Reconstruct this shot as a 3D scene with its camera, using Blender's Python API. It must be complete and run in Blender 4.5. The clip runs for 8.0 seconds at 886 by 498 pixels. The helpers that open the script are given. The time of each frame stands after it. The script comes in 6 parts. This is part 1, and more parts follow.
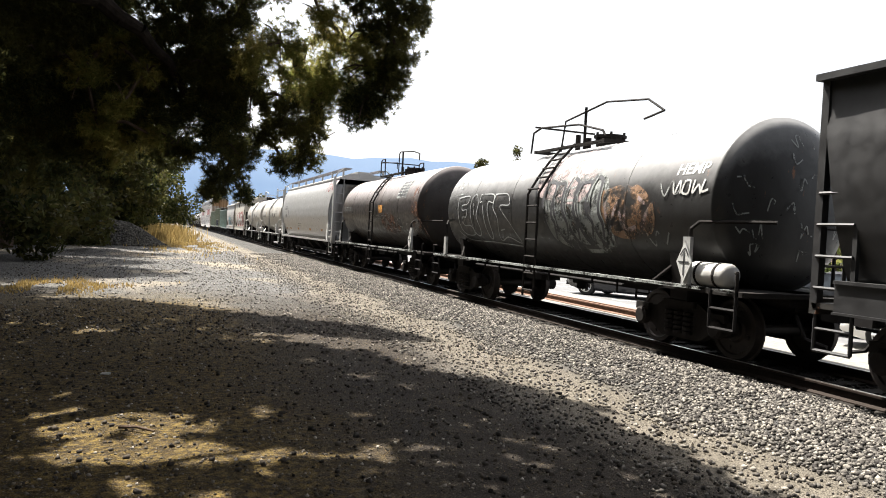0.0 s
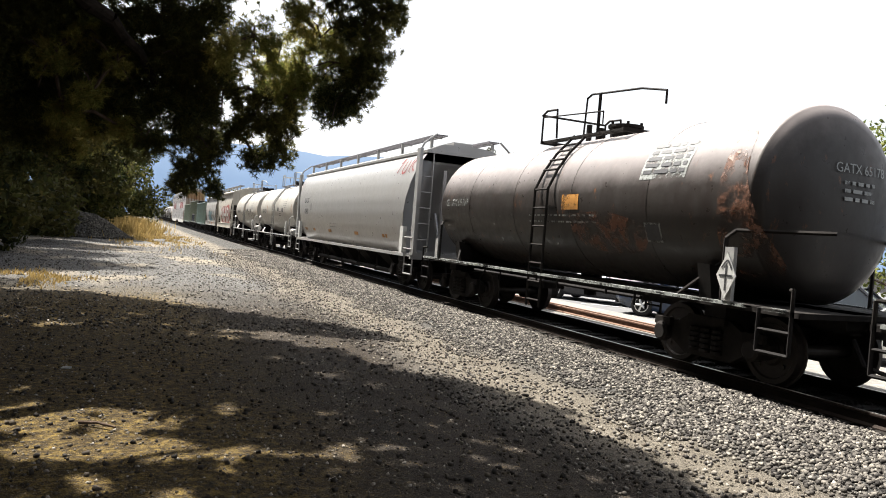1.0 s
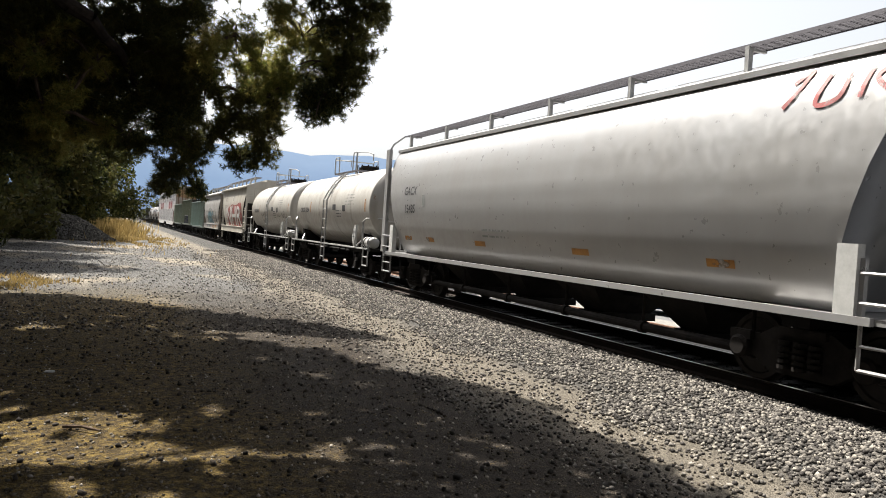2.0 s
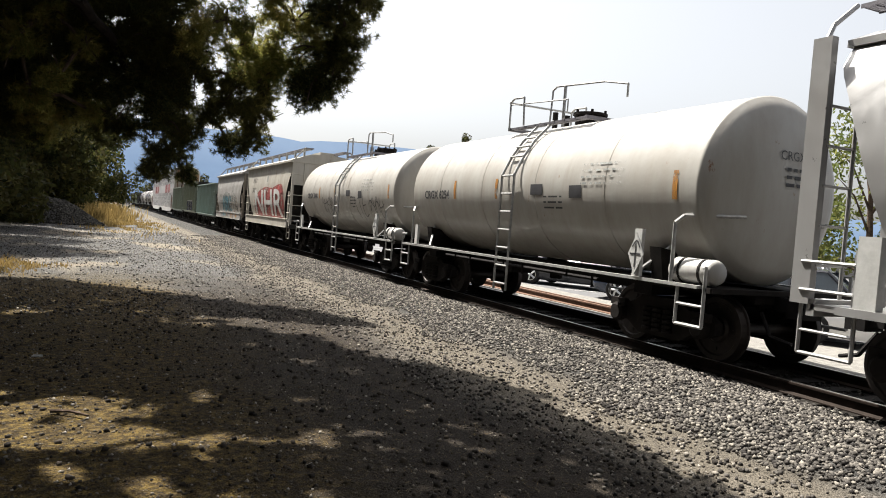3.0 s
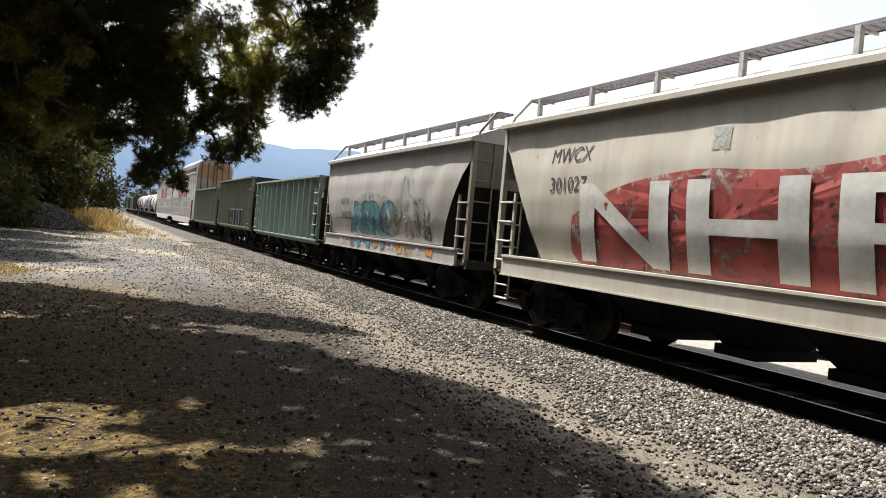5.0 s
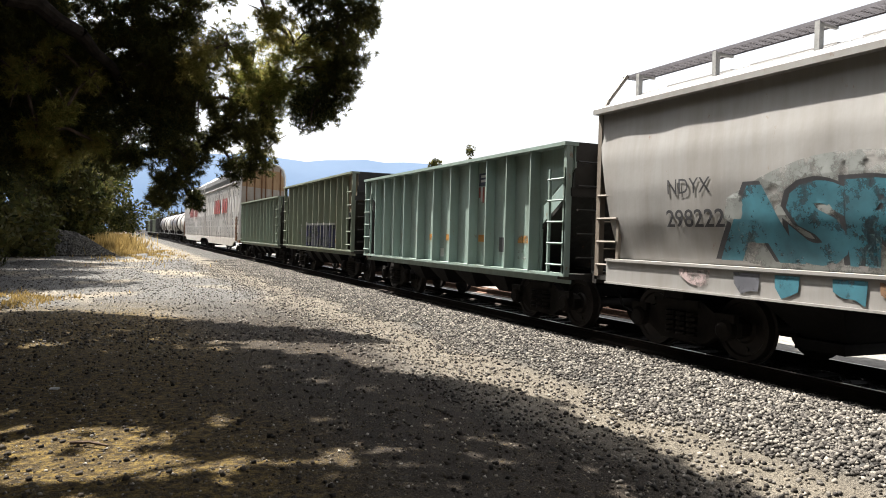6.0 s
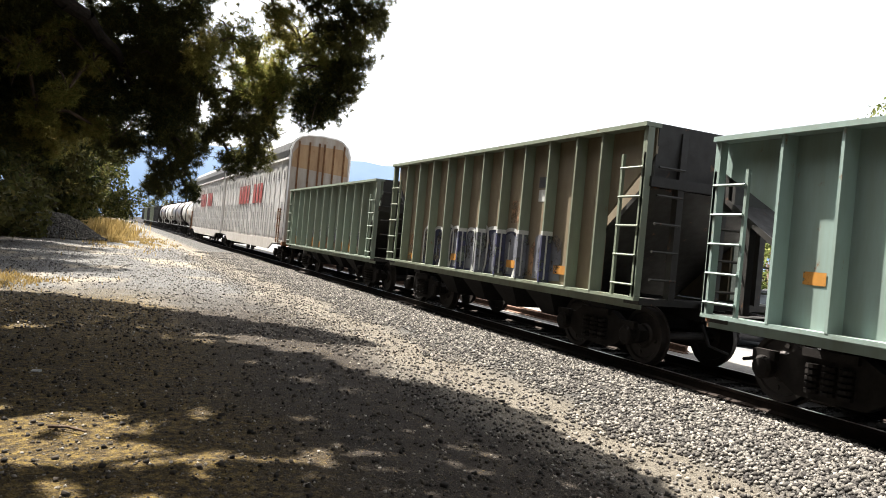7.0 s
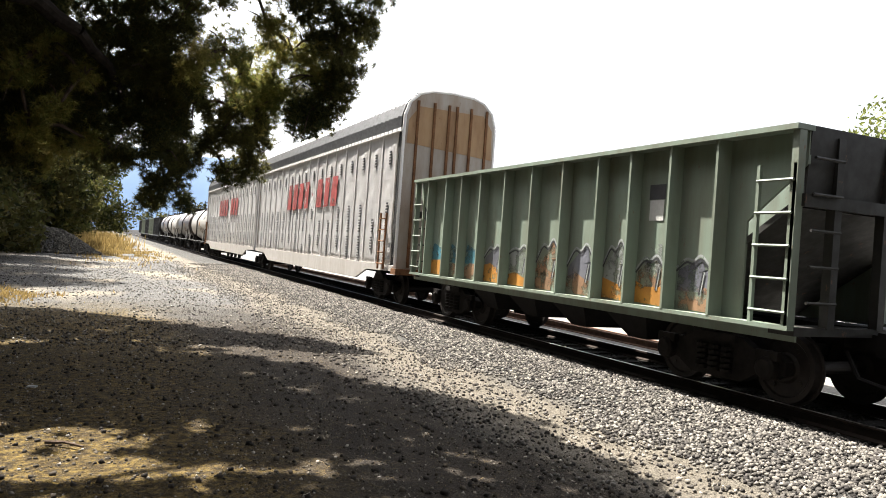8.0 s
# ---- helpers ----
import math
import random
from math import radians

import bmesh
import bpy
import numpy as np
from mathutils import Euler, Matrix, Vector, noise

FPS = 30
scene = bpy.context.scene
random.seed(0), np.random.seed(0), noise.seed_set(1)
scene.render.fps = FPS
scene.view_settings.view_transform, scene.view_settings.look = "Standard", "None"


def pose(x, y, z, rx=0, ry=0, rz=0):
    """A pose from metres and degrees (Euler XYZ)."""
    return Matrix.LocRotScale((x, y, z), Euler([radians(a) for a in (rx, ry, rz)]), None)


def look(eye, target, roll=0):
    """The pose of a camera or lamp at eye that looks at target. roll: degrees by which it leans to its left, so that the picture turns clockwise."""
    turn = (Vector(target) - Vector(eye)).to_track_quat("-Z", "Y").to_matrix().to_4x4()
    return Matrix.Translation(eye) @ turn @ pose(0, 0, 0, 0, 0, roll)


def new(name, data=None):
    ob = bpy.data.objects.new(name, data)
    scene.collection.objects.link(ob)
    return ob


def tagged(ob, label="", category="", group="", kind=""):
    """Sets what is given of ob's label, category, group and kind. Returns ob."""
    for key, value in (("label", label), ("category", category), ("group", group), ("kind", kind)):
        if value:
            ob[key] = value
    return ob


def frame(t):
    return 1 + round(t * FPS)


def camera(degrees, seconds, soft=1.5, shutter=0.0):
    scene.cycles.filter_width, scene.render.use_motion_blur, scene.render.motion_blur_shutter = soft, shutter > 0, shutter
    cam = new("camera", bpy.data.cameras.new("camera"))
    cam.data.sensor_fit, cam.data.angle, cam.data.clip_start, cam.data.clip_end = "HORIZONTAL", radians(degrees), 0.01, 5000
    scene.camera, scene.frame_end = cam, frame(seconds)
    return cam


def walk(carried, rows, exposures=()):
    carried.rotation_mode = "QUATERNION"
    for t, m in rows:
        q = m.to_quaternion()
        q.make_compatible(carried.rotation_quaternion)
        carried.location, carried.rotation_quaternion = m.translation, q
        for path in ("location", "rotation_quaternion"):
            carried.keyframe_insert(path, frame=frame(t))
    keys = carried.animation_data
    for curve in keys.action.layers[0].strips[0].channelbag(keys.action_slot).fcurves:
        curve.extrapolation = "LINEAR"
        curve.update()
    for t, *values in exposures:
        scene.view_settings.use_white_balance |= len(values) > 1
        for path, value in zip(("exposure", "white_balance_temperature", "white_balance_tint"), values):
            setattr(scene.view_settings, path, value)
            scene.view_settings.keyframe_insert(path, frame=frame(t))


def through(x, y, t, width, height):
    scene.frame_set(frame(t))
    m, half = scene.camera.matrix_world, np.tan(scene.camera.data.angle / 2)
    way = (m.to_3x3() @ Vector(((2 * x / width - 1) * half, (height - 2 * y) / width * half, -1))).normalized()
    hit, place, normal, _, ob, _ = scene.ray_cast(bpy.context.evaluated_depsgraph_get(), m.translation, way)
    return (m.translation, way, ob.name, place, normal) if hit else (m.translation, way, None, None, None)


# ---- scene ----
cam = camera(62.6, 8.0, soft=0.95)
PATH = [
    (0.0, pose(0, 0, 1.63, 88.87, -3.14, -20.77)),
    (0.5, pose(0, 0, 1.63, 89.18, -4.63, -22.46)),
    (1.0, pose(0, 0, 1.63, 89.05, -4.57, -23.04)),
    (1.2, pose(0, 0, 1.63, 89.03, -4.33, -22.96)),
    (2.5, pose(0, 0, 1.63, 88.82, -4.00, -24.90)),
    (3.0, pose(0, 0, 1.63, 88.08, -4.49, -24.93)),
    (3.5, pose(0, 0, 1.63, 88.06, -4.68, -25.01)),
    (4.0, pose(0, 0, 1.63, 90.47, -2.89, -22.27)),
    (4.2, pose(0, 0, 1.63, 89.82, -3.63, -22.91)),
    (5.5, pose(0, 0, 1.63, 88.71, -4.72, -26.46)),
    (6.0, pose(0, 0, 1.63, 89.04, -1.52, -24.26)),
    (6.5, pose(0, 0, 1.63, 89.06, -4.00, -23.85)),
    (7.0, pose(0, 0, 1.63, 89.61, -5.22, -24.77)),
    (7.5, pose(0, 0, 1.63, 89.13, -5.03, -25.79)),
    (8.0, pose(0, 0, 1.63, 90.18, -4.08, -25.13)),
]
walk(cam, PATH, exposures=[(0.0, 2.04), (1.0, 1.90), (2.5, 1.60), (3.5, 1.54), (4.2, 1.58), (5.5, 1.92), (6.5, 2.16), (7.5, 2.34), (8.0, 2.34)])

# ---- world and sun ----
SUN_TO = Vector((-0.23, 0.50, 1.0)).normalized()
world = bpy.data.worlds.new("world")
scene.world = world
world.use_nodes = True
sky = world.node_tree.nodes.new("ShaderNodeTexSky")
sky.sky_type, sky.sun_disc = "NISHITA", False
sky.sun_elevation = math.asin(SUN_TO.z)
sky.sun_rotation = math.atan2(SUN_TO.x, SUN_TO.y)
sky.air_density, sky.dust_density, sky.ozone_density = 1.0, 4.5, 0.6
# summer haze takes most of the blue out of the sky
haze = world.node_tree.nodes.new("ShaderNodeHueSaturation")
haze.inputs["Saturation"].default_value = 0.26
world.node_tree.links.new(sky.outputs[0], haze.inputs["Color"])
world.node_tree.links.new(haze.outputs[0], world.node_tree.nodes["Background"].inputs[0])
world.node_tree.nodes["Background"].inputs[1].default_value = 0.079
sun = new("sun", bpy.data.lights.new("sun", "SUN"))
sun.data.energy, sun.data.angle, sun.data.color = 5.0, radians(0.55), (1.0, 0.95, 0.865)
sun.matrix_world = look(SUN_TO * 50, (0, 0, 0))

# ---- materials ----
def material(name, build):
    m = bpy.data.materials.new(name)
    m.use_nodes = True
    nt = m.node_tree
    nt.nodes.clear()
    out = nt.nodes.new("ShaderNodeOutputMaterial")
    bsdf = nt.nodes.new("ShaderNodeBsdfPrincipled")
    nt.links.new(bsdf.outputs[0], out.inputs[0])
    build(nt, bsdf)
    return m


def node(nt, kind, **values):
    n = nt.nodes.new(kind)
    for key, value in values.items():
        n.inputs[key.replace("_", " ")].default_value = value
    return n


def noise_of(nt, scale, detail=4.0, rough=0.6, stretch=(1, 1, 1), space="Object"):
    tc = nt.nodes.new("ShaderNodeTexCoord") if space == "Object" else nt.nodes.new("ShaderNodeNewGeometry")
    mp = nt.nodes.new("ShaderNodeMapping")
    mp.inputs["Scale"].default_value = stretch
    nt.links.new(tc.outputs["Object" if space == "Object" else "Position"], mp.inputs["Vector"])
    n = node(nt, "ShaderNodeTexNoise", Scale=scale, Detail=detail, Roughness=rough)
    nt.links.new(mp.outputs[0], n.inputs["Vector"])
    return n.outputs["Fac"]


def ramp(nt, fac, stops):
    r = nt.nodes.new("ShaderNodeValToRGB")
    el = r.color_ramp.elements
    while len(el) < len(stops):
        el.new(0.5)
    for e, (p, c) in zip(el, stops):
        e.position, e.color = p, (*c, 1) if len(c) == 3 else c
    nt.links.new(fac, r.inputs[0])
    return r.outputs[0]


def mixed(nt, fac, a, b):
    m = nt.nodes.new("ShaderNodeMix")
    m.data_type = "RGBA"
    for sock, v in ((m.inputs["Factor"], fac), (m.inputs["A"], a), (m.inputs["B"], b)):
        if isinstance(v, (int, float)):
            sock.default_value = v
        elif isinstance(v, tuple):
            sock.default_value = (*v, 1)
        else:
            nt.links.new(v, sock)
    return m.outputs["Result"]


def bump(nt, bsdf, height, strength, distance):
    b = node(nt, "ShaderNodeBump", Strength=strength, Distance=distance)
    nt.links.new(height, b.inputs["Height"])
    nt.links.new(b.outputs[0], bsdf.inputs["Normal"])


def grey(v):
    return (v, v, v)


def paint(name, base, grime, rough=0.45, metal=0.0, amount=0.6, rust=0.0, dust_glare=None, relief=0.12):
    """Weathered vehicle paint: broad fading, downward streaks, speckle, some rust, paler dusty tops with sun glare
    painted in.
    """
    def build(nt, b):
        streak = ramp(nt, noise_of(nt, 2.2, 5, 0.65, (1, 1.6, 0.22)), [(0.38, grey(0)), (0.72, grey(1))])
        broad = ramp(nt, noise_of(nt, 0.7, 3, 0.6), [(0.35, grey(0)), (0.7, grey(1))])
        col = mixed(nt, broad, base, tuple(c * 0.82 + g * 0.18 for c, g in zip(base, grime)))
        f = nt.nodes.new("ShaderNodeMath"); f.operation = "MULTIPLY"; f.inputs[1].default_value = amount
        nt.links.new(streak, f.inputs[0])
        col = mixed(nt, f.outputs[0], col, grime)
        if rust:
            spots = ramp(nt, noise_of(nt, 5.5, 8, 0.72, (1, 1, 0.5)), [(0.66 - rust * 0.1, grey(0)), (0.72, grey(1))])
            col = mixed(nt, spots, col, (0.16, 0.065, 0.025))
        # upward faces go paler: sun glare and a dusty film put into colour
        if dust_glare:
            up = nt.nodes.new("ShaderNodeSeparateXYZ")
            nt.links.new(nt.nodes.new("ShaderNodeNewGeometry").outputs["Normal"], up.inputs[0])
            top_mask = nt.nodes.new("ShaderNodeMath"); top_mask.operation = "MULTIPLY_ADD"; top_mask.inputs[1].default_value = 0.35
            nt.links.new(noise_of(nt, 1.4, 6, 0.7), top_mask.inputs[0]); nt.links.new(up.outputs["Z"], top_mask.inputs[2])
            col = mixed(nt, ramp(nt, top_mask.outputs[0], [(0.30, grey(0)), (0.80, grey(0.92))]), col, dust_glare)
        nt.links.new(col, b.inputs["Base Color"])
        rr = ramp(nt, noise_of(nt, 6, 4), [(0.3, grey(rough - 0.08)), (0.7, grey(min(1, rough + 0.14)))])
        nt.links.new(rr, b.inputs["Roughness"])
        b.inputs["Metallic"].default_value = metal
        b.inputs["Specular IOR Level"].default_value = 0.25 if dust_glare else 0.5
        bump(nt, b, noise_of(nt, 3.0, 3), relief, 0.03)
    return material(name, build)


def simple(name, base, rough=0.6, metal=0.0, vary=0.25, scale=8.0, rel=0.0, dist=0.01):
    def build(nt, b):
        n = noise_of(nt, scale, 6, 0.65)
        lo, hi = tuple(c * (1 - vary) for c in base), tuple(min(1, c * (1 + vary)) for c in base)
        nt.links.new(ramp(nt, n, [(0.3, lo), (0.7, hi)]), b.inputs["Base Color"])
        b.inputs["Roughness"].default_value, b.inputs["Metallic"].default_value = rough, metal
        b.inputs["Specular IOR Level"].default_value = 0.5 if rough < 0.7 else 0.15
        if rel:
            bump(nt, b, n, rel, dist)
    return material(name, build)


def worn(name, base, cover=0.5):
    """Sprayed paint that has worn through in places."""
    def build(nt, b):
        n = noise_of(nt, 3.2, 7, 0.72)
        nt.links.new(ramp(nt, noise_of(nt, 2.0, 4), [(0.3, tuple(c * 0.6 for c in base)), (0.7, tuple(min(1, c * 1.3) for c in base))]), b.inputs["Base Color"])
        nt.links.new(ramp(nt, n, [(0.5 - 0.4 * (cover - 0.3), grey(0)), (0.62 - 0.4 * (cover - 0.3), grey(1))]), b.inputs["Alpha"])
        b.inputs["Roughness"].default_value = 0.6
    return material(name, build)


def stone_build(stops, rough=0.9):
    """Loose stones: a tone for each stone, with fine grain."""
    def build(nt, b):
        geo = nt.nodes.new("ShaderNodeNewGeometry")
        tone = ramp(nt, geo.outputs["Random Per Island"], stops)
        col = mixed(nt, ramp(nt, noise_of(nt, 30, 4), [(0.4, grey(0)), (0.75, grey(0.35))]), tone, (0.12, 0.11, 0.10))
        nt.links.new(col, b.inputs["Base Color"])
        b.inputs["Roughness"].default_value = rough
        b.inputs["Specular IOR Level"].default_value = 0.15
        bump(nt, b, noise_of(nt, 55, 3), 0.3, 0.01)
    return build


def leaf_build(stops, through=0.3):
    def build(nt, b):
        geo = nt.nodes.new("ShaderNodeNewGeometry")
        big = noise_of(nt, 0.55, 3, 0.6, space="World")
        tone = ramp(nt, geo.outputs["Random Per Island"], stops)
        col = mixed(nt, ramp(nt, big, [(0.4, grey(0)), (0.65, grey(0.5))]), tone, stops[-1][1])
        nt.links.new(col, b.inputs["Base Color"])
        b.inputs["Roughness"].default_value = 0.6
        b.inputs["Specular IOR Level"].default_value = 0.06
        tr = nt.nodes.new("ShaderNodeBsdfTranslucent")
        nt.links.new(col, tr.inputs["Color"])
        mx = nt.nodes.new("ShaderNodeMixShader")
        mx.inputs[0].default_value = through
        nt.links.new(b.outputs[0], mx.inputs[1])
        nt.links.new(tr.outputs[0], mx.inputs[2])
        nt.links.new(mx.outputs[0], [n for n in nt.nodes if n.type == "OUTPUT_MATERIAL"][0].inputs[0])
    return build


def ground_build(nt, b):
    """Dusty dirt with pine litter by the trees, grey crushed stone towards the track."""
    geo = nt.nodes.new("ShaderNodeNewGeometry")
    sep = nt.nodes.new("ShaderNodeSeparateXYZ")
    nt.links.new(geo.outputs["Position"], sep.inputs[0])
    wob = noise_of(nt, 0.35, 5, 0.65, space="World")
    fine = noise_of(nt, 14, 6, 0.75, space="World")
    mid = noise_of(nt, 1.7, 6, 0.7, space="World")
    spots = noise_of(nt, 42, 3, 0.7, space="World")
    # dirt near the tree: part of its shade is put into this dark colour
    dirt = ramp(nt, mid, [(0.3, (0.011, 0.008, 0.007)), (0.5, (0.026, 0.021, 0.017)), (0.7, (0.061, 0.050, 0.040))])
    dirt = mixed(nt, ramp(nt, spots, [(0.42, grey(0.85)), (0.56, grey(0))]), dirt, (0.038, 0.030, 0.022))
    litter = ramp(nt, fine, [(0.38, (0.018, 0.012, 0.005)), (0.5, (0.065, 0.043, 0.013)), (0.66, (0.21, 0.145, 0.038))])
    grav = ramp(nt, spots, [(0.38, (0.017, 0.017, 0.017)), (0.48, (0.076, 0.075, 0.074)), (0.58, (0.163, 0.161, 0.154)), (0.68, (0.274, 0.266, 0.251))])
    bare = ramp(nt, fine, [(0.3, (0.190, 0.163, 0.125)), (0.7, (0.289, 0.251, 0.198))])

    def band(src, lo, hi, amp):
        m1 = nt.nodes.new("ShaderNodeMath"); m1.operation = "MULTIPLY_ADD"
        m1.inputs[1].default_value = amp
        nt.links.new(wob, m1.inputs[0]); nt.links.new(src, m1.inputs[2])
        mr = nt.nodes.new("ShaderNodeMapRange"); mr.interpolation_type = "SMOOTHSTEP"
        mr.inputs["From Min"].default_value, mr.inputs["From Max"].default_value = lo + amp * 0.5, hi + amp * 0.5
        nt.links.new(m1.outputs[0], mr.inputs[0])
        return mr.outputs[0]
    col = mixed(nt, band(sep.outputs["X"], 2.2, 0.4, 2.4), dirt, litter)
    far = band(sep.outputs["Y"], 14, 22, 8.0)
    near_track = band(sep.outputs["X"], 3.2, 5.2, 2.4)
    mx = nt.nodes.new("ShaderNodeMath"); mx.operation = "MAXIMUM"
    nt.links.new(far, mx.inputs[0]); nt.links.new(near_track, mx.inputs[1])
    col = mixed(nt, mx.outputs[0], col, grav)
    patch = ramp(nt, noise_of(nt, 0.22, 3, 0.5, (1.5, 0.8, 1), space="World"), [(0.52, grey(0)), (0.6, grey(0.85))])
    only_far = nt.nodes.new("ShaderNodeMath"); only_far.operation = "MULTIPLY"
    nt.links.new(patch, only_far.inputs[0]); nt.links.new(far, only_far.inputs[1])
    col = mixed(nt, only_far.outputs[0], col, bare)
    # a strip of pale sandy dirt runs along the foot of the ballast
    strip = nt.nodes.new("ShaderNodeMath"); strip.operation = "MULTIPLY"
    nt.links.new(band(sep.outputs["X"], 3.5, 4.3, 1.2), strip.inputs[0]); nt.links.new(band(sep.outputs["X"], 5.9, 5.2, 1.2), strip.inputs[1])
    sandy = mixed(nt, ramp(nt, spots, [(0.36, grey(0.75)), (0.5, grey(0.0))]), ramp(nt, mid, [(0.3, (0.118, 0.103, 0.081)), (0.7, (0.205, 0.181, 0.147))]), (0.053, 0.046, 0.038))
    col = mixed(nt, strip.outputs[0], col, sandy)
    clod = ramp(nt, noise_of(nt, 95, 2, 0.6, space="World"), [(0.36, grey(0.9)), (0.45, grey(0)), (0.58, grey(0)), (0.66, grey(0.7))])
    col = mixed(nt, clod, col, mixed(nt, ramp(nt, noise_of(nt, 95, 2, 0.6, space="World"), [(0.45, grey(0)), (0.55, grey(1))]), (0.006, 0.005, 0.005), (0.152, 0.129, 0.099)))
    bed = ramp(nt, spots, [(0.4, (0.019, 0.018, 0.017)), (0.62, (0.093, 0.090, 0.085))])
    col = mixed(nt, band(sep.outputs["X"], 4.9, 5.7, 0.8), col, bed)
    # the train's shade is painted as near-black ground below the cars
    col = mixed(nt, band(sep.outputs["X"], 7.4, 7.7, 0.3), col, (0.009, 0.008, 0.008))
    nt.links.new(col, b.inputs["Base Color"])
    b.inputs["Roughness"].default_value = 0.95
    b.inputs["Specular IOR Level"].default_value = 0.15
    bump(nt, b, spots, 1.0, 0.05)


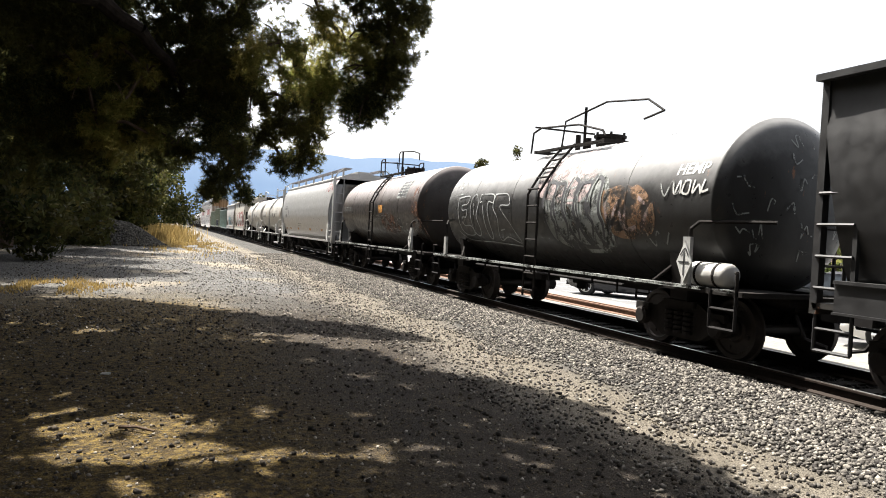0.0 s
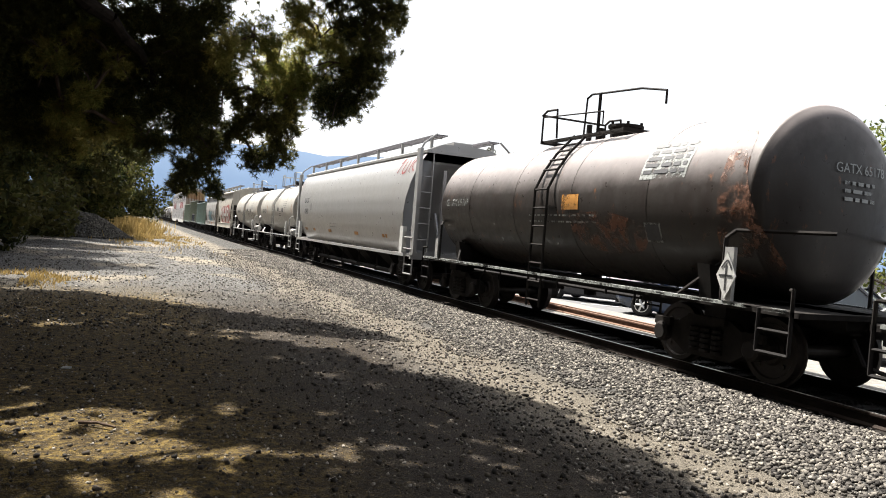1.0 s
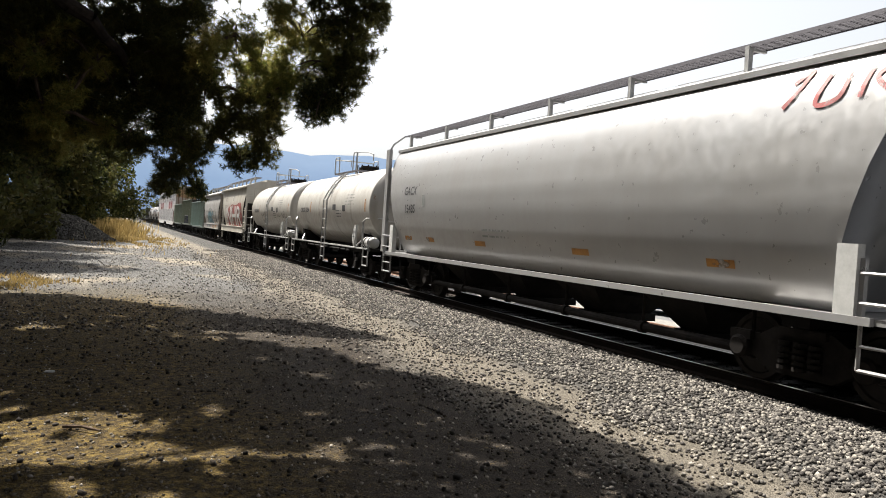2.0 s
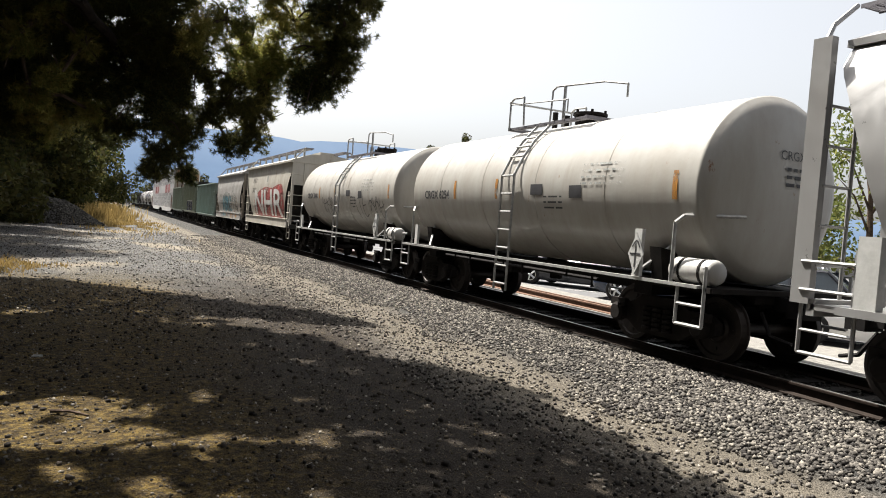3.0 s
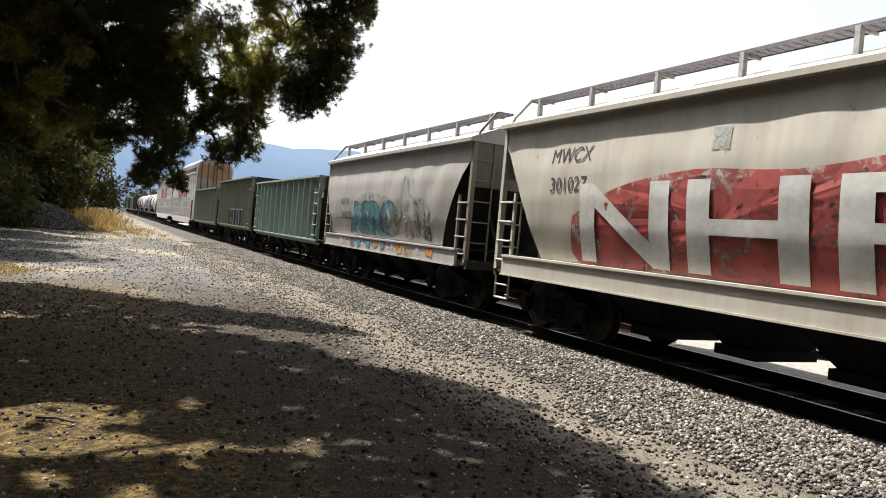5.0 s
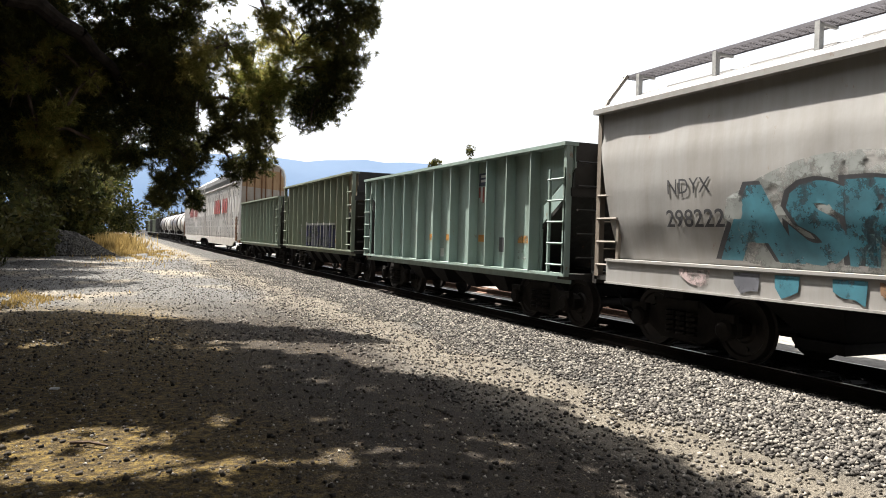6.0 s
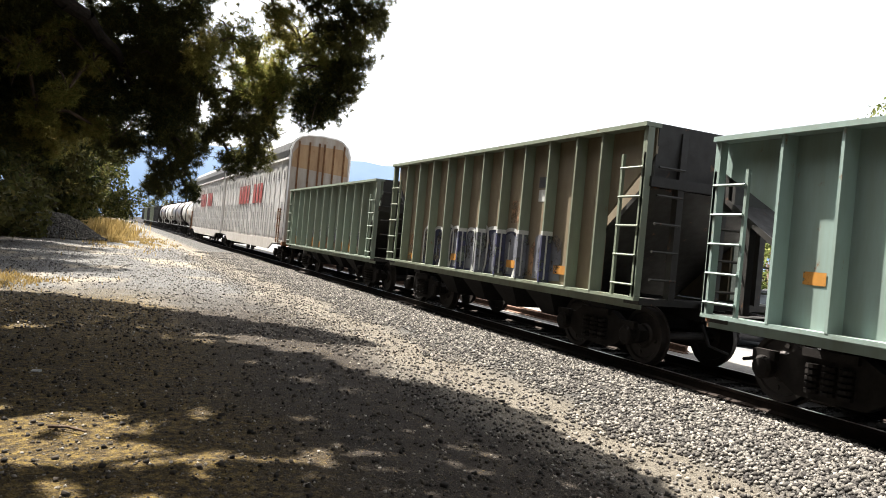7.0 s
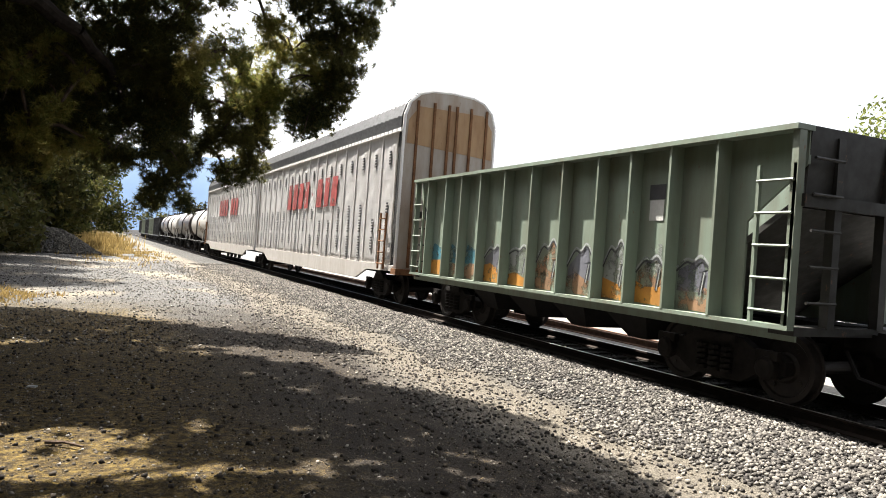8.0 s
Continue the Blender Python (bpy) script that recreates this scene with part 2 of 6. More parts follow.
M = {
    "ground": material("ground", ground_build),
    "asphalt": simple("asphalt", (0.109, 0.109, 0.112), 0.9, vary=0.18, scale=3, rel=0.3),
    "verge": simple("verge", (0.165, 0.158, 0.145), 0.95, vary=0.35, scale=9, rel=0.6, dist=0.03),
    "line": simple("line", (0.410, 0.410, 0.394), 0.7, vary=0.12),
    "ballast": material("ballast", stone_build([(0.0, (0.009, 0.008, 0.008)), (0.3, (0.040, 0.036, 0.033)), (0.6, (0.099, 0.091, 0.081)), (0.85, (0.160, 0.146, 0.128)), (1.0, (0.258, 0.234, 0.199))])),
    "pebble": material("pebble", stone_build([(0.0, (0.015, 0.013, 0.010)), (0.4, (0.065, 0.053, 0.038)), (0.8, (0.152, 0.131, 0.103)), (1.0, (0.342, 0.312, 0.274))])),
    "heap": material("heap", stone_build([(0.0, (0.015, 0.014, 0.012)), (0.5, (0.049, 0.046, 0.040)), (1.0, (0.122, 0.114, 0.099))])),
    "clod": material("clod", stone_build([(0.0, (0.006, 0.005, 0.004)), (0.6, (0.023, 0.018, 0.014)), (1.0, (0.068, 0.055, 0.040))])),
    "tie": simple("tie", (0.014, 0.012, 0.010), 0.9, vary=0.4, scale=6, rel=0.6),
    "rail": simple("rail", (0.02, 0.014, 0.011), 0.75, 0.2, vary=0.3),
    # oily ballast under the cars, the train's shade put into its colour
    "oily_shaded": material("oily_shaded", stone_build([(0.0, (0.008, 0.007, 0.007)), (0.6, (0.018, 0.017, 0.016)), (1.0, (0.045, 0.042, 0.038))])),
    "rail_top": simple("rail_top", (0.42, 0.40, 0.38), 0.28, 1.0, vary=0.1),
    "rust_rail": simple("rust_rail", (0.14, 0.085, 0.062), 0.85, 0.1, vary=0.3),
    "black": simple("black", (0.009, 0.008, 0.008), 0.75, 0.0, vary=0.35, rel=0.3),
    "bogie": simple("bogie", (0.014, 0.012, 0.011), 0.8, 0.1, vary=0.5, scale=5, rel=0.4),
    "wheel": simple("wheel", (0.022, 0.017, 0.015), 0.6, 0.4, vary=0.4),
    "steel": simple("steel", (0.319, 0.319, 0.312), 0.5, 0.4, vary=0.3),
    "grate": simple("grate", (0.144, 0.137, 0.152), 0.55, 0.5, vary=0.2),
    "rusty": simple("rusty", (0.131, 0.063, 0.030), 0.85, 0.0, vary=0.4, scale=5, rel=0.3),
    "tank_black": paint("tank_black", (0.027, 0.027, 0.027), (0.015, 0.014, 0.014), 0.34, amount=0.7, rust=0.2, dust_glare=(0.27, 0.268, 0.266)),
    "tank_dark": paint("tank_dark", (0.030, 0.027, 0.025), (0.017, 0.012, 0.011), 0.34, amount=0.7, rust=0.5, dust_glare=(0.23, 0.205, 0.20)),
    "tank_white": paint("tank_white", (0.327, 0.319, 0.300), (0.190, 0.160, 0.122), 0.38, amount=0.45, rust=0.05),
    "silver": paint("silver", (0.33, 0.33, 0.332), (0.20, 0.17, 0.135), 0.34, 0.42, amount=0.12, relief=0.008),
    "hopper_grey": paint("hopper_grey", (0.262, 0.257, 0.251), (0.156, 0.137, 0.118), 0.5, amount=0.5, rust=0.1),
    "hopper_cream": paint("hopper_cream", (0.342, 0.327, 0.293), (0.190, 0.160, 0.118), 0.5, amount=0.45, rust=0.15),
    # hopper ends: grime and rust, with their shade put into near-black paint
    "hopper_end_shaded": paint("hopper_end_shaded", (0.014, 0.013, 0.011), (0.011, 0.008, 0.006), 0.6, amount=0.7, rust=0.4),
    "end_brown": paint("end_brown", (0.085, 0.075, 0.065), (0.05, 0.038, 0.03), 0.6, amount=0.7, rust=0.3),
    "hopper_dark": paint("hopper_dark", (0.011, 0.011, 0.012), (0.007, 0.006, 0.006), 0.5, amount=0.5),
    "green_pale": paint("green_pale", (0.205, 0.275, 0.255), (0.13, 0.145, 0.115), 0.45, amount=0.6, rust=0.3),
    "green_dark": paint("green_dark", (0.145, 0.175, 0.13), (0.095, 0.085, 0.055), 0.5, amount=0.65, rust=0.5),
    "ladder_worn": paint("ladder_worn", (0.152, 0.133, 0.110), (0.091, 0.061, 0.038), 0.6, amount=0.6, rust=0.4),
    "weathered": paint("weathered", (0.16, 0.128, 0.082), (0.095, 0.07, 0.045), 0.55, amount=0.6, rust=0.4),
    "green_mid": paint("green_mid", (0.165, 0.21, 0.168), (0.11, 0.10, 0.07), 0.5, amount=0.65, rust=0.4),
    "rack_white": paint("rack_white", (0.70, 0.69, 0.685), (0.46, 0.42, 0.385), 0.36, 0.1, amount=0.45, rust=0.15),
    "rack_end": paint("rack_end", (0.328, 0.296, 0.257), (0.181, 0.109, 0.060), 0.5, amount=0.8, rust=0.3),
    "rack_skirt": paint("rack_skirt", (0.40, 0.385, 0.37), (0.24, 0.205, 0.17), 0.4, 0.1, amount=0.6, rust=0.3),
    "rack_roof": simple("rack_roof", (0.228, 0.228, 0.228), 0.4, 0.5, vary=0.2),
    "rust_band": paint("rust_band", (0.33, 0.21, 0.11), (0.142, 0.065, 0.027), 0.75, amount=0.7, rust=0.3),
    "white_ink": simple("white_ink", (0.394, 0.394, 0.383), 0.6, vary=0.15),
    "dirty_white": paint("dirty_white", (0.350, 0.346, 0.334), (0.152, 0.137, 0.122), 0.5, amount=0.6),
    "slate_ink": worn("slate_ink", (0.10, 0.103, 0.122), 0.66),
    "pale_ink": worn("pale_ink", (0.205, 0.217, 0.209), 0.5),
    "dark_ink": simple("dark_ink", (0.025, 0.025, 0.029), 0.6, vary=0.3),
    "rust_wash": worn("rust_wash", (0.095, 0.036, 0.016), 0.42),
    "chalk_ink": worn("chalk_ink", (0.274, 0.289, 0.289), 0.72),
    "red_ink": worn("red_ink", (0.215, 0.03, 0.027), 0.62),
    "teal_ink": worn("teal_ink", (0.03, 0.125, 0.165), 0.62),
    "blue_ink": worn("blue_ink", (0.02, 0.022, 0.06), 0.6),
    "orange_ink": worn("orange_ink", (0.33, 0.145, 0.02), 0.62),
    "tan_ink": worn("tan_ink", (0.205, 0.118, 0.065), 0.45),
    "pink_ink": worn("pink_ink", (0.319, 0.251, 0.247), 0.45),
    "bark": simple("bark", (0.085, 0.06, 0.045), 0.95, vary=0.5, scale=12, rel=0.9, dist=0.03),
    # main bough's bark: a darker copy, its shade put into the colour
    "shaded_bark": simple("shaded_bark", (0.022, 0.017, 0.014), 0.95, vary=0.5, scale=10, rel=0.9, dist=0.03),
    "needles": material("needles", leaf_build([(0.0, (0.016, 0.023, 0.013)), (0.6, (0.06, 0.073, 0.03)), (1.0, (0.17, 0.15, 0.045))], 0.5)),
    # sunlit boughs: a paler copy of the needles, sunlight put into colour
    "needles_lit": material("needles_lit", leaf_build([(0.0, (0.09, 0.105, 0.028)), (0.5, (0.20, 0.225, 0.06)), (0.9, (0.40, 0.35, 0.10)), (1.0, (0.38, 0.26, 0.09))], 0.58)),
    "leaves": material("leaves", leaf_build([(0.0, (0.006, 0.008, 0.003)), (0.6, (0.022, 0.03, 0.01)), (0.9, (0.06, 0.066, 0.02)), (1.0, (0.11, 0.092, 0.03))], 0.4)),
    "leaves_pale": material("leaves_pale", leaf_build([(0.0, (0.04, 0.06, 0.02)), (0.6, (0.10, 0.13, 0.035)), (1.0, (0.20, 0.20, 0.06))], 0.3)),
    "litter": material("litter", leaf_build([(0.0, (0.05, 0.03, 0.012)), (0.6, (0.13, 0.085, 0.03)), (1.0, (0.24, 0.17, 0.07))], 0.1)),
    "leaves_mid": material("leaves_mid", leaf_build([(0.0, (0.012, 0.017, 0.006)), (0.6, (0.04, 0.05, 0.014)), (1.0, (0.11, 0.10, 0.03))], 0.35)),
    "straw": material("straw", leaf_build([(0.0, (0.14, 0.09, 0.03)), (0.6, (0.30, 0.21, 0.075)), (1.0, (0.42, 0.31, 0.13))], 0.3)),
    "car_dark": simple("car_dark", (0.02, 0.021, 0.025), 0.2, 0.2, vary=0.1),
    "car_white": simple("car_white", (0.75, 0.75, 0.75), 0.25, 0.0, vary=0.05),
    "car_blue": simple("car_blue", (0.018, 0.03, 0.06), 0.2, 0.2, vary=0.1),
    "car_silver": simple("car_silver", (0.4, 0.41, 0.42), 0.25, 0.5, vary=0.1),
    "glass": simple("glass", (0.02, 0.025, 0.03), 0.06, 0.0, vary=0.1),
    "tyre": simple("tyre", (0.02, 0.02, 0.02), 0.85, vary=0.2),
    "alloy": simple("alloy", (0.55, 0.56, 0.57), 0.3, 0.8, vary=0.1),
    "lamp_red": simple("lamp_red", (0.35, 0.02, 0.02), 0.2, vary=0.1),
}


# the haze is painted: the ridge gives off its own blue glow
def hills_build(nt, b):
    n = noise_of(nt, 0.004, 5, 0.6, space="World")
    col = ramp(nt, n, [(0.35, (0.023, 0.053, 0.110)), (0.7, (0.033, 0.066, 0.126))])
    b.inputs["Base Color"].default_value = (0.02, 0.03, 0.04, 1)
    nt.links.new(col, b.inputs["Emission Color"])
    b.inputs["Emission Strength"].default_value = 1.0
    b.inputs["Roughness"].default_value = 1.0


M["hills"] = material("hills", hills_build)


# ---- mesh helpers ----
def part(name, bm, mat, parent=None, label="", smooth=False):
    me = bpy.data.meshes.new(name)
    bm.to_mesh(me)
    bm.free()
    me.materials.append(M[mat])
    if smooth:
        me.shade_smooth()
    ob = new(name, me)
    ob.parent = parent
    return tagged(ob, label)


def share(name, me, parent, m=None):
    ob = new(name, me)
    ob.parent = parent
    if m is not None:
        ob.matrix_basis = m
    return ob


def thing(name, label, category, m, group=""):
    ob = new(name)
    ob.matrix_basis = m
    return tagged(ob, label, category, group)


def hexa(bm, pts):
    v = [bm.verts.new(p) for p in pts]
    for f in ((3, 2, 1, 0), (4, 5, 6, 7), (0, 1, 5, 4), (1, 2, 6, 5), (2, 3, 7, 6), (3, 0, 4, 7)):
        bm.faces.new([v[i] for i in f])


def box(bm, x0, x1, y0, y1, z0, z1):
    hexa(bm, [(x0, y0, z0), (x1, y0, z0), (x1, y1, z0), (x0, y1, z0), (x0, y0, z1), (x1, y0, z1), (x1, y1, z1), (x0, y1, z1)])
    return bm


def rod(bm, a, b, r, seg=6):
    a, b = Vector(a), Vector(b)
    d = b - a
    q = d.to_track_quat("Z", "Y")
    rings = []
    for p in (a, b):
        rings.append([bm.verts.new(p + q @ Vector((r * math.cos(k * 2 * math.pi / seg), r * math.sin(k * 2 * math.pi / seg), 0))) for k in range(seg)])
    for k in range(seg):
        bm.faces.new((rings[0][k], rings[0][(k + 1) % seg], rings[1][(k + 1) % seg], rings[1][k]))
    bm.faces.new(rings[0][::-1])
    bm.faces.new(rings[1])
    return bm


def pipe(bm, pts, r, seg=6):
    for a, b in zip(pts, pts[1:]):
        rod(bm, a, b, r, seg)
    return bm


def lathe_y(bm, profile, seg=40, cx=0.0, cz=0.0, squash=1.0):
    """Surface of revolution about an axis along y. profile: (y, radius)."""
    rings = []
    for y, r in profile:
        if r < 1e-5:
            rings.append([bm.verts.new((cx, y, cz))])
        else:
            rings.append([bm.verts.new((cx + r * math.cos(k * 2 * math.pi / seg), y, cz + squash * r * math.sin(k * 2 * math.pi / seg))) for k in range(seg)])
    for a, b in zip(rings, rings[1:]):
        for k in range(seg):
            k2 = (k + 1) % seg
            if len(a) == 1:
                bm.faces.new((a[0], b[k2], b[k]))
            elif len(b) == 1:
                bm.faces.new((a[k], a[k2], b[0]))
            else:
                bm.faces.new((a[k], a[k2], b[k2], b[k]))
    bmesh.ops.recalc_face_normals(bm, faces=bm.faces[:])
    return bm


def lathe_x(bm, profile, seg=28, cy=0.0, cz=0.0):
    """Surface of revolution about an axis along x. profile: (x, radius)."""
    rings = [[bm.verts.new((x, cy + r * math.cos(k * 2 * math.pi / seg), cz + r * math.sin(k * 2 * math.pi / seg))) for k in range(seg)] for x, r in profile]
    for a, b in zip(rings, rings[1:]):
        for k in range(seg):
            bm.faces.new((a[k], a[(k + 1) % seg], b[(k + 1) % seg], b[k]))
    bm.faces.new(rings[0])
    bm.faces.new(rings[-1])
    bmesh.ops.recalc_face_normals(bm, faces=bm.faces[:])
    return bm


def prism(bm, poly, axis, lo, hi):
    """A polygon given in the two other axes, drawn out along axis 0 or 1."""
    def at(p, s):
        return (s, p[0], p[1]) if axis == 0 else (p[0], s, p[1])
    a = [bm.verts.new(at(p, lo)) for p in poly]
    b = [bm.verts.new(at(p, hi)) for p in poly]
    n = len(poly)
    for k in range(n):
        bm.faces.new((a[k], a[(k + 1) % n], b[(k + 1) % n], b[k]))
    bm.faces.new(a)
    bm.faces.new(b)
    bmesh.ops.recalc_face_normals(bm, faces=bm.faces[:])
    return bm


# ---- lettering and paint on the near side of a car ----
def flat_side(x):
    return lambda z, y=0.0: x


def round_side(r, zc):
    return lambda z, y=0.0: math.sqrt(max(0.01, r * r - (z - zc) ** 2))


def lay(bm, side, y0, z0, lift=0.012):
    """Bend a flat drawing (u to the right, v up) onto the side that faces the camera."""
    for v in bm.verts:
        u, w, d = v.co
        z = z0 + w
        v.co = (-(side(z, y0 - u) + lift + d), y0 - u, z)
    return bm


def glyphs(body, size, slant=0.0, bold=0.0):
    cu = bpy.data.curves.new("letters", "FONT")
    cu.body, cu.size, cu.shear, cu.offset = body, size, slant, bold
    cu.align_x = "CENTER"
    cu.resolution_u = 3
    ob = bpy.data.objects.new("letters", cu)
    me = bpy.data.meshes.new_from_object(ob)
    bm = bmesh.new()
    bm.from_mesh(me)
    bpy.data.objects.remove(ob)
    bpy.data.meshes.remove(me)
    return bm


def lettering(car, body, size, side, y0, z0, mat="dark_ink", slant=0.0, bold=0.0, stretch=1.0, name="lettering", lift=0.005, label=""):
    bm = glyphs(body, size, slant, bold)
    for v in bm.verts:
        v.co.x *= stretch
    step = min(0.09, size / 4)
    for k in range(1, int(size / step)):
        bmesh.ops.bisect_plane(bm, geom=bm.verts[:] + bm.edges[:] + bm.faces[:], plane_co=(0, k * step, 0), plane_no=(0, 1, 0))
    if size > 0.6:
        for k in range(-20, 21):
            bmesh.ops.bisect_plane(bm, geom=bm.verts[:] + bm.edges[:] + bm.faces[:], plane_co=(k * 0.16, 0, 0), plane_no=(1, 0, 0))
    return part(name, lay(bm, side, y0, z0, lift), mat, car, label)


def ribbon(bm, pts, w):
    """A flat brush stroke along a line of points."""
    pts = [Vector((*p, 0)) for p in pts]
    rows = []
    for i, p in enumerate(pts):
        d = (pts[min(i + 1, len(pts) - 1)] - pts[max(i - 1, 0)]).normalized()
        n = Vector((-d.y, d.x, 0)) * w / 2
        rows.append((bm.verts.new(p + n), bm.verts.new(p - n)))
    for a, b in zip(rows, rows[1:]):
        bm.faces.new((a[0], a[1], b[1], b[0]))


def curve_points(pts, n=6):
    """A smooth line through the points."""
    out = []
    for i in range(len(pts) - 1):
        p = [Vector(pts[max(0, min(len(pts) - 1, i + k))]) for k in (-1, 0, 1, 2)]
        for j in range(n):
            t = j / n
            out.append(tuple(0.5 * (2 * p[1] + (p[2] - p[0]) * t + (2 * p[0] - 5 * p[1] + 4 * p[2] - p[3]) * t * t + (3 * p[1] - p[0] - 3 * p[2] + p[3]) * t ** 3)))
    return out + [tuple(pts[-1])]


def strokes(car, lines, w, side, y0, z0, mat, name="graffiti", lift=0.016, label=""):
    made = []
    for pts in lines:
        bm = bmesh.new()
        ribbon(bm, curve_points(pts), w)
        made.append(part(name, lay(bm, side, y0, z0, lift), mat, car, label))
    return made


def blob(car, pts, side, y0, z0, mat, name="graffiti", lift=0.010, label="", smooth=True):
    """A filled patch of paint inside a closed outline."""
    line = curve_points([*pts, pts[0]], 4)[:-1] if smooth else pts
    cx, cy = sum(p[0] for p in line) / len(line), sum(p[1] for p in line) / len(line)
    bm = bmesh.new()
    rings = [[bm.verts.new((cx + (p[0] - cx) * k, cy + (p[1] - cy) * k, 0)) for p in line] for k in (1.0, 0.66, 0.33)]
    c = bm.verts.new((cx, cy, 0))
    n = len(line)
    for a, b in zip(rings, rings[1:]):
        for k in range(n):
            bm.faces.new((a[k], a[(k + 1) % n], b[(k + 1) % n], b[k]))
    for k in range(n):
        bm.faces.new((rings[-1][k], rings[-1][(k + 1) % n], c))
    return part(name, lay(bm, side, y0, z0, lift), mat, car, label)


def bars(car, rows, w, h, gap, side, y0, z0, mat, rng, name="stencil_print"):
    """Small print that cannot be read: rows of plain bars."""
    bm = bmesh.new()
    for r in range(rows):
        u = -w / 2
        while u < w / 2 - 0.05:
            d = min(rng.uniform(0.08, 0.35), w / 2 - u)
            for a in range(3):
                ua, ub = u + d * a / 3, u + d * (a + 1) / 3
                bm.faces.new([bm.verts.new(p) for p in ((ua, -r * gap, 0), (ub, -r * gap, 0), (ub, h - r * gap, 0), (ua, h - r * gap, 0))])
            u += d + 0.06
    return tagged(part(name, lay(bm, side, y0, z0, 0.012), mat, car), kind="stuff")


def patch(car, w, h, side, y0, z0, mat, name, lift=0.008, label=""):
    bm = bmesh.new()
    n = 4
    rows = [[bm.verts.new((u * w / 2, -h / 2 + h * k / n, 0)) for u in (-1, 1)] for k in range(n + 1)]
    for a, b in zip(rows, rows[1:]):
        bm.faces.new((a[0], a[1], b[1], b[0]))
    return part(name, lay(bm, side, y0, z0, lift), mat, car, label)


# ---- running gear ----
WHEEL_R = 0.46
TRACK_X = 8.75
SPEED = 14.65
WHEELS = []
CARS = []


def wheelset_mesh():
    bm = bmesh.new()
    for s in (-1, 1):
        lathe_x(bm, [(s * 0.80, 0.10), (s * 0.80, 0.17), (s * 0.765, 0.20), (s * 0.775, 0.36), (s * 0.80, 0.38), (s * 0.80, 0.445), (s * 0.70, WHEEL_R), (s * 0.69, 0.49), (s * 0.665, 0.49), (s * 0.665, 0.38), (s * 0.70, 0.36), (s * 0.70, 0.17), (s * 0.66, 0.10)], 32)
        for k in range(4):
            a = k * math.pi / 2 + 0.3
            rod(bm, (s * 0.775, 0.28 * math.cos(a), 0.28 * math.sin(a)), (s * 0.79, 0.28 * math.cos(a), 0.28 * math.sin(a)), 0.035)
    lathe_x(bm, [(-0.98, 0.075), (-0.72, 0.085), (0.72, 0.085), (0.98, 0.075)], 14)
    me = bpy.data.meshes.new("wheelset")
    bm.to_mesh(me)
    bm.free()
    me.materials.append(M["wheel"])
    return me


def bogie_mesh():
    bm = bmesh.new()
    for s in (-1, 1):
        x0, x1 = sorted((s * 0.92, s * 1.06))
        prism(bm, [(-1.12, 0.56), (-0.98, 0.64), (-0.62, 0.66), (-0.40, 0.78), (0.40, 0.78), (0.62, 0.66), (0.98, 0.64), (1.12, 0.56), (1.12, 0.40), (0.98, 0.34), (0.72, 0.36), (0.44, 0.20), (-0.44, 0.20), (-0.72, 0.36), (-0.98, 0.34), (-1.12, 0.40)], 0, x0, x1)
        for y in (-0.89, 0.89):
            lathe_x(bm, [(s * 1.06, 0.15), (s * 1.16, 0.15), (s * 1.19, 0.11)], 14, y, 0.46)
            box(bm, *sorted((s * 1.06, s * 1.14)), y - 0.17, y + 0.17, 0.56, 0.68)
        for y in (-0.22, 0.0, 0.22):
            for k in range(5):
                lathe_x_z = 0.28 + 0.075 * k
                rod(bm, (s * 1.085, y, lathe_x_z), (s * 1.085, y, lathe_x_z + 0.045), 0.085, 10)
        box(bm, *sorted((s * 1.05, s * 1.12)), -0.36, 0.36, 0.70, 0.80)
    box(bm, -1.0, 1.0, -0.20, 0.20, 0.52, 0.80)
    for y in (-0.42, 0.42):
        box(bm, -0.85, 0.85, y - 0.06, y + 0.06, 0.34, 0.44)
    me = bpy.data.meshes.new("bogie")
    bm.to_mesh(me)
    bm.free()
    me.materials.append(M["bogie"])
    return me


WHEELSET, BOGIE = wheelset_mesh(), bogie_mesh()


def running_gear(car, half, centres, draw=True):
    """Two bogies with their wheelsets, centre sill and couplers."""
    for y in centres:
        bg = share("bogie", BOGIE, car, pose(0, y, 0))
        for dy in (-0.89, 0.89):
            WHEELS.append((share("wheelset", WHEELSET, bg, pose(0, dy, WHEEL_R)), dy))
    if draw:
        bm = bmesh.new()
        box(bm, -0.33, 0.33, -half + 0.55, half - 0.55, 0.80, 1.06)
        for s in (-1, 1):
            box(bm, -1.2, 1.2, s * (half - 2.0) - 0.2, s * (half - 2.0) + 0.2, 0.82, 1.02)
        part("centre_sill", bm, "black", car)
        for s in (-1, 1):
            bm = bmesh.new()
            box(bm, -0.11, 0.11, *sorted((s * (half - 0.55), s * (half - 0.20))), 0.78, 0.98)
            box(bm, -0.20, 0.16, *sorted((s * (half - 0.22), s * (half + 0.05))), 0.72, 1.02)
            pipe(bm, [(-0.35, s * (half - 0.5), 0.75), (-0.38, s * (half - 0.3), 0.45), (-0.30, s * half, 0.38)], 0.028)
            part("coupler", bm, "black", car)


def rung_ladder(x, ya, yb, z0, z1, rungs, mat, parent, extra=None):
    """A ladder as one part: two rails, with each rung a piece of its own."""
    bm = bmesh.new()
    for y in (ya, yb):
        box(bm, x - 0.03, x + 0.02, y - 0.022, y + 0.022, z0, z1)
    if extra:
        extra(bm)
    rails = part("side_ladder", bm, mat, parent)
    for k in range(rungs):
        z = z0 + (z1 - z0) * (k + 0.5) / rungs
        part("rung", rod(bmesh.new(), (x - 0.045, ya, z), (x - 0.045, yb, z), 0.019), mat, rails)


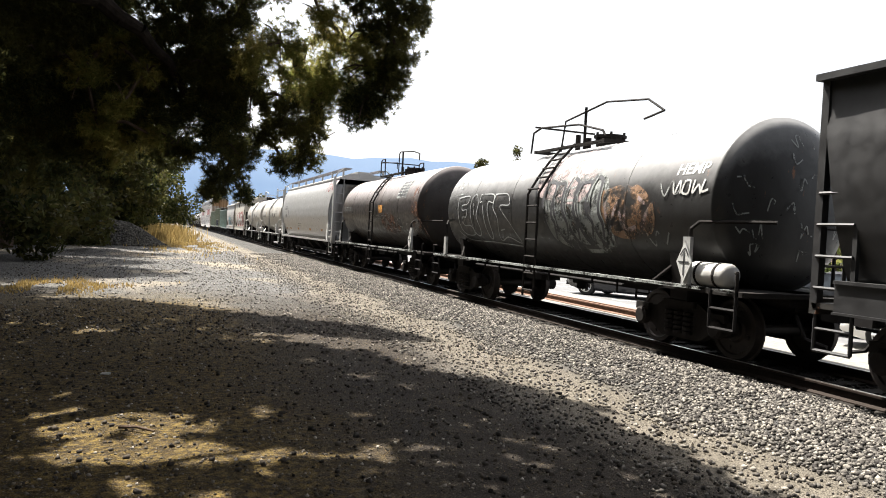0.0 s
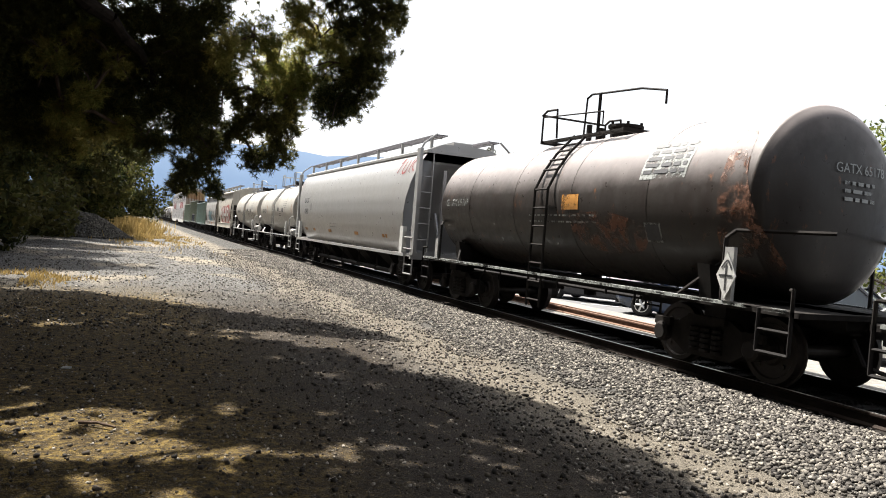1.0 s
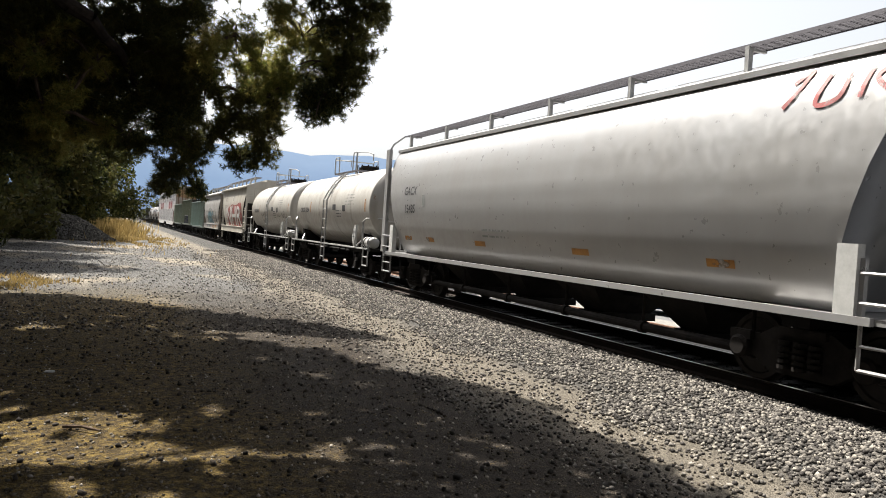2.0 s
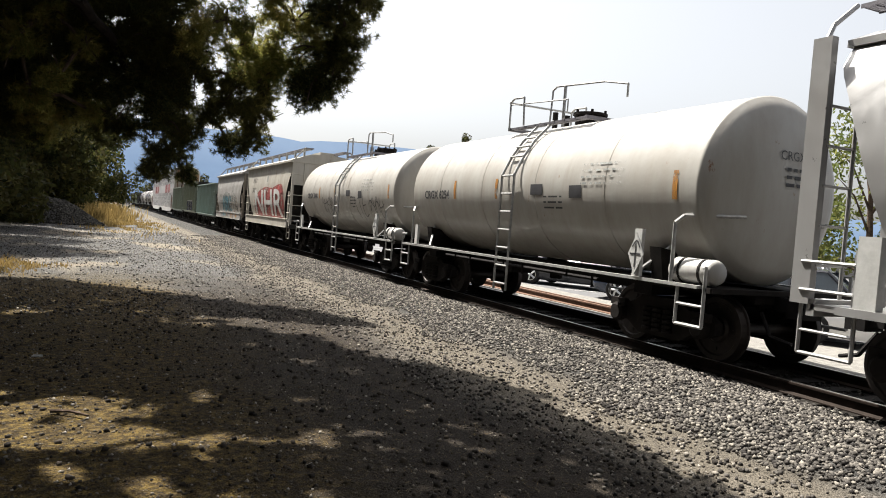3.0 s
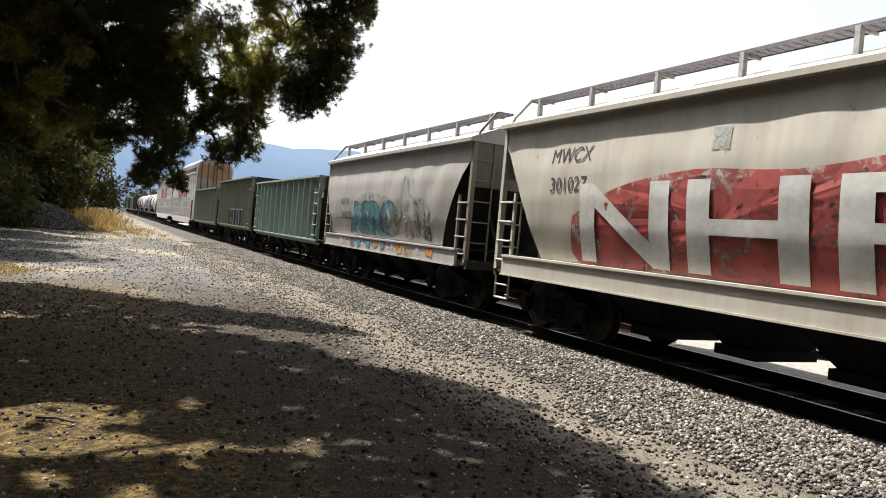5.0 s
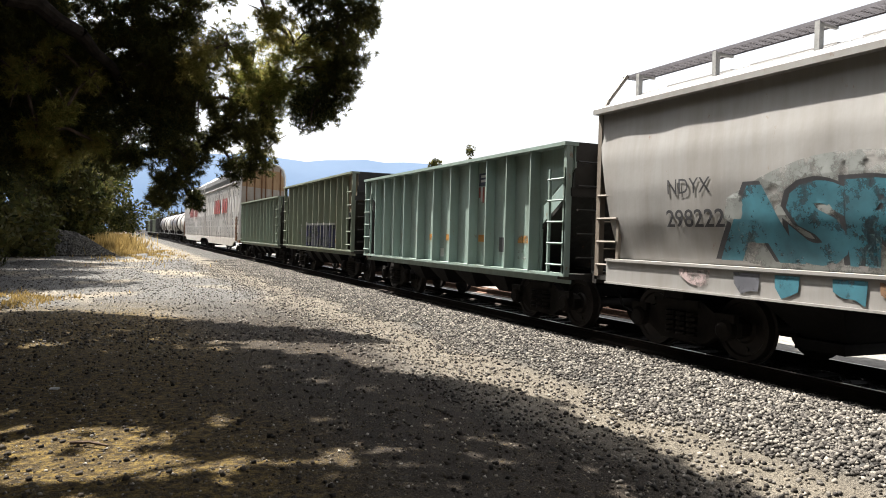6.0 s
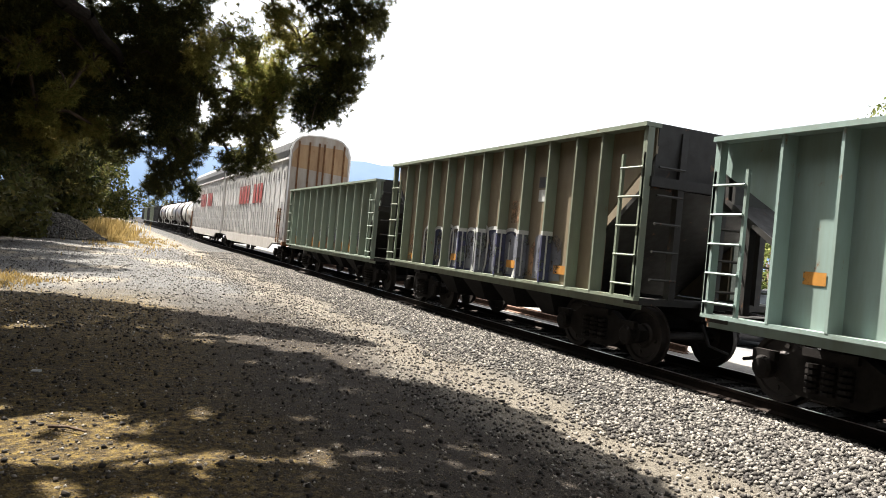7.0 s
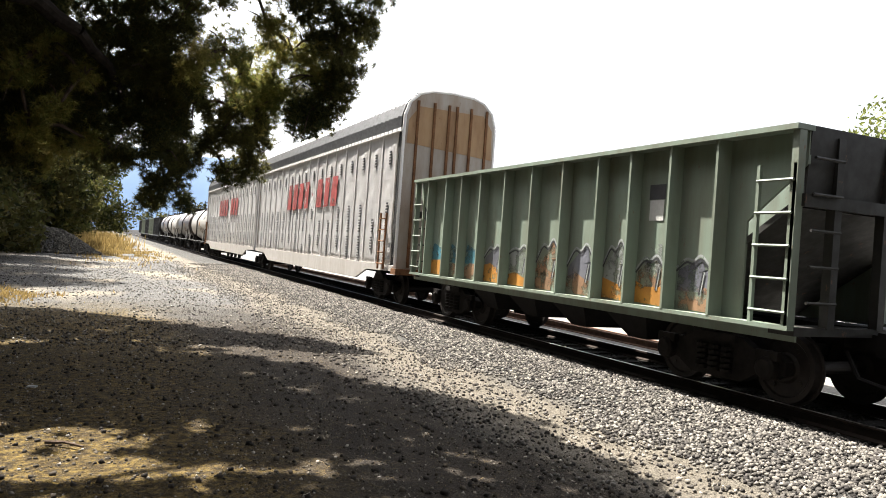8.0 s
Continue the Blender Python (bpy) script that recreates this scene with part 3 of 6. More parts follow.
def rail_car(name, label, y0, category="rail car"):
    car = thing(name, label, category, pose(TRACK_X, y0, 0), "cars of the freight train")
    CARS.append((car, y0))
    return car


def head_mark(car, number, hl, zc, mat):
    """The car's number and three rows of small print on the dished head."""
    rng = random.Random(4)
    bm = glyphs(number, 0.19)
    for v in bm.verts:
        v.co.x += 0.35
    for r in range(3):
        u = 0.0
        while u < 0.62:
            d = rng.uniform(0.06, 0.2)
            bm.faces.new([bm.verts.new((a, b, 0)) for a, b in ((u, -0.16 - 0.11 * r), (u + d, -0.16 - 0.11 * r), (u + d, -0.11 - 0.11 * r), (u, -0.11 - 0.11 * r))])
            u += d + 0.05
    for v in bm.verts:
        x, z = v.co.x, 0.45 + v.co.y
        v.co = (x, -hl + 0.1 * (x * x + z * z) - 0.018, zc + z)
    return tagged(part("end_lettering", bm, mat, car), kind="stuff")


def tank_car(y0, label, mat, half=6.5, r=1.36, zc=2.46, length=10.6, kind="white", number=""):
    car = rail_car("tank_car", label, y0)
    rng = random.Random(int(y0 * 10))
    hl = length / 2
    prof = [(-hl, 0.0), (-hl + 0.01, 0.3), (-hl + 0.04, 0.65), (-hl + 0.09, 0.95), (-hl + 0.15, r * 0.86), (-hl + 0.20, r * 0.94), (-hl + 0.225, r * 0.955), (-hl + 0.25, r * 0.985), (-hl + 0.275, r), (-hl + 0.30, r), (-hl + 0.6, r)]
    prof = prof + [(-hl + 0.6 + (length - 1.2) * k / 8, r) for k in range(1, 8)] + [(-y, q) for y, q in reversed(prof)]
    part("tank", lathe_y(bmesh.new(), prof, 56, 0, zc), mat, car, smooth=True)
    side = round_side(r, zc)
    for k in (1, 2, 3, 4):
        y = -hl + length * k / 5 + 0.2
        part("weld_seam", lathe_y(bmesh.new(), [(y - 0.012, r - 0.01), (y - 0.012, r + 0.005), (y + 0.012, r + 0.005), (y + 0.012, r - 0.01)], 56, 0, zc), mat, car)
    # saddles, running sills, end platforms
    for s in (-1, 1):
        bm = bmesh.new()
        prism(bm, [(-1.15, 1.0), (-1.25, 1.55), (-0.9, zc - r * 0.72), (0, zc - r + 0.03), (0.9, zc - r * 0.72), (1.25, 1.55), (1.15, 1.0)], 1, s * (hl - 1.15) - 0.12, s * (hl - 1.15) + 0.12)
        box(bm, -1.4, 1.4, *sorted((s * (hl - 2.2), s * (half - 0.42))), 0.99, 1.06)
        box(bm, -0.5, 0.5, *sorted((s * (hl - 2.6), s * (half - 0.5))), 0.86, 1.0)
        part("end_platform", bm, "bogie", car)
    for s in (-1, 1):
        bm = bmesh.new()
        box(bm, *sorted((s * 1.40, s * 1.49)), -half + 0.6, half - 0.6, 1.035, 1.08)
        part("side_rail", bm, "steel" if kind == "white" else "pale_ink", car)
        bm = bmesh.new()
        for k in range(9):
            y = -hl + 2.4 + (length - 4.8) * k / 8
            rod(bm, (s * 1.42, y, 1.04), (s * 1.42, y, 0.80 + 0.1 * (k % 3)), 0.022)
        rod(bm, (s * 1.3, -hl + 2.4, 0.93), (s * 1.3, hl - 2.4, 0.93), 0.03)
        part("brake_rigging", bm, "black", car)
    bm = bmesh.new()
    rod(bm, (0, 0.2, zc - r - 0.3), (0, 0.2, zc - r + 0.1), 0.22, 14)
    rod(bm, (0, 0.2, zc - r - 0.42), (0, 0.2, zc - r - 0.3), 0.13, 12)
    part("outlet_valve", bm, "black", car)
    part("control_box", box(bmesh.new(), -0.5, 0.0, 1.2, 2.0, 0.7, 1.0), "black", car)
    # corner handrails
    for s in (-1, 1):
        for sy in (-1, 1):
            y = sy * (half - 0.5)
            trim = "steel" if kind == "white" else "bogie"
            part("corner_handrail", pipe(bmesh.new(), [(s * 1.45, sy * (hl - 0.55), 1.06), (s * 1.45, sy * (hl - 0.55), 1.92), (s * 1.38, sy * (hl - 0.45), 2.03), (s * 0.8, y, 2.05)], 0.03), trim, car)
            part("grab_iron", pipe(bmesh.new(), [(s * 1.45, y, 1.0), (s * 1.45, y, 1.32), (s * 1.38, y - sy * 0.1, 1.32)], 0.026), trim, car)
            bm = pipe(bmesh.new(), [(s * 1.45, y, 1.06), (s * 1.45, y, 0.52), (s * 1.45, y - sy * 0.5, 0.52), (s * 1.45, y - sy * 0.5, 1.06)], 0.026)
            rod(bm, (s * 1.45, y, 0.80), (s * 1.45, y - sy * 0.5, 0.80), 0.024)
            part("step", bm, trim if kind == "white" else "black", car)
            part("brace", rod(bmesh.new(), (s * 1.35, sy * (hl - 1.5), 1.08), (s * 0.95, sy * (hl - 0.9), 1.72), 0.03), trim, car)
            if s < 0:
                bm = bmesh.new()
                yb = -half + (1.85 if kind == "white" else 1.52) if sy < 0 else half - 1.52
                box(bm, -1.50, -1.44, yb - 0.08, yb + 0.08, 1.09, 1.80 if sy < 0 else 1.58)
                part("bracket", bm, "white_ink" if kind == "white" else "steel", car)
    # ladder over the flank and the top platform
    for s in (-1, 1):
        bm = bmesh.new()
        for y in (-0.24, 0.24):
            pipe(bm, [(s * 1.47, y, 0.42), (s * 1.47, y, zc + 0.25), (s * (side(zc + 0.62) + 0.06), y, zc + 0.62), (s * (side(zc + 0.95) + 0.05), y, zc + 0.98), (s * 0.66, y, zc + r + 0.02)], 0.028)
        for k in range(7):
            z = 0.55 + 0.36 * k
            rod(bm, (s * 1.47, -0.24, z), (s * 1.47, 0.24, z), 0.022)
        for a in (0.45, 0.62, 0.80, 0.97):
            rod(bm, (s * (r + 0.07) * math.cos(a), -0.24, zc + (r + 0.07) * math.sin(a)), (s * (r + 0.07) * math.cos(a), 0.24, zc + (r + 0.07) * math.sin(a)), 0.022)
        part("ladder", bm, "steel" if kind == "white" else "bogie", car)
    zt = zc + r
    bm = bmesh.new()
    for x in (-0.78, 0.62):
        for k in range(5):
            box(bm, x + 0.035 * k - 0.0, x + 0.035 * k + 0.02, -1.5, 1.3, zt - 0.05, zt - 0.01)
        for k in range(9):
            box(bm, x, x + 0.16, -1.5 + 0.35 * k - 0.015, -1.5 + 0.35 * k + 0.015, zt - 0.055, zt - 0.015)
    box(bm, -0.8, 0.8, -1.55, -1.48, zt - 0.07, zt)
    box(bm, -0.8, 0.8, 1.28, 1.35, zt - 0.07, zt)
    part("platform", bm, "bogie" if kind != "white" else "grate", car)
    bm = bmesh.new()
    h = 0.84 if kind == "white" else 0.92
    post = 0.036
    if kind == "scrawled":
        pipe(bm, [(-0.8, 1.5, zt - 0.05), (-0.8, 1.42, zt + 0.42), (-0.8, 1.05, zt + 0.50), (-0.8, -0.6, zt + 0.38), (-0.8, -1.5, zt + 0.16), (-0.8, -1.6, zt + 0.05)], 0.024)
        pipe(bm, [(-0.35, 0.9, zt - 0.02), (-0.35, 0.75, zt + 0.66), (-0.35, -0.9, zt + h - 0.06), (-0.35, -2.3, zt + 0.70), (-0.35, -2.8, zt + 0.42), (-0.35, -2.2, zt + 0.34)], 0.022)
    else:
        for x in (-0.8, 0.8):
            pipe(bm, [(x, 1.3, zt - 0.05), (x, 1.3, zt + 0.55), (x, 1.15, zt + 0.62), (x, 0.75, zt + 0.60), (x, 0.7, zt)], 0.024)
        pipe(bm, [(-0.8, 1.3, zt + 0.5), (-0.8, -0.9, zt + 0.36), (-0.8, -0.9, zt + 0.12)], 0.015)
        pipe(bm, [(-0.35, 0.4, zt), (-0.35, 0.35, zt + h - 0.08), (-0.35, 0.2, zt + h - 0.02), (-0.35, -1.4, zt + h - 0.14), (-0.35, -2.1, zt + h - 0.28), (-0.35, -2.1, zt + h - 0.52)], 0.022)
    rod(bm, (-0.35, -0.1, zt - 0.05), (-0.35, -0.1, zt + h - 0.06), post)
    for y in (1.35,):
        pipe(bm, [(-0.8, y, zt + 0.55), (0.8, y, zt + 0.55)], 0.024)
    part("safety_railing", bm, "bogie" if kind != "white" else "steel", car)
    bm = bmesh.new()
    rod(bm, (0.1, -0.4, zt - 0.05), (0.1, -0.4, zt + 0.2), 0.30, 18)
    rod(bm, (0.1, -0.4, zt + 0.2), (0.1, -0.4, zt + 0.25), 0.35, 18)
    for k in range(6):
        a = k * 1.047
        rod(bm, (0.1 + 0.32 * math.cos(a), -0.4 + 0.32 * math.sin(a), zt + 0.1), (0.1 + 0.32 * math.cos(a), -0.4 + 0.32 * math.sin(a), zt + 0.3), 0.03)
    part("manway", bm, "bogie", car)
    part("relief_valve", rod(bmesh.new(), (-0.15, 0.5, zt - 0.05), (-0.15, 0.5, zt + 0.34), 0.06, 8), "bogie", car)
    part("fill_valve", rod(bmesh.new(), (-0.1, 0.15, zt - 0.05), (-0.1, 0.15, zt + 0.24), 0.07, 8), "bogie", car)
    # diamond placard on its holder, air tank
    holder = -half + (1.85 if kind == "white" else 1.52)
    bm = prism(bmesh.new(), [(holder, 1.73), (holder + 0.17, 1.42), (holder, 1.11), (holder - 0.17, 1.42)], 0, -1.53, -1.515)
    pl = part("placard", bm, "white_ink", car, "white diamond placard")
    strokes(pl, [[(-0.12, 0), (0.12, 0)], [(0, 0.16), (0, -0.2)], [(-0.08, 0.1), (0.02, 0.2), (0.09, 0.1)]], 0.026, flat_side(1.53), holder, 1.42, "dark_ink", "mark", 0.006)
    if kind != "dark":
        bm = lathe_y(bmesh.new(), [(-hl - 0.13, 0.0), (-hl - 0.12, 0.15), (-hl - 0.06, 0.18), (-hl + 0.62, 0.18), (-hl + 0.68, 0.15), (-hl + 0.69, 0.0)], 18, -1.24, 1.26)
        air = part("air_tank", bm, "dirty_white", car, "dirty white air reservoir", smooth=True)
        for y in (-hl + 0.08, -hl + 0.46):
            part("strap", lathe_y(bmesh.new(), [(y - 0.02, 0.17), (y - 0.02, 0.19), (y + 0.02, 0.19), (y + 0.02, 0.17)], 18, -1.24, 1.26), "bogie", air)
    # markings
    if kind == "white":
        lettering(car, number, 0.27, side, 3.62, zc - 0.22, "dark_ink", bold=0.008, stretch=1.05, lift=0.005)
        bars(car, 4, 1.1, 0.035, 0.11, side, -2.9, zc + 0.35, "pale_ink", rng)
        bars(car, 3, 0.6, 0.03, 0.1, side, 1.5 - 3.0, zc - 0.2, "dark_ink", rng)
        for y in (2.6, 0.62, -hl + 0.7):
            patch(car, 0.10, 0.42, side, y, zc - 0.02, "orange_ink", "reflector", label="faded orange reflective strip")
        patch(car, 0.42, 0.2, side, -0.95, zc - 0.05, "dark_ink", "stencil_panel")
        patch(car, 0.36, 0.22, side, -2.2, zc - 0.1, "dark_ink", "stencil_panel")
        head_mark(car, number, hl, zc, "dark_ink")
    elif kind == "dark":
        lettering(car, number, 0.24, side, hl - 1.25, zc - 0.05, "pale_ink", bold=0.004)
        patch(car, 1.05, 0.62, side, -3.35, zc + 0.62, "pale_ink", "data_panel", label="pale stencilled data panel")
        bars(car, 5, 0.95, 0.06, 0.11, side, -3.35, zc + 0.84, "dark_ink", rng)
        patch(car, 0.55, 0.28, side, -0.9, zc - 0.02, "orange_ink", "warning_panel", label="orange warning panel")
        bars(car, 2, 2.4, 0.03, 0.12, side, -0.6, zc - 0.28, "pale_ink", rng)
        patch(car, 0.38, 0.3, side, -3.2, zc - 0.52, "pale_ink", "stencil_panel")
        patch(car, 0.32, 0.24, side, -3.2, zc - 0.52, "dark_ink", "stencil_panel", 0.012)
        blob(car, [(-0.2, 1.0), (0.1, 0.9), (0.25, 0.3), (0.5, -0.3), (0.75, -0.9), (0.2, -1.05), (-0.25, -0.9), (-0.22, 0.0)], side, -hl + 0.62, zc + 0.0, "rust_wash", "rust_stain")
        blob(car, [(-1.6, 0.3), (-0.4, 0.35), (0.6, 0.1), (0.3, -0.3), (-1.2, -0.25)], side, -2.4, zc - 0.55, "rust_wash", "rust_stain", 0.006)
        head_mark(car, number, hl, zc, "chalk_ink")
    running_gear(car, half, (-hl + 1.15, hl - 1.15))
    return car, side, hl


def side_panel_hopper(y0, label, mat, half, profile, slope, zs_end, length, deck, rail_style, slope_far=None):
    """A covered hopper: bulging sides between sloping ends, roof with walkway, end cages."""
    car = rail_car("covered_hopper", label, y0)
    hl = length / 2
    ztop, zlow = profile[0][1], profile[-1][1]

    def yend(z, s=-1):
        k = min(1.0, max(0.0, (zs_end - z) / (zs_end - zlow)))
        return hl - (slope if s < 0 or slope_far is None else slope_far) * k ** 0.8

    def side(z):
        for (xa, za), (xb, zb) in zip(profile, profile[1:]):
            if zb <= z <= za:
                return xa + (xb - xa) * (za - z) / (za - zb)
        return profile[0][0] if z > ztop else profile[-1][0]
    bm = bmesh.new()
    nz, ny = 22, 48
    grid = {}
    for s in (-1, 1):
        for i in range(nz + 1):
            z = ztop + (zlow - ztop) * i / nz
            for j in range(ny + 1):
                y = -yend(z) + (yend(z) + yend(z, 1)) * j / ny
                dent = 0.02 * abs(math.sin(math.pi * 7 * j / ny)) * math.sin(math.pi * i / nz) + 0.004 * math.sin(5 * y + 3 * z) if 0 < j < ny and rail_style != "smooth" else 0
                grid[s, i, j] = bm.verts.new((s * (side(z) + dent), y, z))
        for i in range(nz):
            for j in range(ny):
                bm.faces.new((grid[s, i, j], grid[s, i, j + 1], grid[s, i + 1, j + 1], grid[s, i + 1, j]))
    for j in range(ny):
        bm.faces.new((grid[-1, nz, j], grid[1, nz, j], grid[1, nz, j + 1], grid[-1, nz, j + 1]))
    bmesh.ops.recalc_face_normals(bm, faces=bm.faces[:])
    part("body", bm, mat, car, smooth=False).data.shade_smooth()
    for s in (-1, 1):
        bm = bmesh.new()
        rows = []
        for i in range(nz + 1):
            z = ztop + (zlow - ztop) * i / nz
            rows.append([bm.verts.new((u * (side(z) - 0.004), s * (yend(z, s) - 0.012), z)) for u in (-1, -0.5, 0, 0.5, 1)])
        for p, q in zip(rows, rows[1:]):
            for k in range(4):
                bm.faces.new((p[k], p[k + 1], q[k + 1], q[k]))
        bmesh.ops.solidify(bm, geom=bm.faces[:], thickness=0.01)
        part("end_slope_sheet", bm, mat if rail_style == "smooth" else "hopper_end_shaded", car, smooth=True)
    # roof with a crown, eaves
    bm = bmesh.new()
    ex = profile[0][0] + (0.07 if rail_style == "smooth" else 0.12)
    prism(bm, [(-ex, ztop - 0.03), (-ex, ztop + 0.05), (-0.75, deck - 0.24), (0, deck - 0.18), (0.75, deck - 0.24), (ex, ztop + 0.05), (ex, ztop - 0.03)], 1, -hl - 0.05, hl + 0.05)
    part("roof", bm, mat, car)
    for k in range(6):
        y = -hl + length * (k + 0.5) / 6
        part("roof_hatch", box(bmesh.new(), -0.3, 0.3, y - length / 15, y + length / 15, deck - 0.19, deck - 0.08), mat, car)
    if rail_style != "plain":
        # walkway
        bm = bmesh.new()
        for x0 in (-0.98, 0.68):
            for k in range(6):
                box(bm, x0 + 0.055 * k, x0 + 0.055 * k + 0.02, -hl - 0.1, hl + 0.1, deck, deck + 0.03)
            n = int(length / 0.14)
            for k in range(n):
                y = -hl - 0.1 + (length + 0.2) * k / (n - 1)
                box(bm, x0, x0 + 0.295, y - 0.008, y + 0.008, deck + 0.004, deck + 0.026)
            box(bm, x0 - 0.02, x0 - 0.005, -hl - 0.1, hl + 0.1, deck - 0.012, deck + 0.036)
            box(bm, x0 + 0.30, x0 + 0.315, -hl - 0.1, hl + 0.1, deck - 0.012, deck + 0.036)
        part("walkway", bm, "grate", car, "galvanised open grating walkway")
        n = 7
        for k in range(n):
            y = -hl + 0.3 + (length - 0.6) * k / (n - 1)
            for x in (-0.98, 0.98):
                bm = box(bmesh.new(), x - 0.04, x + 0.04, y - 0.035, y + 0.035, deck - 0.36, deck + 0.01)
                box(bm, min(x, 0.68 * x), max(x, 0.68 * x), y - 0.02, y + 0.02, deck - 0.045, deck - 0.01)
                part("walkway_bracket", bm, "steel", car)
    # side sill, end platforms
    for s in (-1, 1):
        bm = bmesh.new()
        xa, xb = sorted((s * 1.50, s * 1.57))
        box(bm, xa, xb, -hl + 0.35, hl - 0.35, 0.99, 1.31 if rail_style != "smooth" else 1.08)
        if rail_style != "smooth":
            part("sill_ledge", box(bmesh.new(), *sorted((s * 1.38, s * 1.60)), -hl + 0.35, hl - 0.35, 1.312, 1.35), mat, car)
            part("sill_flange", box(bmesh.new(), *sorted((s * 1.42, s * 1.60)), -hl + 0.35, hl - 0.35, 0.96, 0.988), mat, car)
        part("side_sill", bm, mat, car)
    for s in (-1, 1):
        bm = bmesh.new()
        box(bm, -1.5, 1.5, *sorted((s * (hl - 1.9), s * (half - 0.45))), 1.0, 1.07)
        box(bm, -1.5, 1.5, *sorted((s * (half - 0.5), s * (half - 0.40))), 0.93, 1.12)
        for x in (-0.55, 0.55):
            prism(bm, [(s * (hl - 0.2), 1.07), (s * (hl - 0.12), 1.07), (s * (hl - 0.12), ztop - 0.1), (s * (hl - 0.2), ztop - 0.1)], 0, x - 0.05, x + 0.05)
            rod(bm, (x, s * (hl - 0.15), 1.3), (x, s * (yend(2.2, s) - 0.02), 2.3), 0.05)
        part("end_frame", bm, mat if rail_style == "smooth" else "hopper_end_shaded", car)
        if rail_style == "cage":
            bm = box(bmesh.new(), -1.46, 1.46, *sorted((s * (hl - 0.01), s * (hl + 0.008))), ztop - 1.0, ztop - 0.032)
            part("end_panel", bm, "end_brown" if mat == "hopper_grey" else mat, car)
        for sx in (-1, 1):
            bm = bmesh.new()
            x = sx * 1.47
            yo, yi = s * (hl + (0.14 if rail_style == "smooth" else -0.02)), s * (hl - 0.52)
            wide = 0.12 if rail_style == "smooth" else 0.05
            ztop_rail, rungs = (2.55, 4) if rail_style != "smooth" else (1.7, 2)
            box(bm, x - 0.05, x + 0.05, yo - wide, yo + wide, 1.06, ztop + 0.05)
            trim = mat if rail_style != "cage" or mat != "hopper_grey" else "ladder_worn"
            rails = part("end_ladder", bm, trim, car)
            part("ladder_rail", box(bmesh.new(), x - 0.035, x + 0.02, yi - 0.03, yi + 0.03, 1.06, ztop_rail), trim, rails)
            if rail_style != "plain":
                part("roof_brace", pipe(bmesh.new(), [(x, yo, ztop), (sx * 1.36, yo, ztop + 0.22), (sx * 1.0, yo, deck + 0.03)], 0.03), trim, rails)
            for k in range(rungs):
                zz = 1.06 + (ztop_rail - 1.06) * (k + 0.5) / rungs
                part("rung", rod(bmesh.new(), (x - 0.05, yo, zz), (x - 0.05, yi, zz), 0.022), trim, rails)
            if mat != "hopper_grey":
                part("step", pipe(bmesh.new(), [(x, yo, 1.06), (x, yo, 0.5), (x, yi, 0.5), (x, yi, 1.06)], 0.024), trim, rails)
                part("rung", rod(bmesh.new(), (x, yo, 0.76), (x, yi, 0.76), 0.02), trim, rails)
            for k in range(5):
                zz = 1.5 + 0.45 * k
                part("rung", rod(bmesh.new(), (sx * 1.0, s * (hl + 0.02), zz), (sx * 1.46, s * (hl + 0.02), zz), 0.018), trim, rails)
            part("inner_rail", rod(bmesh.new(), (sx * 1.0, s * (hl + 0.02), 1.1), (sx * 1.0, s * (hl + 0.02), ztop), 0.024), trim, rails)
    # discharge hoppers below
    n = 3 if length < 13 else 4
    for k in range(n):
        y = -hl + 2.6 + (length - 5.2) * (k + 0.5) / n
        w = (length - 5.2) / n * (0.30 if rail_style == "smooth" else 0.42)
        bm = bmesh.new()
        a = [(-1.25, y - w, 1.15), (1.25, y - w, 1.15), (1.25, y + w, 1.15), (-1.25, y + w, 1.15)]
        c = [(-0.5, y - 0.3, 0.42), (0.5, y - 0.3, 0.42), (0.5, y + 0.3, 0.42), (-0.5, y + 0.3, 0.42)]
        hexa(bm, c + a)
        box(bm, -0.62, 0.62, y - 0.36, y + 0.36, 0.30, 0.44)
        part("discharge_hopper", bm, "bogie" if rail_style == "smooth" else "black", car)
    running_gear(car, half, (-hl + 1.55, hl - 1.55))
    
    def skin(z, y=0.0):
        if rail_style == "smooth":
            return side(z)
        k = (y + yend(z)) / (yend(z) + yend(z, 1))
        return side(z) + 0.02 * abs(math.sin(math.pi * 7 * k)) * math.sin(math.pi * (ztop - z) / (ztop - zlow)) + 0.004
    return car, skin, hl


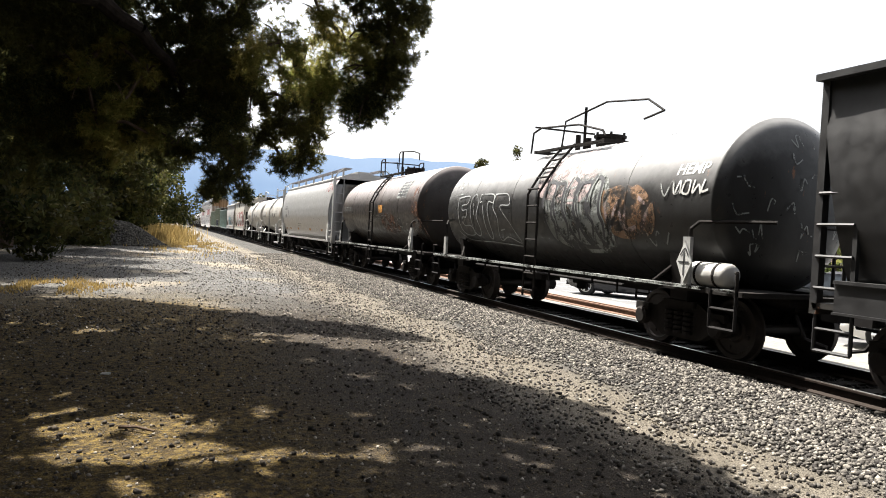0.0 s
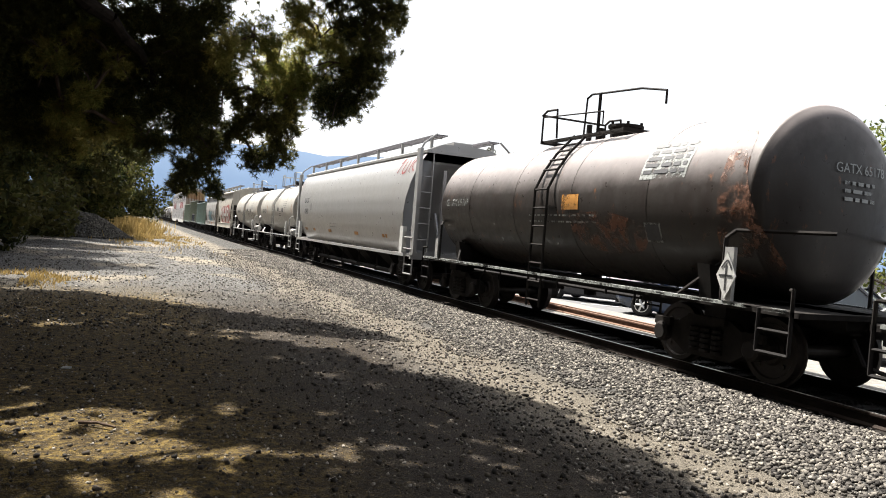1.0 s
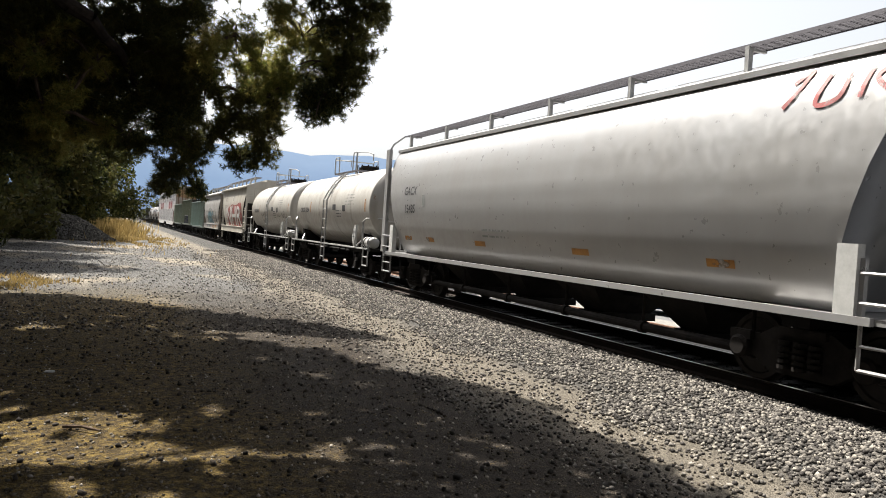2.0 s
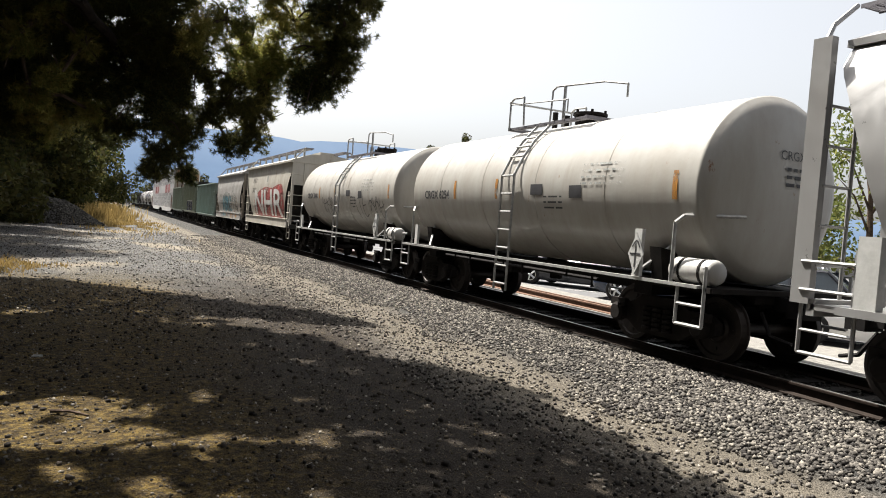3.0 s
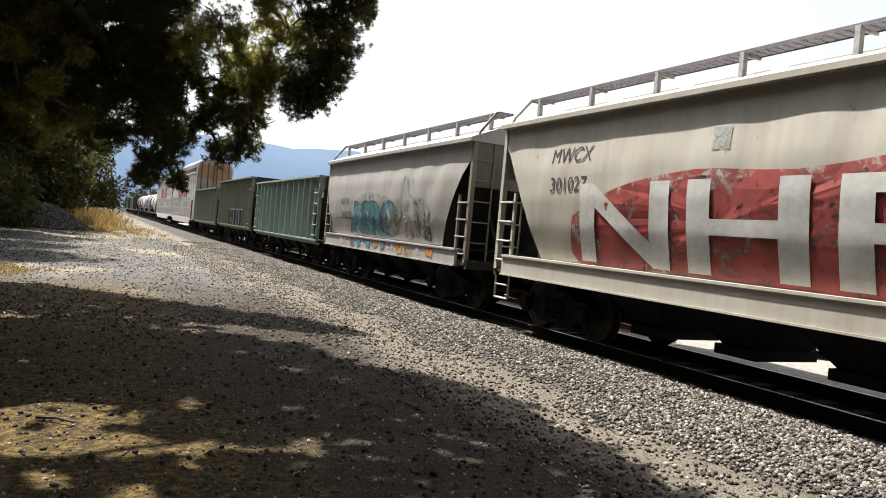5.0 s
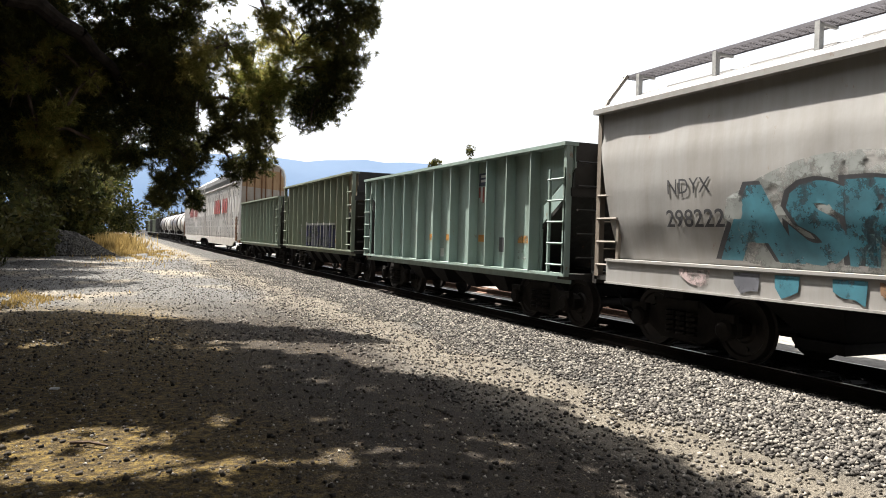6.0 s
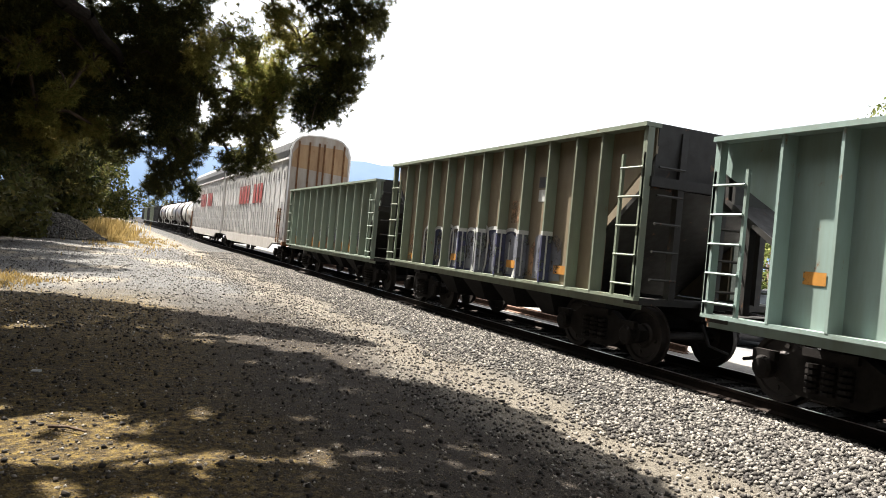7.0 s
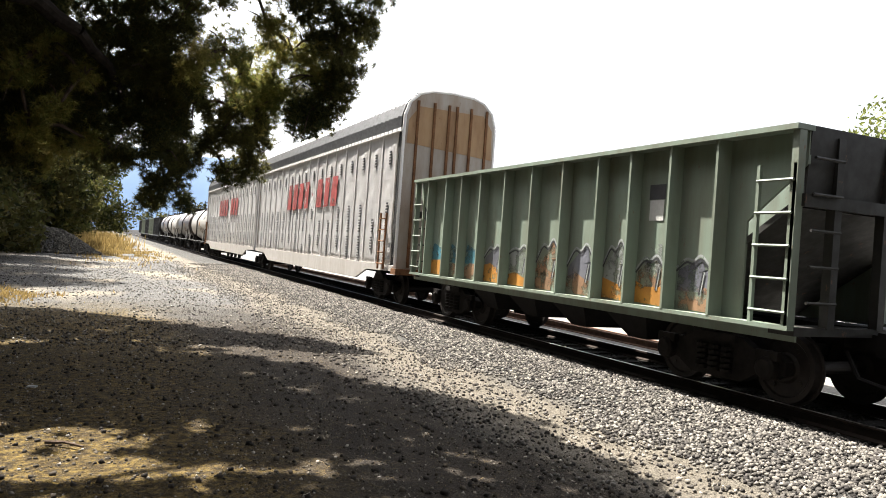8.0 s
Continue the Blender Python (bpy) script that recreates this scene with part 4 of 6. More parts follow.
def open_hopper(y0, label, mat, ztop, zsill, length, half, ribs, rng, sheet=None):
    """An open-top hopper with ribbed sides, cut-away end bays and ladders."""
    car = rail_car("open_hopper", label, y0)
    hl = length / 2
    bay = hl - max(ribs)
    for s in (-1, 1):
        bm = bmesh.new()
        xa, xb = sorted((s * 1.38, s * 1.42))
        prism(bm, [(-hl + 0.02, ztop - 0.05), (-hl + 0.02, ztop - 0.45), (-hl + bay, zsill + 1.25), (-hl + bay, zsill), (hl - bay, zsill), (hl - bay, zsill + 1.25), (hl - 0.02, ztop - 0.45), (hl - 0.02, ztop - 0.05)], 0, xa, xb)
        part("side_sheet", bm, sheet or mat, car)
        for k in range(len(ribs)):
            y = ribs[k]
            bm = bmesh.new()
            xo, xi = s * 1.615, s * 1.42
            hexa(bm, [(xo, y - 0.02, zsill + 0.02), (xi, y - 0.055, zsill + 0.02), (xi, y + 0.055, zsill + 0.02), (xo, y + 0.02, zsill + 0.02),
                      (xo, y - 0.02, ztop - 0.06), (xi, y - 0.055, ztop - 0.06), (xi, y + 0.055, ztop - 0.06), (xo, y + 0.02, ztop - 0.06)])
            bmesh.ops.recalc_face_normals(bm, faces=bm.faces[:])
            part("rib", bm, mat, car)
        bm = bmesh.new()
        box(bm, *sorted((s * 1.36, s * 1.65)), -hl, hl, ztop - 0.065, ztop)
        part("top_chord", bm, mat, car)
        bm = bmesh.new()
        box(bm, *sorted((s * 1.40, s * 1.61)), -hl, hl, zsill - 0.03, zsill + 0.02)
        box(bm, *sorted((s * 1.44, s * 1.47)), -hl, hl, zsill - 0.16, zsill - 0.04)
        part("side_sill", bm, mat, car)
        for sy in (-1, 1):
            yo, yi = sy * (hl - 0.04), sy * (hl - 0.56)
            rung_ladder(s * 1.57, min(yo, yi), max(yo, yi), zsill - 0.02, ztop - 0.45, 5, mat, car)
            part("corner_post", box(bmesh.new(), *sorted((s * 1.48, s * 1.60)), *sorted((sy * (hl - 0.10), sy * (hl - 0.008))), zsill + 0.022, ztop - 0.07), mat, car)
    for sy in (-1, 1):
        bm = bmesh.new()
        prism(bm, [(sy * hl, ztop), (sy * (hl - 0.06), ztop), (sy * (hl - 0.10), ztop - 0.8), (sy * (hl - 2.4), zsill + 0.02), (sy * (hl - 2.35), zsill - 0.05), (sy * (hl - 0.05), ztop - 0.85)], 0, -1.40, 1.40)
        part("end_slope_sheet", bm, "hopper_end_shaded", car)
        part("end_sheet", box(bmesh.new(), -1.39, 1.39, *sorted((sy * (hl - 0.20), sy * (hl - 0.15))), ztop - 0.95, ztop - 0.12), "hopper_end_shaded", car)
        bm = bmesh.new()
        box(bm, -1.5, 1.5, *sorted((sy * (hl - 0.35), sy * (hl + 0.006))), zsill - 0.09, zsill + 0.012)
        box(bm, -1.5, 1.5, *sorted((sy * (hl - 0.02), sy * (hl + 0.04))), ztop - 0.95, ztop - 0.80)
        for x in (-0.9, 0.0, 0.9):
            box(bm, x - 0.06, x + 0.06, *sorted((sy * (hl - 0.1), sy * (hl + 0.02))), zsill, ztop - 0.1)
        for k in range(5):
            z = zsill + 0.3 + 0.42 * k
            rod(bm, (-1.4, sy * (hl + 0.06), z), (-0.9, sy * (hl + 0.06), z), 0.02)
        part("end_frame", bm, "hopper_end_shaded", car)
    n = 4
    for k in range(n):
        y = -hl + 2.5 + (length - 5.0) * (k + 0.5) / n
        w = (length - 5.0) / n * 0.40
        bm = bmesh.new()
        hexa(bm, [(-0.95, y - 0.22, 0.48), (0.95, y - 0.22, 0.48), (0.95, y + 0.22, 0.48), (-0.95, y + 0.22, 0.48), (-1.38, y - w, zsill + 0.02), (1.38, y - w, zsill + 0.02), (1.38, y + w, zsill + 0.02), (-1.38, y + w, zsill + 0.02)])
        part("discharge_hopper", bm, "black", car)
    running_gear(car, half, (-hl + 1.55, hl - 1.55))
    return car, hl


def autorack(y0, label):
    """A two-unit enclosed car carrier with corrugated roof and perforated side panels."""
    car = rail_car("autorack", label, y0)
    unit, x = 20.0, 1.40
    rng = random.Random(5)
    arch = [(-1.40, 4.90), (-1.39, 5.30), (-1.26, 5.68), (-0.99, 5.93), (-0.64, 6.04), (0, 6.08), (0.64, 6.04), (0.99, 5.93), (1.26, 5.68), (1.39, 5.30), (1.40, 4.90)]
    panel_w = 1.22
    bm = bmesh.new()
    n = 10
    gv = {}
    for i in range(n + 1):
        for j in range(n * 2 + 1):
            u, v = i / n, j / (2 * n)
            d = 0.012 * math.sin(math.pi * u) * (0.6 + 0.4 * math.sin(v * 19)) + 0.012 * math.sin(v * 21 + u * 6) * math.sin(math.pi * u) + 0.007 * math.sin(v * 41 + 2 + 4 * u)
            gv[i, j] = bm.verts.new((-d, (u - 0.5) * (panel_w - 0.03), 1.12 + v * 3.78))
    for i in range(n):
        for j in range(2 * n):
            bm.faces.new((gv[i, j], gv[i, j + 1], gv[i + 1, j + 1], gv[i + 1, j]))
    bmesh.ops.solidify(bm, geom=bm.faces[:], thickness=0.015)
    panel = bpy.data.meshes.new("side_panel")
    bm.to_mesh(panel)
    bm.free()
    panel.materials.append(M["rack_white"])
    panel.shade_smooth()
    for c in (-unit / 2 - 0.23, unit / 2 + 0.23):
        lo, hi = c - unit / 2 + 0.1, c + unit / 2 - 0.1
        outer = -1 if c < 0 else 1
        bm = bmesh.new()
        box(bm, -x + 0.02, x - 0.02, lo, hi, 1.0, 1.12)
        box(bm, -x + 0.03, -x + 0.06, lo, hi, 1.12, 4.90)
        box(bm, x - 0.06, x - 0.03, lo, hi, 1.12, 4.90)
        part("inner_wall", bm, "hopper_dark", car)
        for k in range(16):
            y = lo + 0.35 + (hi - lo - 0.7) * (k + 0.5) / 16
            share("side_panel", panel, car, pose(-x + 0.01, y, 0))
            share("side_panel", panel, car, pose(x - 0.01, y, 0, 0, 0, 180))
            bm = bmesh.new()
            box(bm, -x - 0.016, -x + 0.02, y + panel_w / 2 - 0.012, y + panel_w / 2 + 0.024, 1.1, 4.90)
            part("post", bm, "rack_white", car)
        bm = bmesh.new()
        for k in range(16):
            y = lo + 0.35 + (hi - lo - 0.7) * (k + 0.5) / 16
            for z in (4.2, 2.72, 2.25, 1.72, 1.32):
                if rng.random() < 0.12:
                    continue
                d = -0.12 + rng.uniform(-0.03, 0.03)
                for e in (-0.17, -0.085, 0.0, 0.085, 0.17):
                    box(bm, -x - 0.03, -x - 0.012, y + d - 0.07, y + d + 0.07, z + e - 0.026, z + e + 0.022)
        tagged(part("vent_slots", bm, "dark_ink", car), kind="stuff")
        for s in (-1, 1):
            bm = bmesh.new()
            xa, xb = sorted((s * 1.38, s * 1.45))
            prism(bm, [(lo, 1.14), (lo, 0.98), (lo + 2.2, 0.94), (lo + 3.2, 0.62), (hi - 3.2, 0.62), (hi - 2.2, 0.94), (hi, 0.98), (hi, 1.14)], 0, xa, xb)
            part("side_skirt", bm, "rack_skirt", car)
            bm = bmesh.new()
            box(bm, *sorted((s * 1.38, s * 1.47)), lo, hi, 4.88, 4.97)
            part("roof_rail", bm, "rack_white", car)
        bm = bmesh.new()
        rings = []
        m = int((hi - lo) / 0.17)
        for k in range(m + 1):
            f = 0.985 if k % 2 else 1.06
            y = lo + (hi - lo) * k / m
            rings.append([bm.verts.new((px * f, y, 4.90 + (pz - 4.90) * f)) for px, pz in arch])
        for a, b in zip(rings, rings[1:]):
            for k in range(len(arch) - 1):
                bm.faces.new((a[k], b[k], b[k + 1], a[k + 1]))
        part("corrugated_roof", bm, "rack_roof", car)
        for s in (-1, 1):
            ye = lo if s < 0 else hi
            bm = bmesh.new()
            prism(bm, [(-1.40, 1.05)] + arch + [(1.40, 1.05)], 1, *sorted((ye, ye + s * 0.08)))
            end = part("end_door", bm, "rack_end", car)
            bm = bmesh.new()
            for xx in (-1.05, -0.55, -0.1, 0.15, 0.6, 1.1):
                box(bm, xx - 0.035, xx + 0.035, *sorted((ye + s * 0.08, ye + s * 0.13)), 1.1, 5.75)
            part("door_fold", bm, "rusty", end)
            bm = bmesh.new()
            pipe(bm, [(px * 1.01, ye + s * 0.05, 4.90 + (pz - 4.90) * 1.02) for px, pz in arch], 0.05)
            for xx in (-1.41, 1.41):
                rod(bm, (xx, ye + s * 0.05, 1.0), (xx, ye + s * 0.05, 4.90), 0.05)
            part("end_frame", bm, "rack_white", car)
            bm = bmesh.new()
            prism(bm, [(-1.33, 4.55), (-1.30, 5.2), (-1.0, 5.6), (1.0, 5.6), (1.30, 5.2), (1.33, 4.35)], 1, *sorted((ye + s * 0.085, ye + s * 0.092)))
            part("rust_band", bm, "rust_band", end, "rusty orange weathering band")
            if s == outer:
                for sx in (-1, 1):
                    rung_ladder(sx * 1.52, *sorted((ye - s * 1.0, ye - s * 0.55)), 1.0, 2.6, 5, "rusty", car)
                bm = bmesh.new()
                box(bm, -1.5, 1.5, *sorted((ye, ye + s * 0.35)), 0.9, 1.06)
                part("end_platform", bm, "rusty", car)
        # red wordmark kept as slanted blocks
        mid = c - outer * 0.2 + (-0.5 if c < 0 else 0)
        for k in range(8):
            bm = bmesh.new()
            if k == 4:
                part("red_mark", box(bm, -x - 0.04, -x - 0.034, mid + 3.3 - 0.95 * k - 0.05, mid + 3.3 - 0.95 * k + 0.05, 3.42, 3.52), "red_ink", car)
                continue
            y = mid + 3.3 - 0.95 * k
            w = 0.36 if k % 3 else 0.30
            hexa(bm, [(-x - 0.045, y - w, 2.95), (-x - 0.036, y - w, 2.95), (-x - 0.036, y + w, 2.95), (-x - 0.045, y + w, 2.95),
                      (-x - 0.045, y - w - 0.1, 4.0), (-x - 0.036, y - w - 0.1, 4.0), (-x - 0.036, y + w - 0.16, 4.0), (-x - 0.045, y + w - 0.16, 4.0)])
            part("red_mark", bm, "red_ink", car, "red slanted block mark")
    # black box between the units stands in for the shade of the gap
    part("gap_shade", box(bmesh.new(), -1.37, 1.37, -0.31, 0.31, 0.95, 5.5), "black", car)
    running_gear(car, 20.4, (-18.2, 0, 18.2), False)
    bm = bmesh.new()
    for s in (-1, 1):
        box(bm, -0.12, 0.12, *sorted((s * 20.1, s * 20.75)), 0.76, 0.98)
    box(bm, -0.4, 0.4, -20.2, 20.2, 0.8, 1.02)
    part("centre_sill", bm, "black", car)
    return car


# ---- the train, first car to last ----
rng = random.Random(11)
PROFILE_BAY = [(1.50, 3.72), (1.50, 3.34), (1.545, 2.95), (1.545, 2.45), (1.50, 1.95), (1.42, 1.55), (1.36, 1.30)]
PROFILE_ROUND = [(1.16, 4.02), (1.30, 3.82), (1.42, 3.56), (1.52, 3.16), (1.575, 2.70), (1.565, 2.25), (1.49, 1.78), (1.37, 1.38), (1.22, 1.08)]

car, side, hl = side_panel_hopper(0.9, "dark grey covered hopper car with dusty side panels", "hopper_dark", 6.1, PROFILE_BAY, 0.35, 3.4, 11.3, 4.15, "plain")
bars(car, 3, 1.2, 0.1, 0.2, side, -2, 2.5, "pale_ink", rng)

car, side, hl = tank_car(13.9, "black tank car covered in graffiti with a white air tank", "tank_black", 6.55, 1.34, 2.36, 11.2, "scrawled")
zc = 2.36
blob(car, [(-1.1, 0.1), (-0.9, 1.0), (0.1, 1.05), (0.9, 1.1), (1.0, 0.3), (0.4, -0.1)], side, -1.05, zc + 0.1, "pink_ink", label="faded pink and white graffiti patch")
blob(car, [(-0.9, 0.3), (-0.3, 0.75), (0.5, 0.6), (0.7, 0.1), (0.1, -0.2), (-0.7, -0.1)], side, -0.7, zc + 0.35, "pink_ink", lift=0.013)
scribble = random.Random(3)
loops = []
for k in range(5):
    u = -1.05 + 0.44 * k
    j = [scribble.uniform(-0.07, 0.07) for _ in range(8)]
    loops.append([(u + 0.1 + j[0], 0.55 + j[1]), (u - 0.06, 0.1 + j[2]), (u + 0.08 + j[3], -0.45), (u + 0.30, -0.72 + j[4]), (u + 0.46 + j[5], -0.35), (u + 0.30, -0.05 + j[6]), (u + 0.36 + j[7], 0.45), (u + 0.12 + j[0], 0.55 + j[1])])
blob(car, [(-1.15, 0.6), (0.6, 0.65), (1.25, 0.4), (1.35, -0.6), (0.9, -0.85), (-0.4, -0.8), (-1.1, -0.3)], side, -1.35, zc - 0.05, "pale_ink", lift=0.008)
strokes(car, loops, 0.10, side, -1.35, zc - 0.05, "dark_ink")
strokes(car, [[(p[0] + 0.05, p[1] + 0.03) for p in line] for line in loops], 0.035, side, -1.35, zc - 0.05, "pale_ink", lift=0.02)
blob(car, [(-0.7, 0.35), (0.2, 0.45), (0.8, 0.1), (0.7, -0.4), (-0.2, -0.5), (-0.75, -0.2)], side, -3.15, zc - 0.12, "tan_ink")
strokes(car, [[(-0.6, 0.2), (-0.5, -0.3), (-0.2, 0.1), (-0.1, -0.35)], [(0.1, 0.25), (-0.02, -0.3), (0.3, -0.3)], [(0.4, 0.2), (0.65, 0.0), (0.45, -0.3)]], 0.07, side, -3.15, zc - 0.12, "pink_ink", lift=0.014)
bubbles = [[(-1.65, 0.38), (-0.95, 0.42), (-1.0, 0.22), (-1.35, 0.18), (-1.32, 0.05), (-1.05, 0.06), (-1.1, -0.12), (-1.36, -0.14), (-1.3, -0.34), (-0.85, -0.36), (-0.8, -0.58), (-1.4, -0.56), (-1.62, -0.25), (-1.65, 0.38)],
           [(-0.75, 0.35), (-0.5, 0.46), (-0.3, 0.2), (-0.42, -0.1), (-0.3, -0.42), (-0.45, -0.6), (-0.72, -0.5), (-0.8, 0.0), (-0.75, 0.35)],
           [(-0.2, 0.44), (0.55, 0.42), (0.6, 0.22), (0.28, 0.2), (0.36, -0.5), (0.12, -0.62), (-0.02, 0.2), (-0.2, 0.24), (-0.2, 0.44)],
           [(0.7, 0.42), (1.35, 0.4), (1.5, 0.15), (1.0, 0.12), (1.5, -0.3), (1.75, -0.72), (1.2, -0.6), (0.7, -0.68), (0.85, -0.2), (0.62, 0.1), (0.7, 0.42)],
           [(-1.8, -0.5), (-1.2, -0.72), (0.2, -0.74), (1.75, -0.8)], [(-0.62, 0.22), (-0.55, -0.1)], [(0.9, -0.45), (1.15, -0.42)]]
strokes(car, bubbles, 0.026, side, 2.9, zc - 0.1, "chalk_ink")
strokes(car, [[(-0.4, 0.1), (-0.2, 0.25), (0.0, 0.05), (0.2, 0.22), (0.35, 0.0)], [(-0.3, -0.15), (0.3, -0.1)]], 0.035, side, 4.6, zc + 0.5, "pale_ink")
lettering(car, "HEMP", 0.25, side, -4.78, 2.77, "white_ink", 0.1, 0.006, 1.15, "graffiti", 0.006)
strokes(car, [[(-0.36, 0.08), (-0.3, -0.1), (-0.2, 0.1), (-0.16, -0.1)], [(-0.08, 0.1), (-0.12, -0.08), (0.02, -0.1), (0.04, 0.08), (-0.06, 0.1)], [(0.14, 0.1), (0.12, -0.1), (0.24, 0.02), (0.3, -0.12)], [(0.36, 0.1), (0.32, -0.08), (0.46, -0.06)]], 0.035, side, -4.78, 2.57, "white_ink", lift=0.012)
for u, w in ((-4.4, 0.2), (-4.0, -0.6)):
    strokes(car, [[(-0.3, 0.1), (-0.15, -0.12), (0.0, 0.12), (0.12, -0.1), (0.3, 0.1)]], 0.03, side, u, zc + w, "pale_ink")
tags = []
for row, (u0, u1, v0) in enumerate(((-0.45, 0.75, 1.0), (-0.8, 0.9, 0.68), (-1.0, 0.6, 0.32), (-1.05, -0.1, -0.05), (-1.0, 0.9, -0.42), (-0.8, 0.2, -0.75))):
    u = u0
    while u < u1:
        h = scribble.uniform(0.10, 0.19)
        n = scribble.randint(4, 7)
        if scribble.random() < 0.72:
            tags.append([(u + 0.24 * m / n + scribble.uniform(-0.05, 0.05), v0 + scribble.uniform(-h, h)) for m in range(n)])
        u += scribble.uniform(0.22, 0.4)
ends = strokes(car, tags, 0.022, flat_side(0), 0, 0, "pale_ink")
for v in (v for line in ends for v in line.data.vertices):
    v.co = (-v.co.y, -hl + 0.02 + 0.13 * (v.co.y ** 2 + v.co.z ** 2) - 0.05, zc + v.co.z)

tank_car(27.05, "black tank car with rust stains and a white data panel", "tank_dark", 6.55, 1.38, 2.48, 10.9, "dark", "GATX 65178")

car, side, hl = side_panel_hopper(41.8, "silver smooth-sided covered hopper car with grated roof walkway", "silver", 8.25, PROFILE_ROUND, 1.05, 3.7, 15.6, 4.50, "smooth")
lettering(car, "GACX", 0.31, side, 5.8, 2.68, "dark_ink", bold=0.006, lift=0.004)
lettering(car, "15485", 0.31, side, 5.8, 2.2, "dark_ink", bold=0.006, lift=0.004)
for y in (hl - 1.7, hl - 3.2, hl - 6.0, -2.0, -5.2):
    patch(car, 0.5, 0.11, side, y, 1.52, "orange_ink", "reflector", label="faded orange reflective strip")
bars(car, 2, 1.2, 0.04, 0.13, side, hl - 6.8, 1.8, "pale_ink", rng)
patch(car, 0.16, 0.3, side, hl - 2.95, 2.5, "pale_ink", "stencil_panel")
strokes(car, [[(-0.7, 0.2), (-0.5, 0.35), (-0.6, 0.1), (-0.75, -0.1)], [(-0.2, 0.3), (-0.3, -0.1), (0.0, -0.05), (0.05, 0.3)], [(0.25, -0.1), (0.35, 0.35), (0.6, 0.3), (0.4, 0.12), (0.65, -0.1)]], 0.06, side, -hl + 1.0, 3.55, "red_ink")
bm = bmesh.new()
rod(bm, (-0.95, -6.0, 0.40), (-0.95, 6.2, 0.40), 0.07, 14)
for y in (-5.4, -3.2, -1.0, 1.2, 3.4, 5.6):
    rod(bm, (-0.95, y, 0.40), (-0.95, y, 1.02), 0.03)
    rod(bm, (-0.95, y - 0.05, 0.40), (-0.95, y + 0.05, 0.40), 0.10, 14)
part("discharge_pipe", bm, "bogie", car, smooth=False)
for s in (-1, 1):
    bm = bmesh.new()
    box(bm, -1.56, -1.44, *sorted((s * (hl - 0.55), s * (hl - 0.8))), 1.06, 1.85)
    part("white_post", bm, "white_ink", car, "white vertical end post")

for y0, mark, scrawl in ((56.7, "CRGX 6254", False), (68.5, "CRGX 5848", True)):
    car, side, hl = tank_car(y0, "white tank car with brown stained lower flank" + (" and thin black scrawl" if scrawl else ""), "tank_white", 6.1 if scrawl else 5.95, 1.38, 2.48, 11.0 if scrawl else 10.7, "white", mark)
    if scrawl:
        for u, lines in ((1.75, [[(-0.6, 0.1), (-0.45, 0.3), (-0.35, -0.2)], [(-0.2, 0.25), (-0.25, -0.2), (-0.05, -0.1)], [(-0.3, 0.08), (0.05, 0.12), (0.3, 0.2)], [(0.1, 0.25), (0.0, -0.25), (0.2, -0.35), (0.35, 0.0), (0.15, 0.1), (0.45, 0.3), (0.5, -0.2)], [(0.55, 0.38), (0.6, 0.0), (0.75, 0.3), (0.85, -0.3), (1.0, 0.1), (1.35, 0.15)], [(1.05, 0.1), (1.25, -0.3)]]),
                         (-1.9, [[(-0.75, 0.0), (-0.7, 0.3), (-0.4, 0.32), (-0.25, 0.25), (-0.05, -0.35)], [(-0.6, 0.0), (-0.3, 0.02)], [(0.0, 0.28), (0.45, 0.3)], [(0.2, 0.28), (0.3, -0.4)], [(0.55, 0.35), (0.5, -0.25), (0.85, -0.2)], [(0.5, 0.05), (0.8, 0.08)]]),
                         (-3.7, [[(-0.7, 0.1), (-0.5, 0.22), (-0.2, 0.02), (0.1, 0.2), (0.35, 0.0), (0.7, 0.12)], [(-0.6, -0.1), (-0.3, 0.3), (-0.15, -0.2), (0.05, 0.35), (0.2, -0.15)], [(0.3, 0.3), (0.3, -0.25), (0.55, -0.2), (0.6, 0.2)]])):
            strokes(car, lines, 0.026, side, u, 1.98, "dark_ink", lift=0.005)

car, side, hl = side_panel_hopper(80.55, "cream covered hopper car with large red and white graffiti", "hopper_cream", 5.75, [(q[0], q[1] + (0.12 if q[1] > 3 else 0)) for q in PROFILE_BAY], 1.45, 3.5, 10.6, 4.45, "cage")
lettering(car, "MWCX", 0.36, side, hl - 2.3, 3.05, "dark_ink", 0.15)
lettering(car, "301027", 0.36, side, hl - 2.3, 2.55, "dark_ink")
blob(car, [(-3.3, 0.05), (-2.2, 0.5), (-0.6, 0.72), (1.0, 0.66), (3.3, 0.75), (3.4, -0.6), (1.6, -0.72), (-1.2, -0.7), (-3.2, -0.7)], side, -0.5, 2.08, "red_ink", label="red graffiti field", lift=0.02)
lettering(car, "NHR", 1.75, side, -0.5, 1.44, "white_ink", bold=0.03, stretch=1.75, name="graffiti", lift=0.035)
patch(car, 0.3, 0.3, side, -0.3, 3.2, "pale_ink", "stencil_panel")

car, side, hl = side_panel_hopper(92.5, "grey covered hopper car with teal and grey graffiti", "hopper_grey", 5.8, PROFILE_BAY, 1.45, 3.35, 10.6, 4.36, "cage", 0.45)
lettering(car, "NDYX", 0.30, side, hl - 2.1, 2.32, "dark_ink")
lettering(car, "298222", 0.34, side, hl - 2.2, 1.86, "dark_ink", 0.0, 0.004, 1.1)
blob(car, [(-1.75, 0.25), (-1.0, 0.55), (-0.2, 0.7), (1.0, 0.6), (1.65, 0.4), (1.75, -0.4), (0.8, -0.62), (-1.2, -0.62), (-1.8, -0.35)], side, 0.75, 1.98, "pale_ink", lift=0.008)
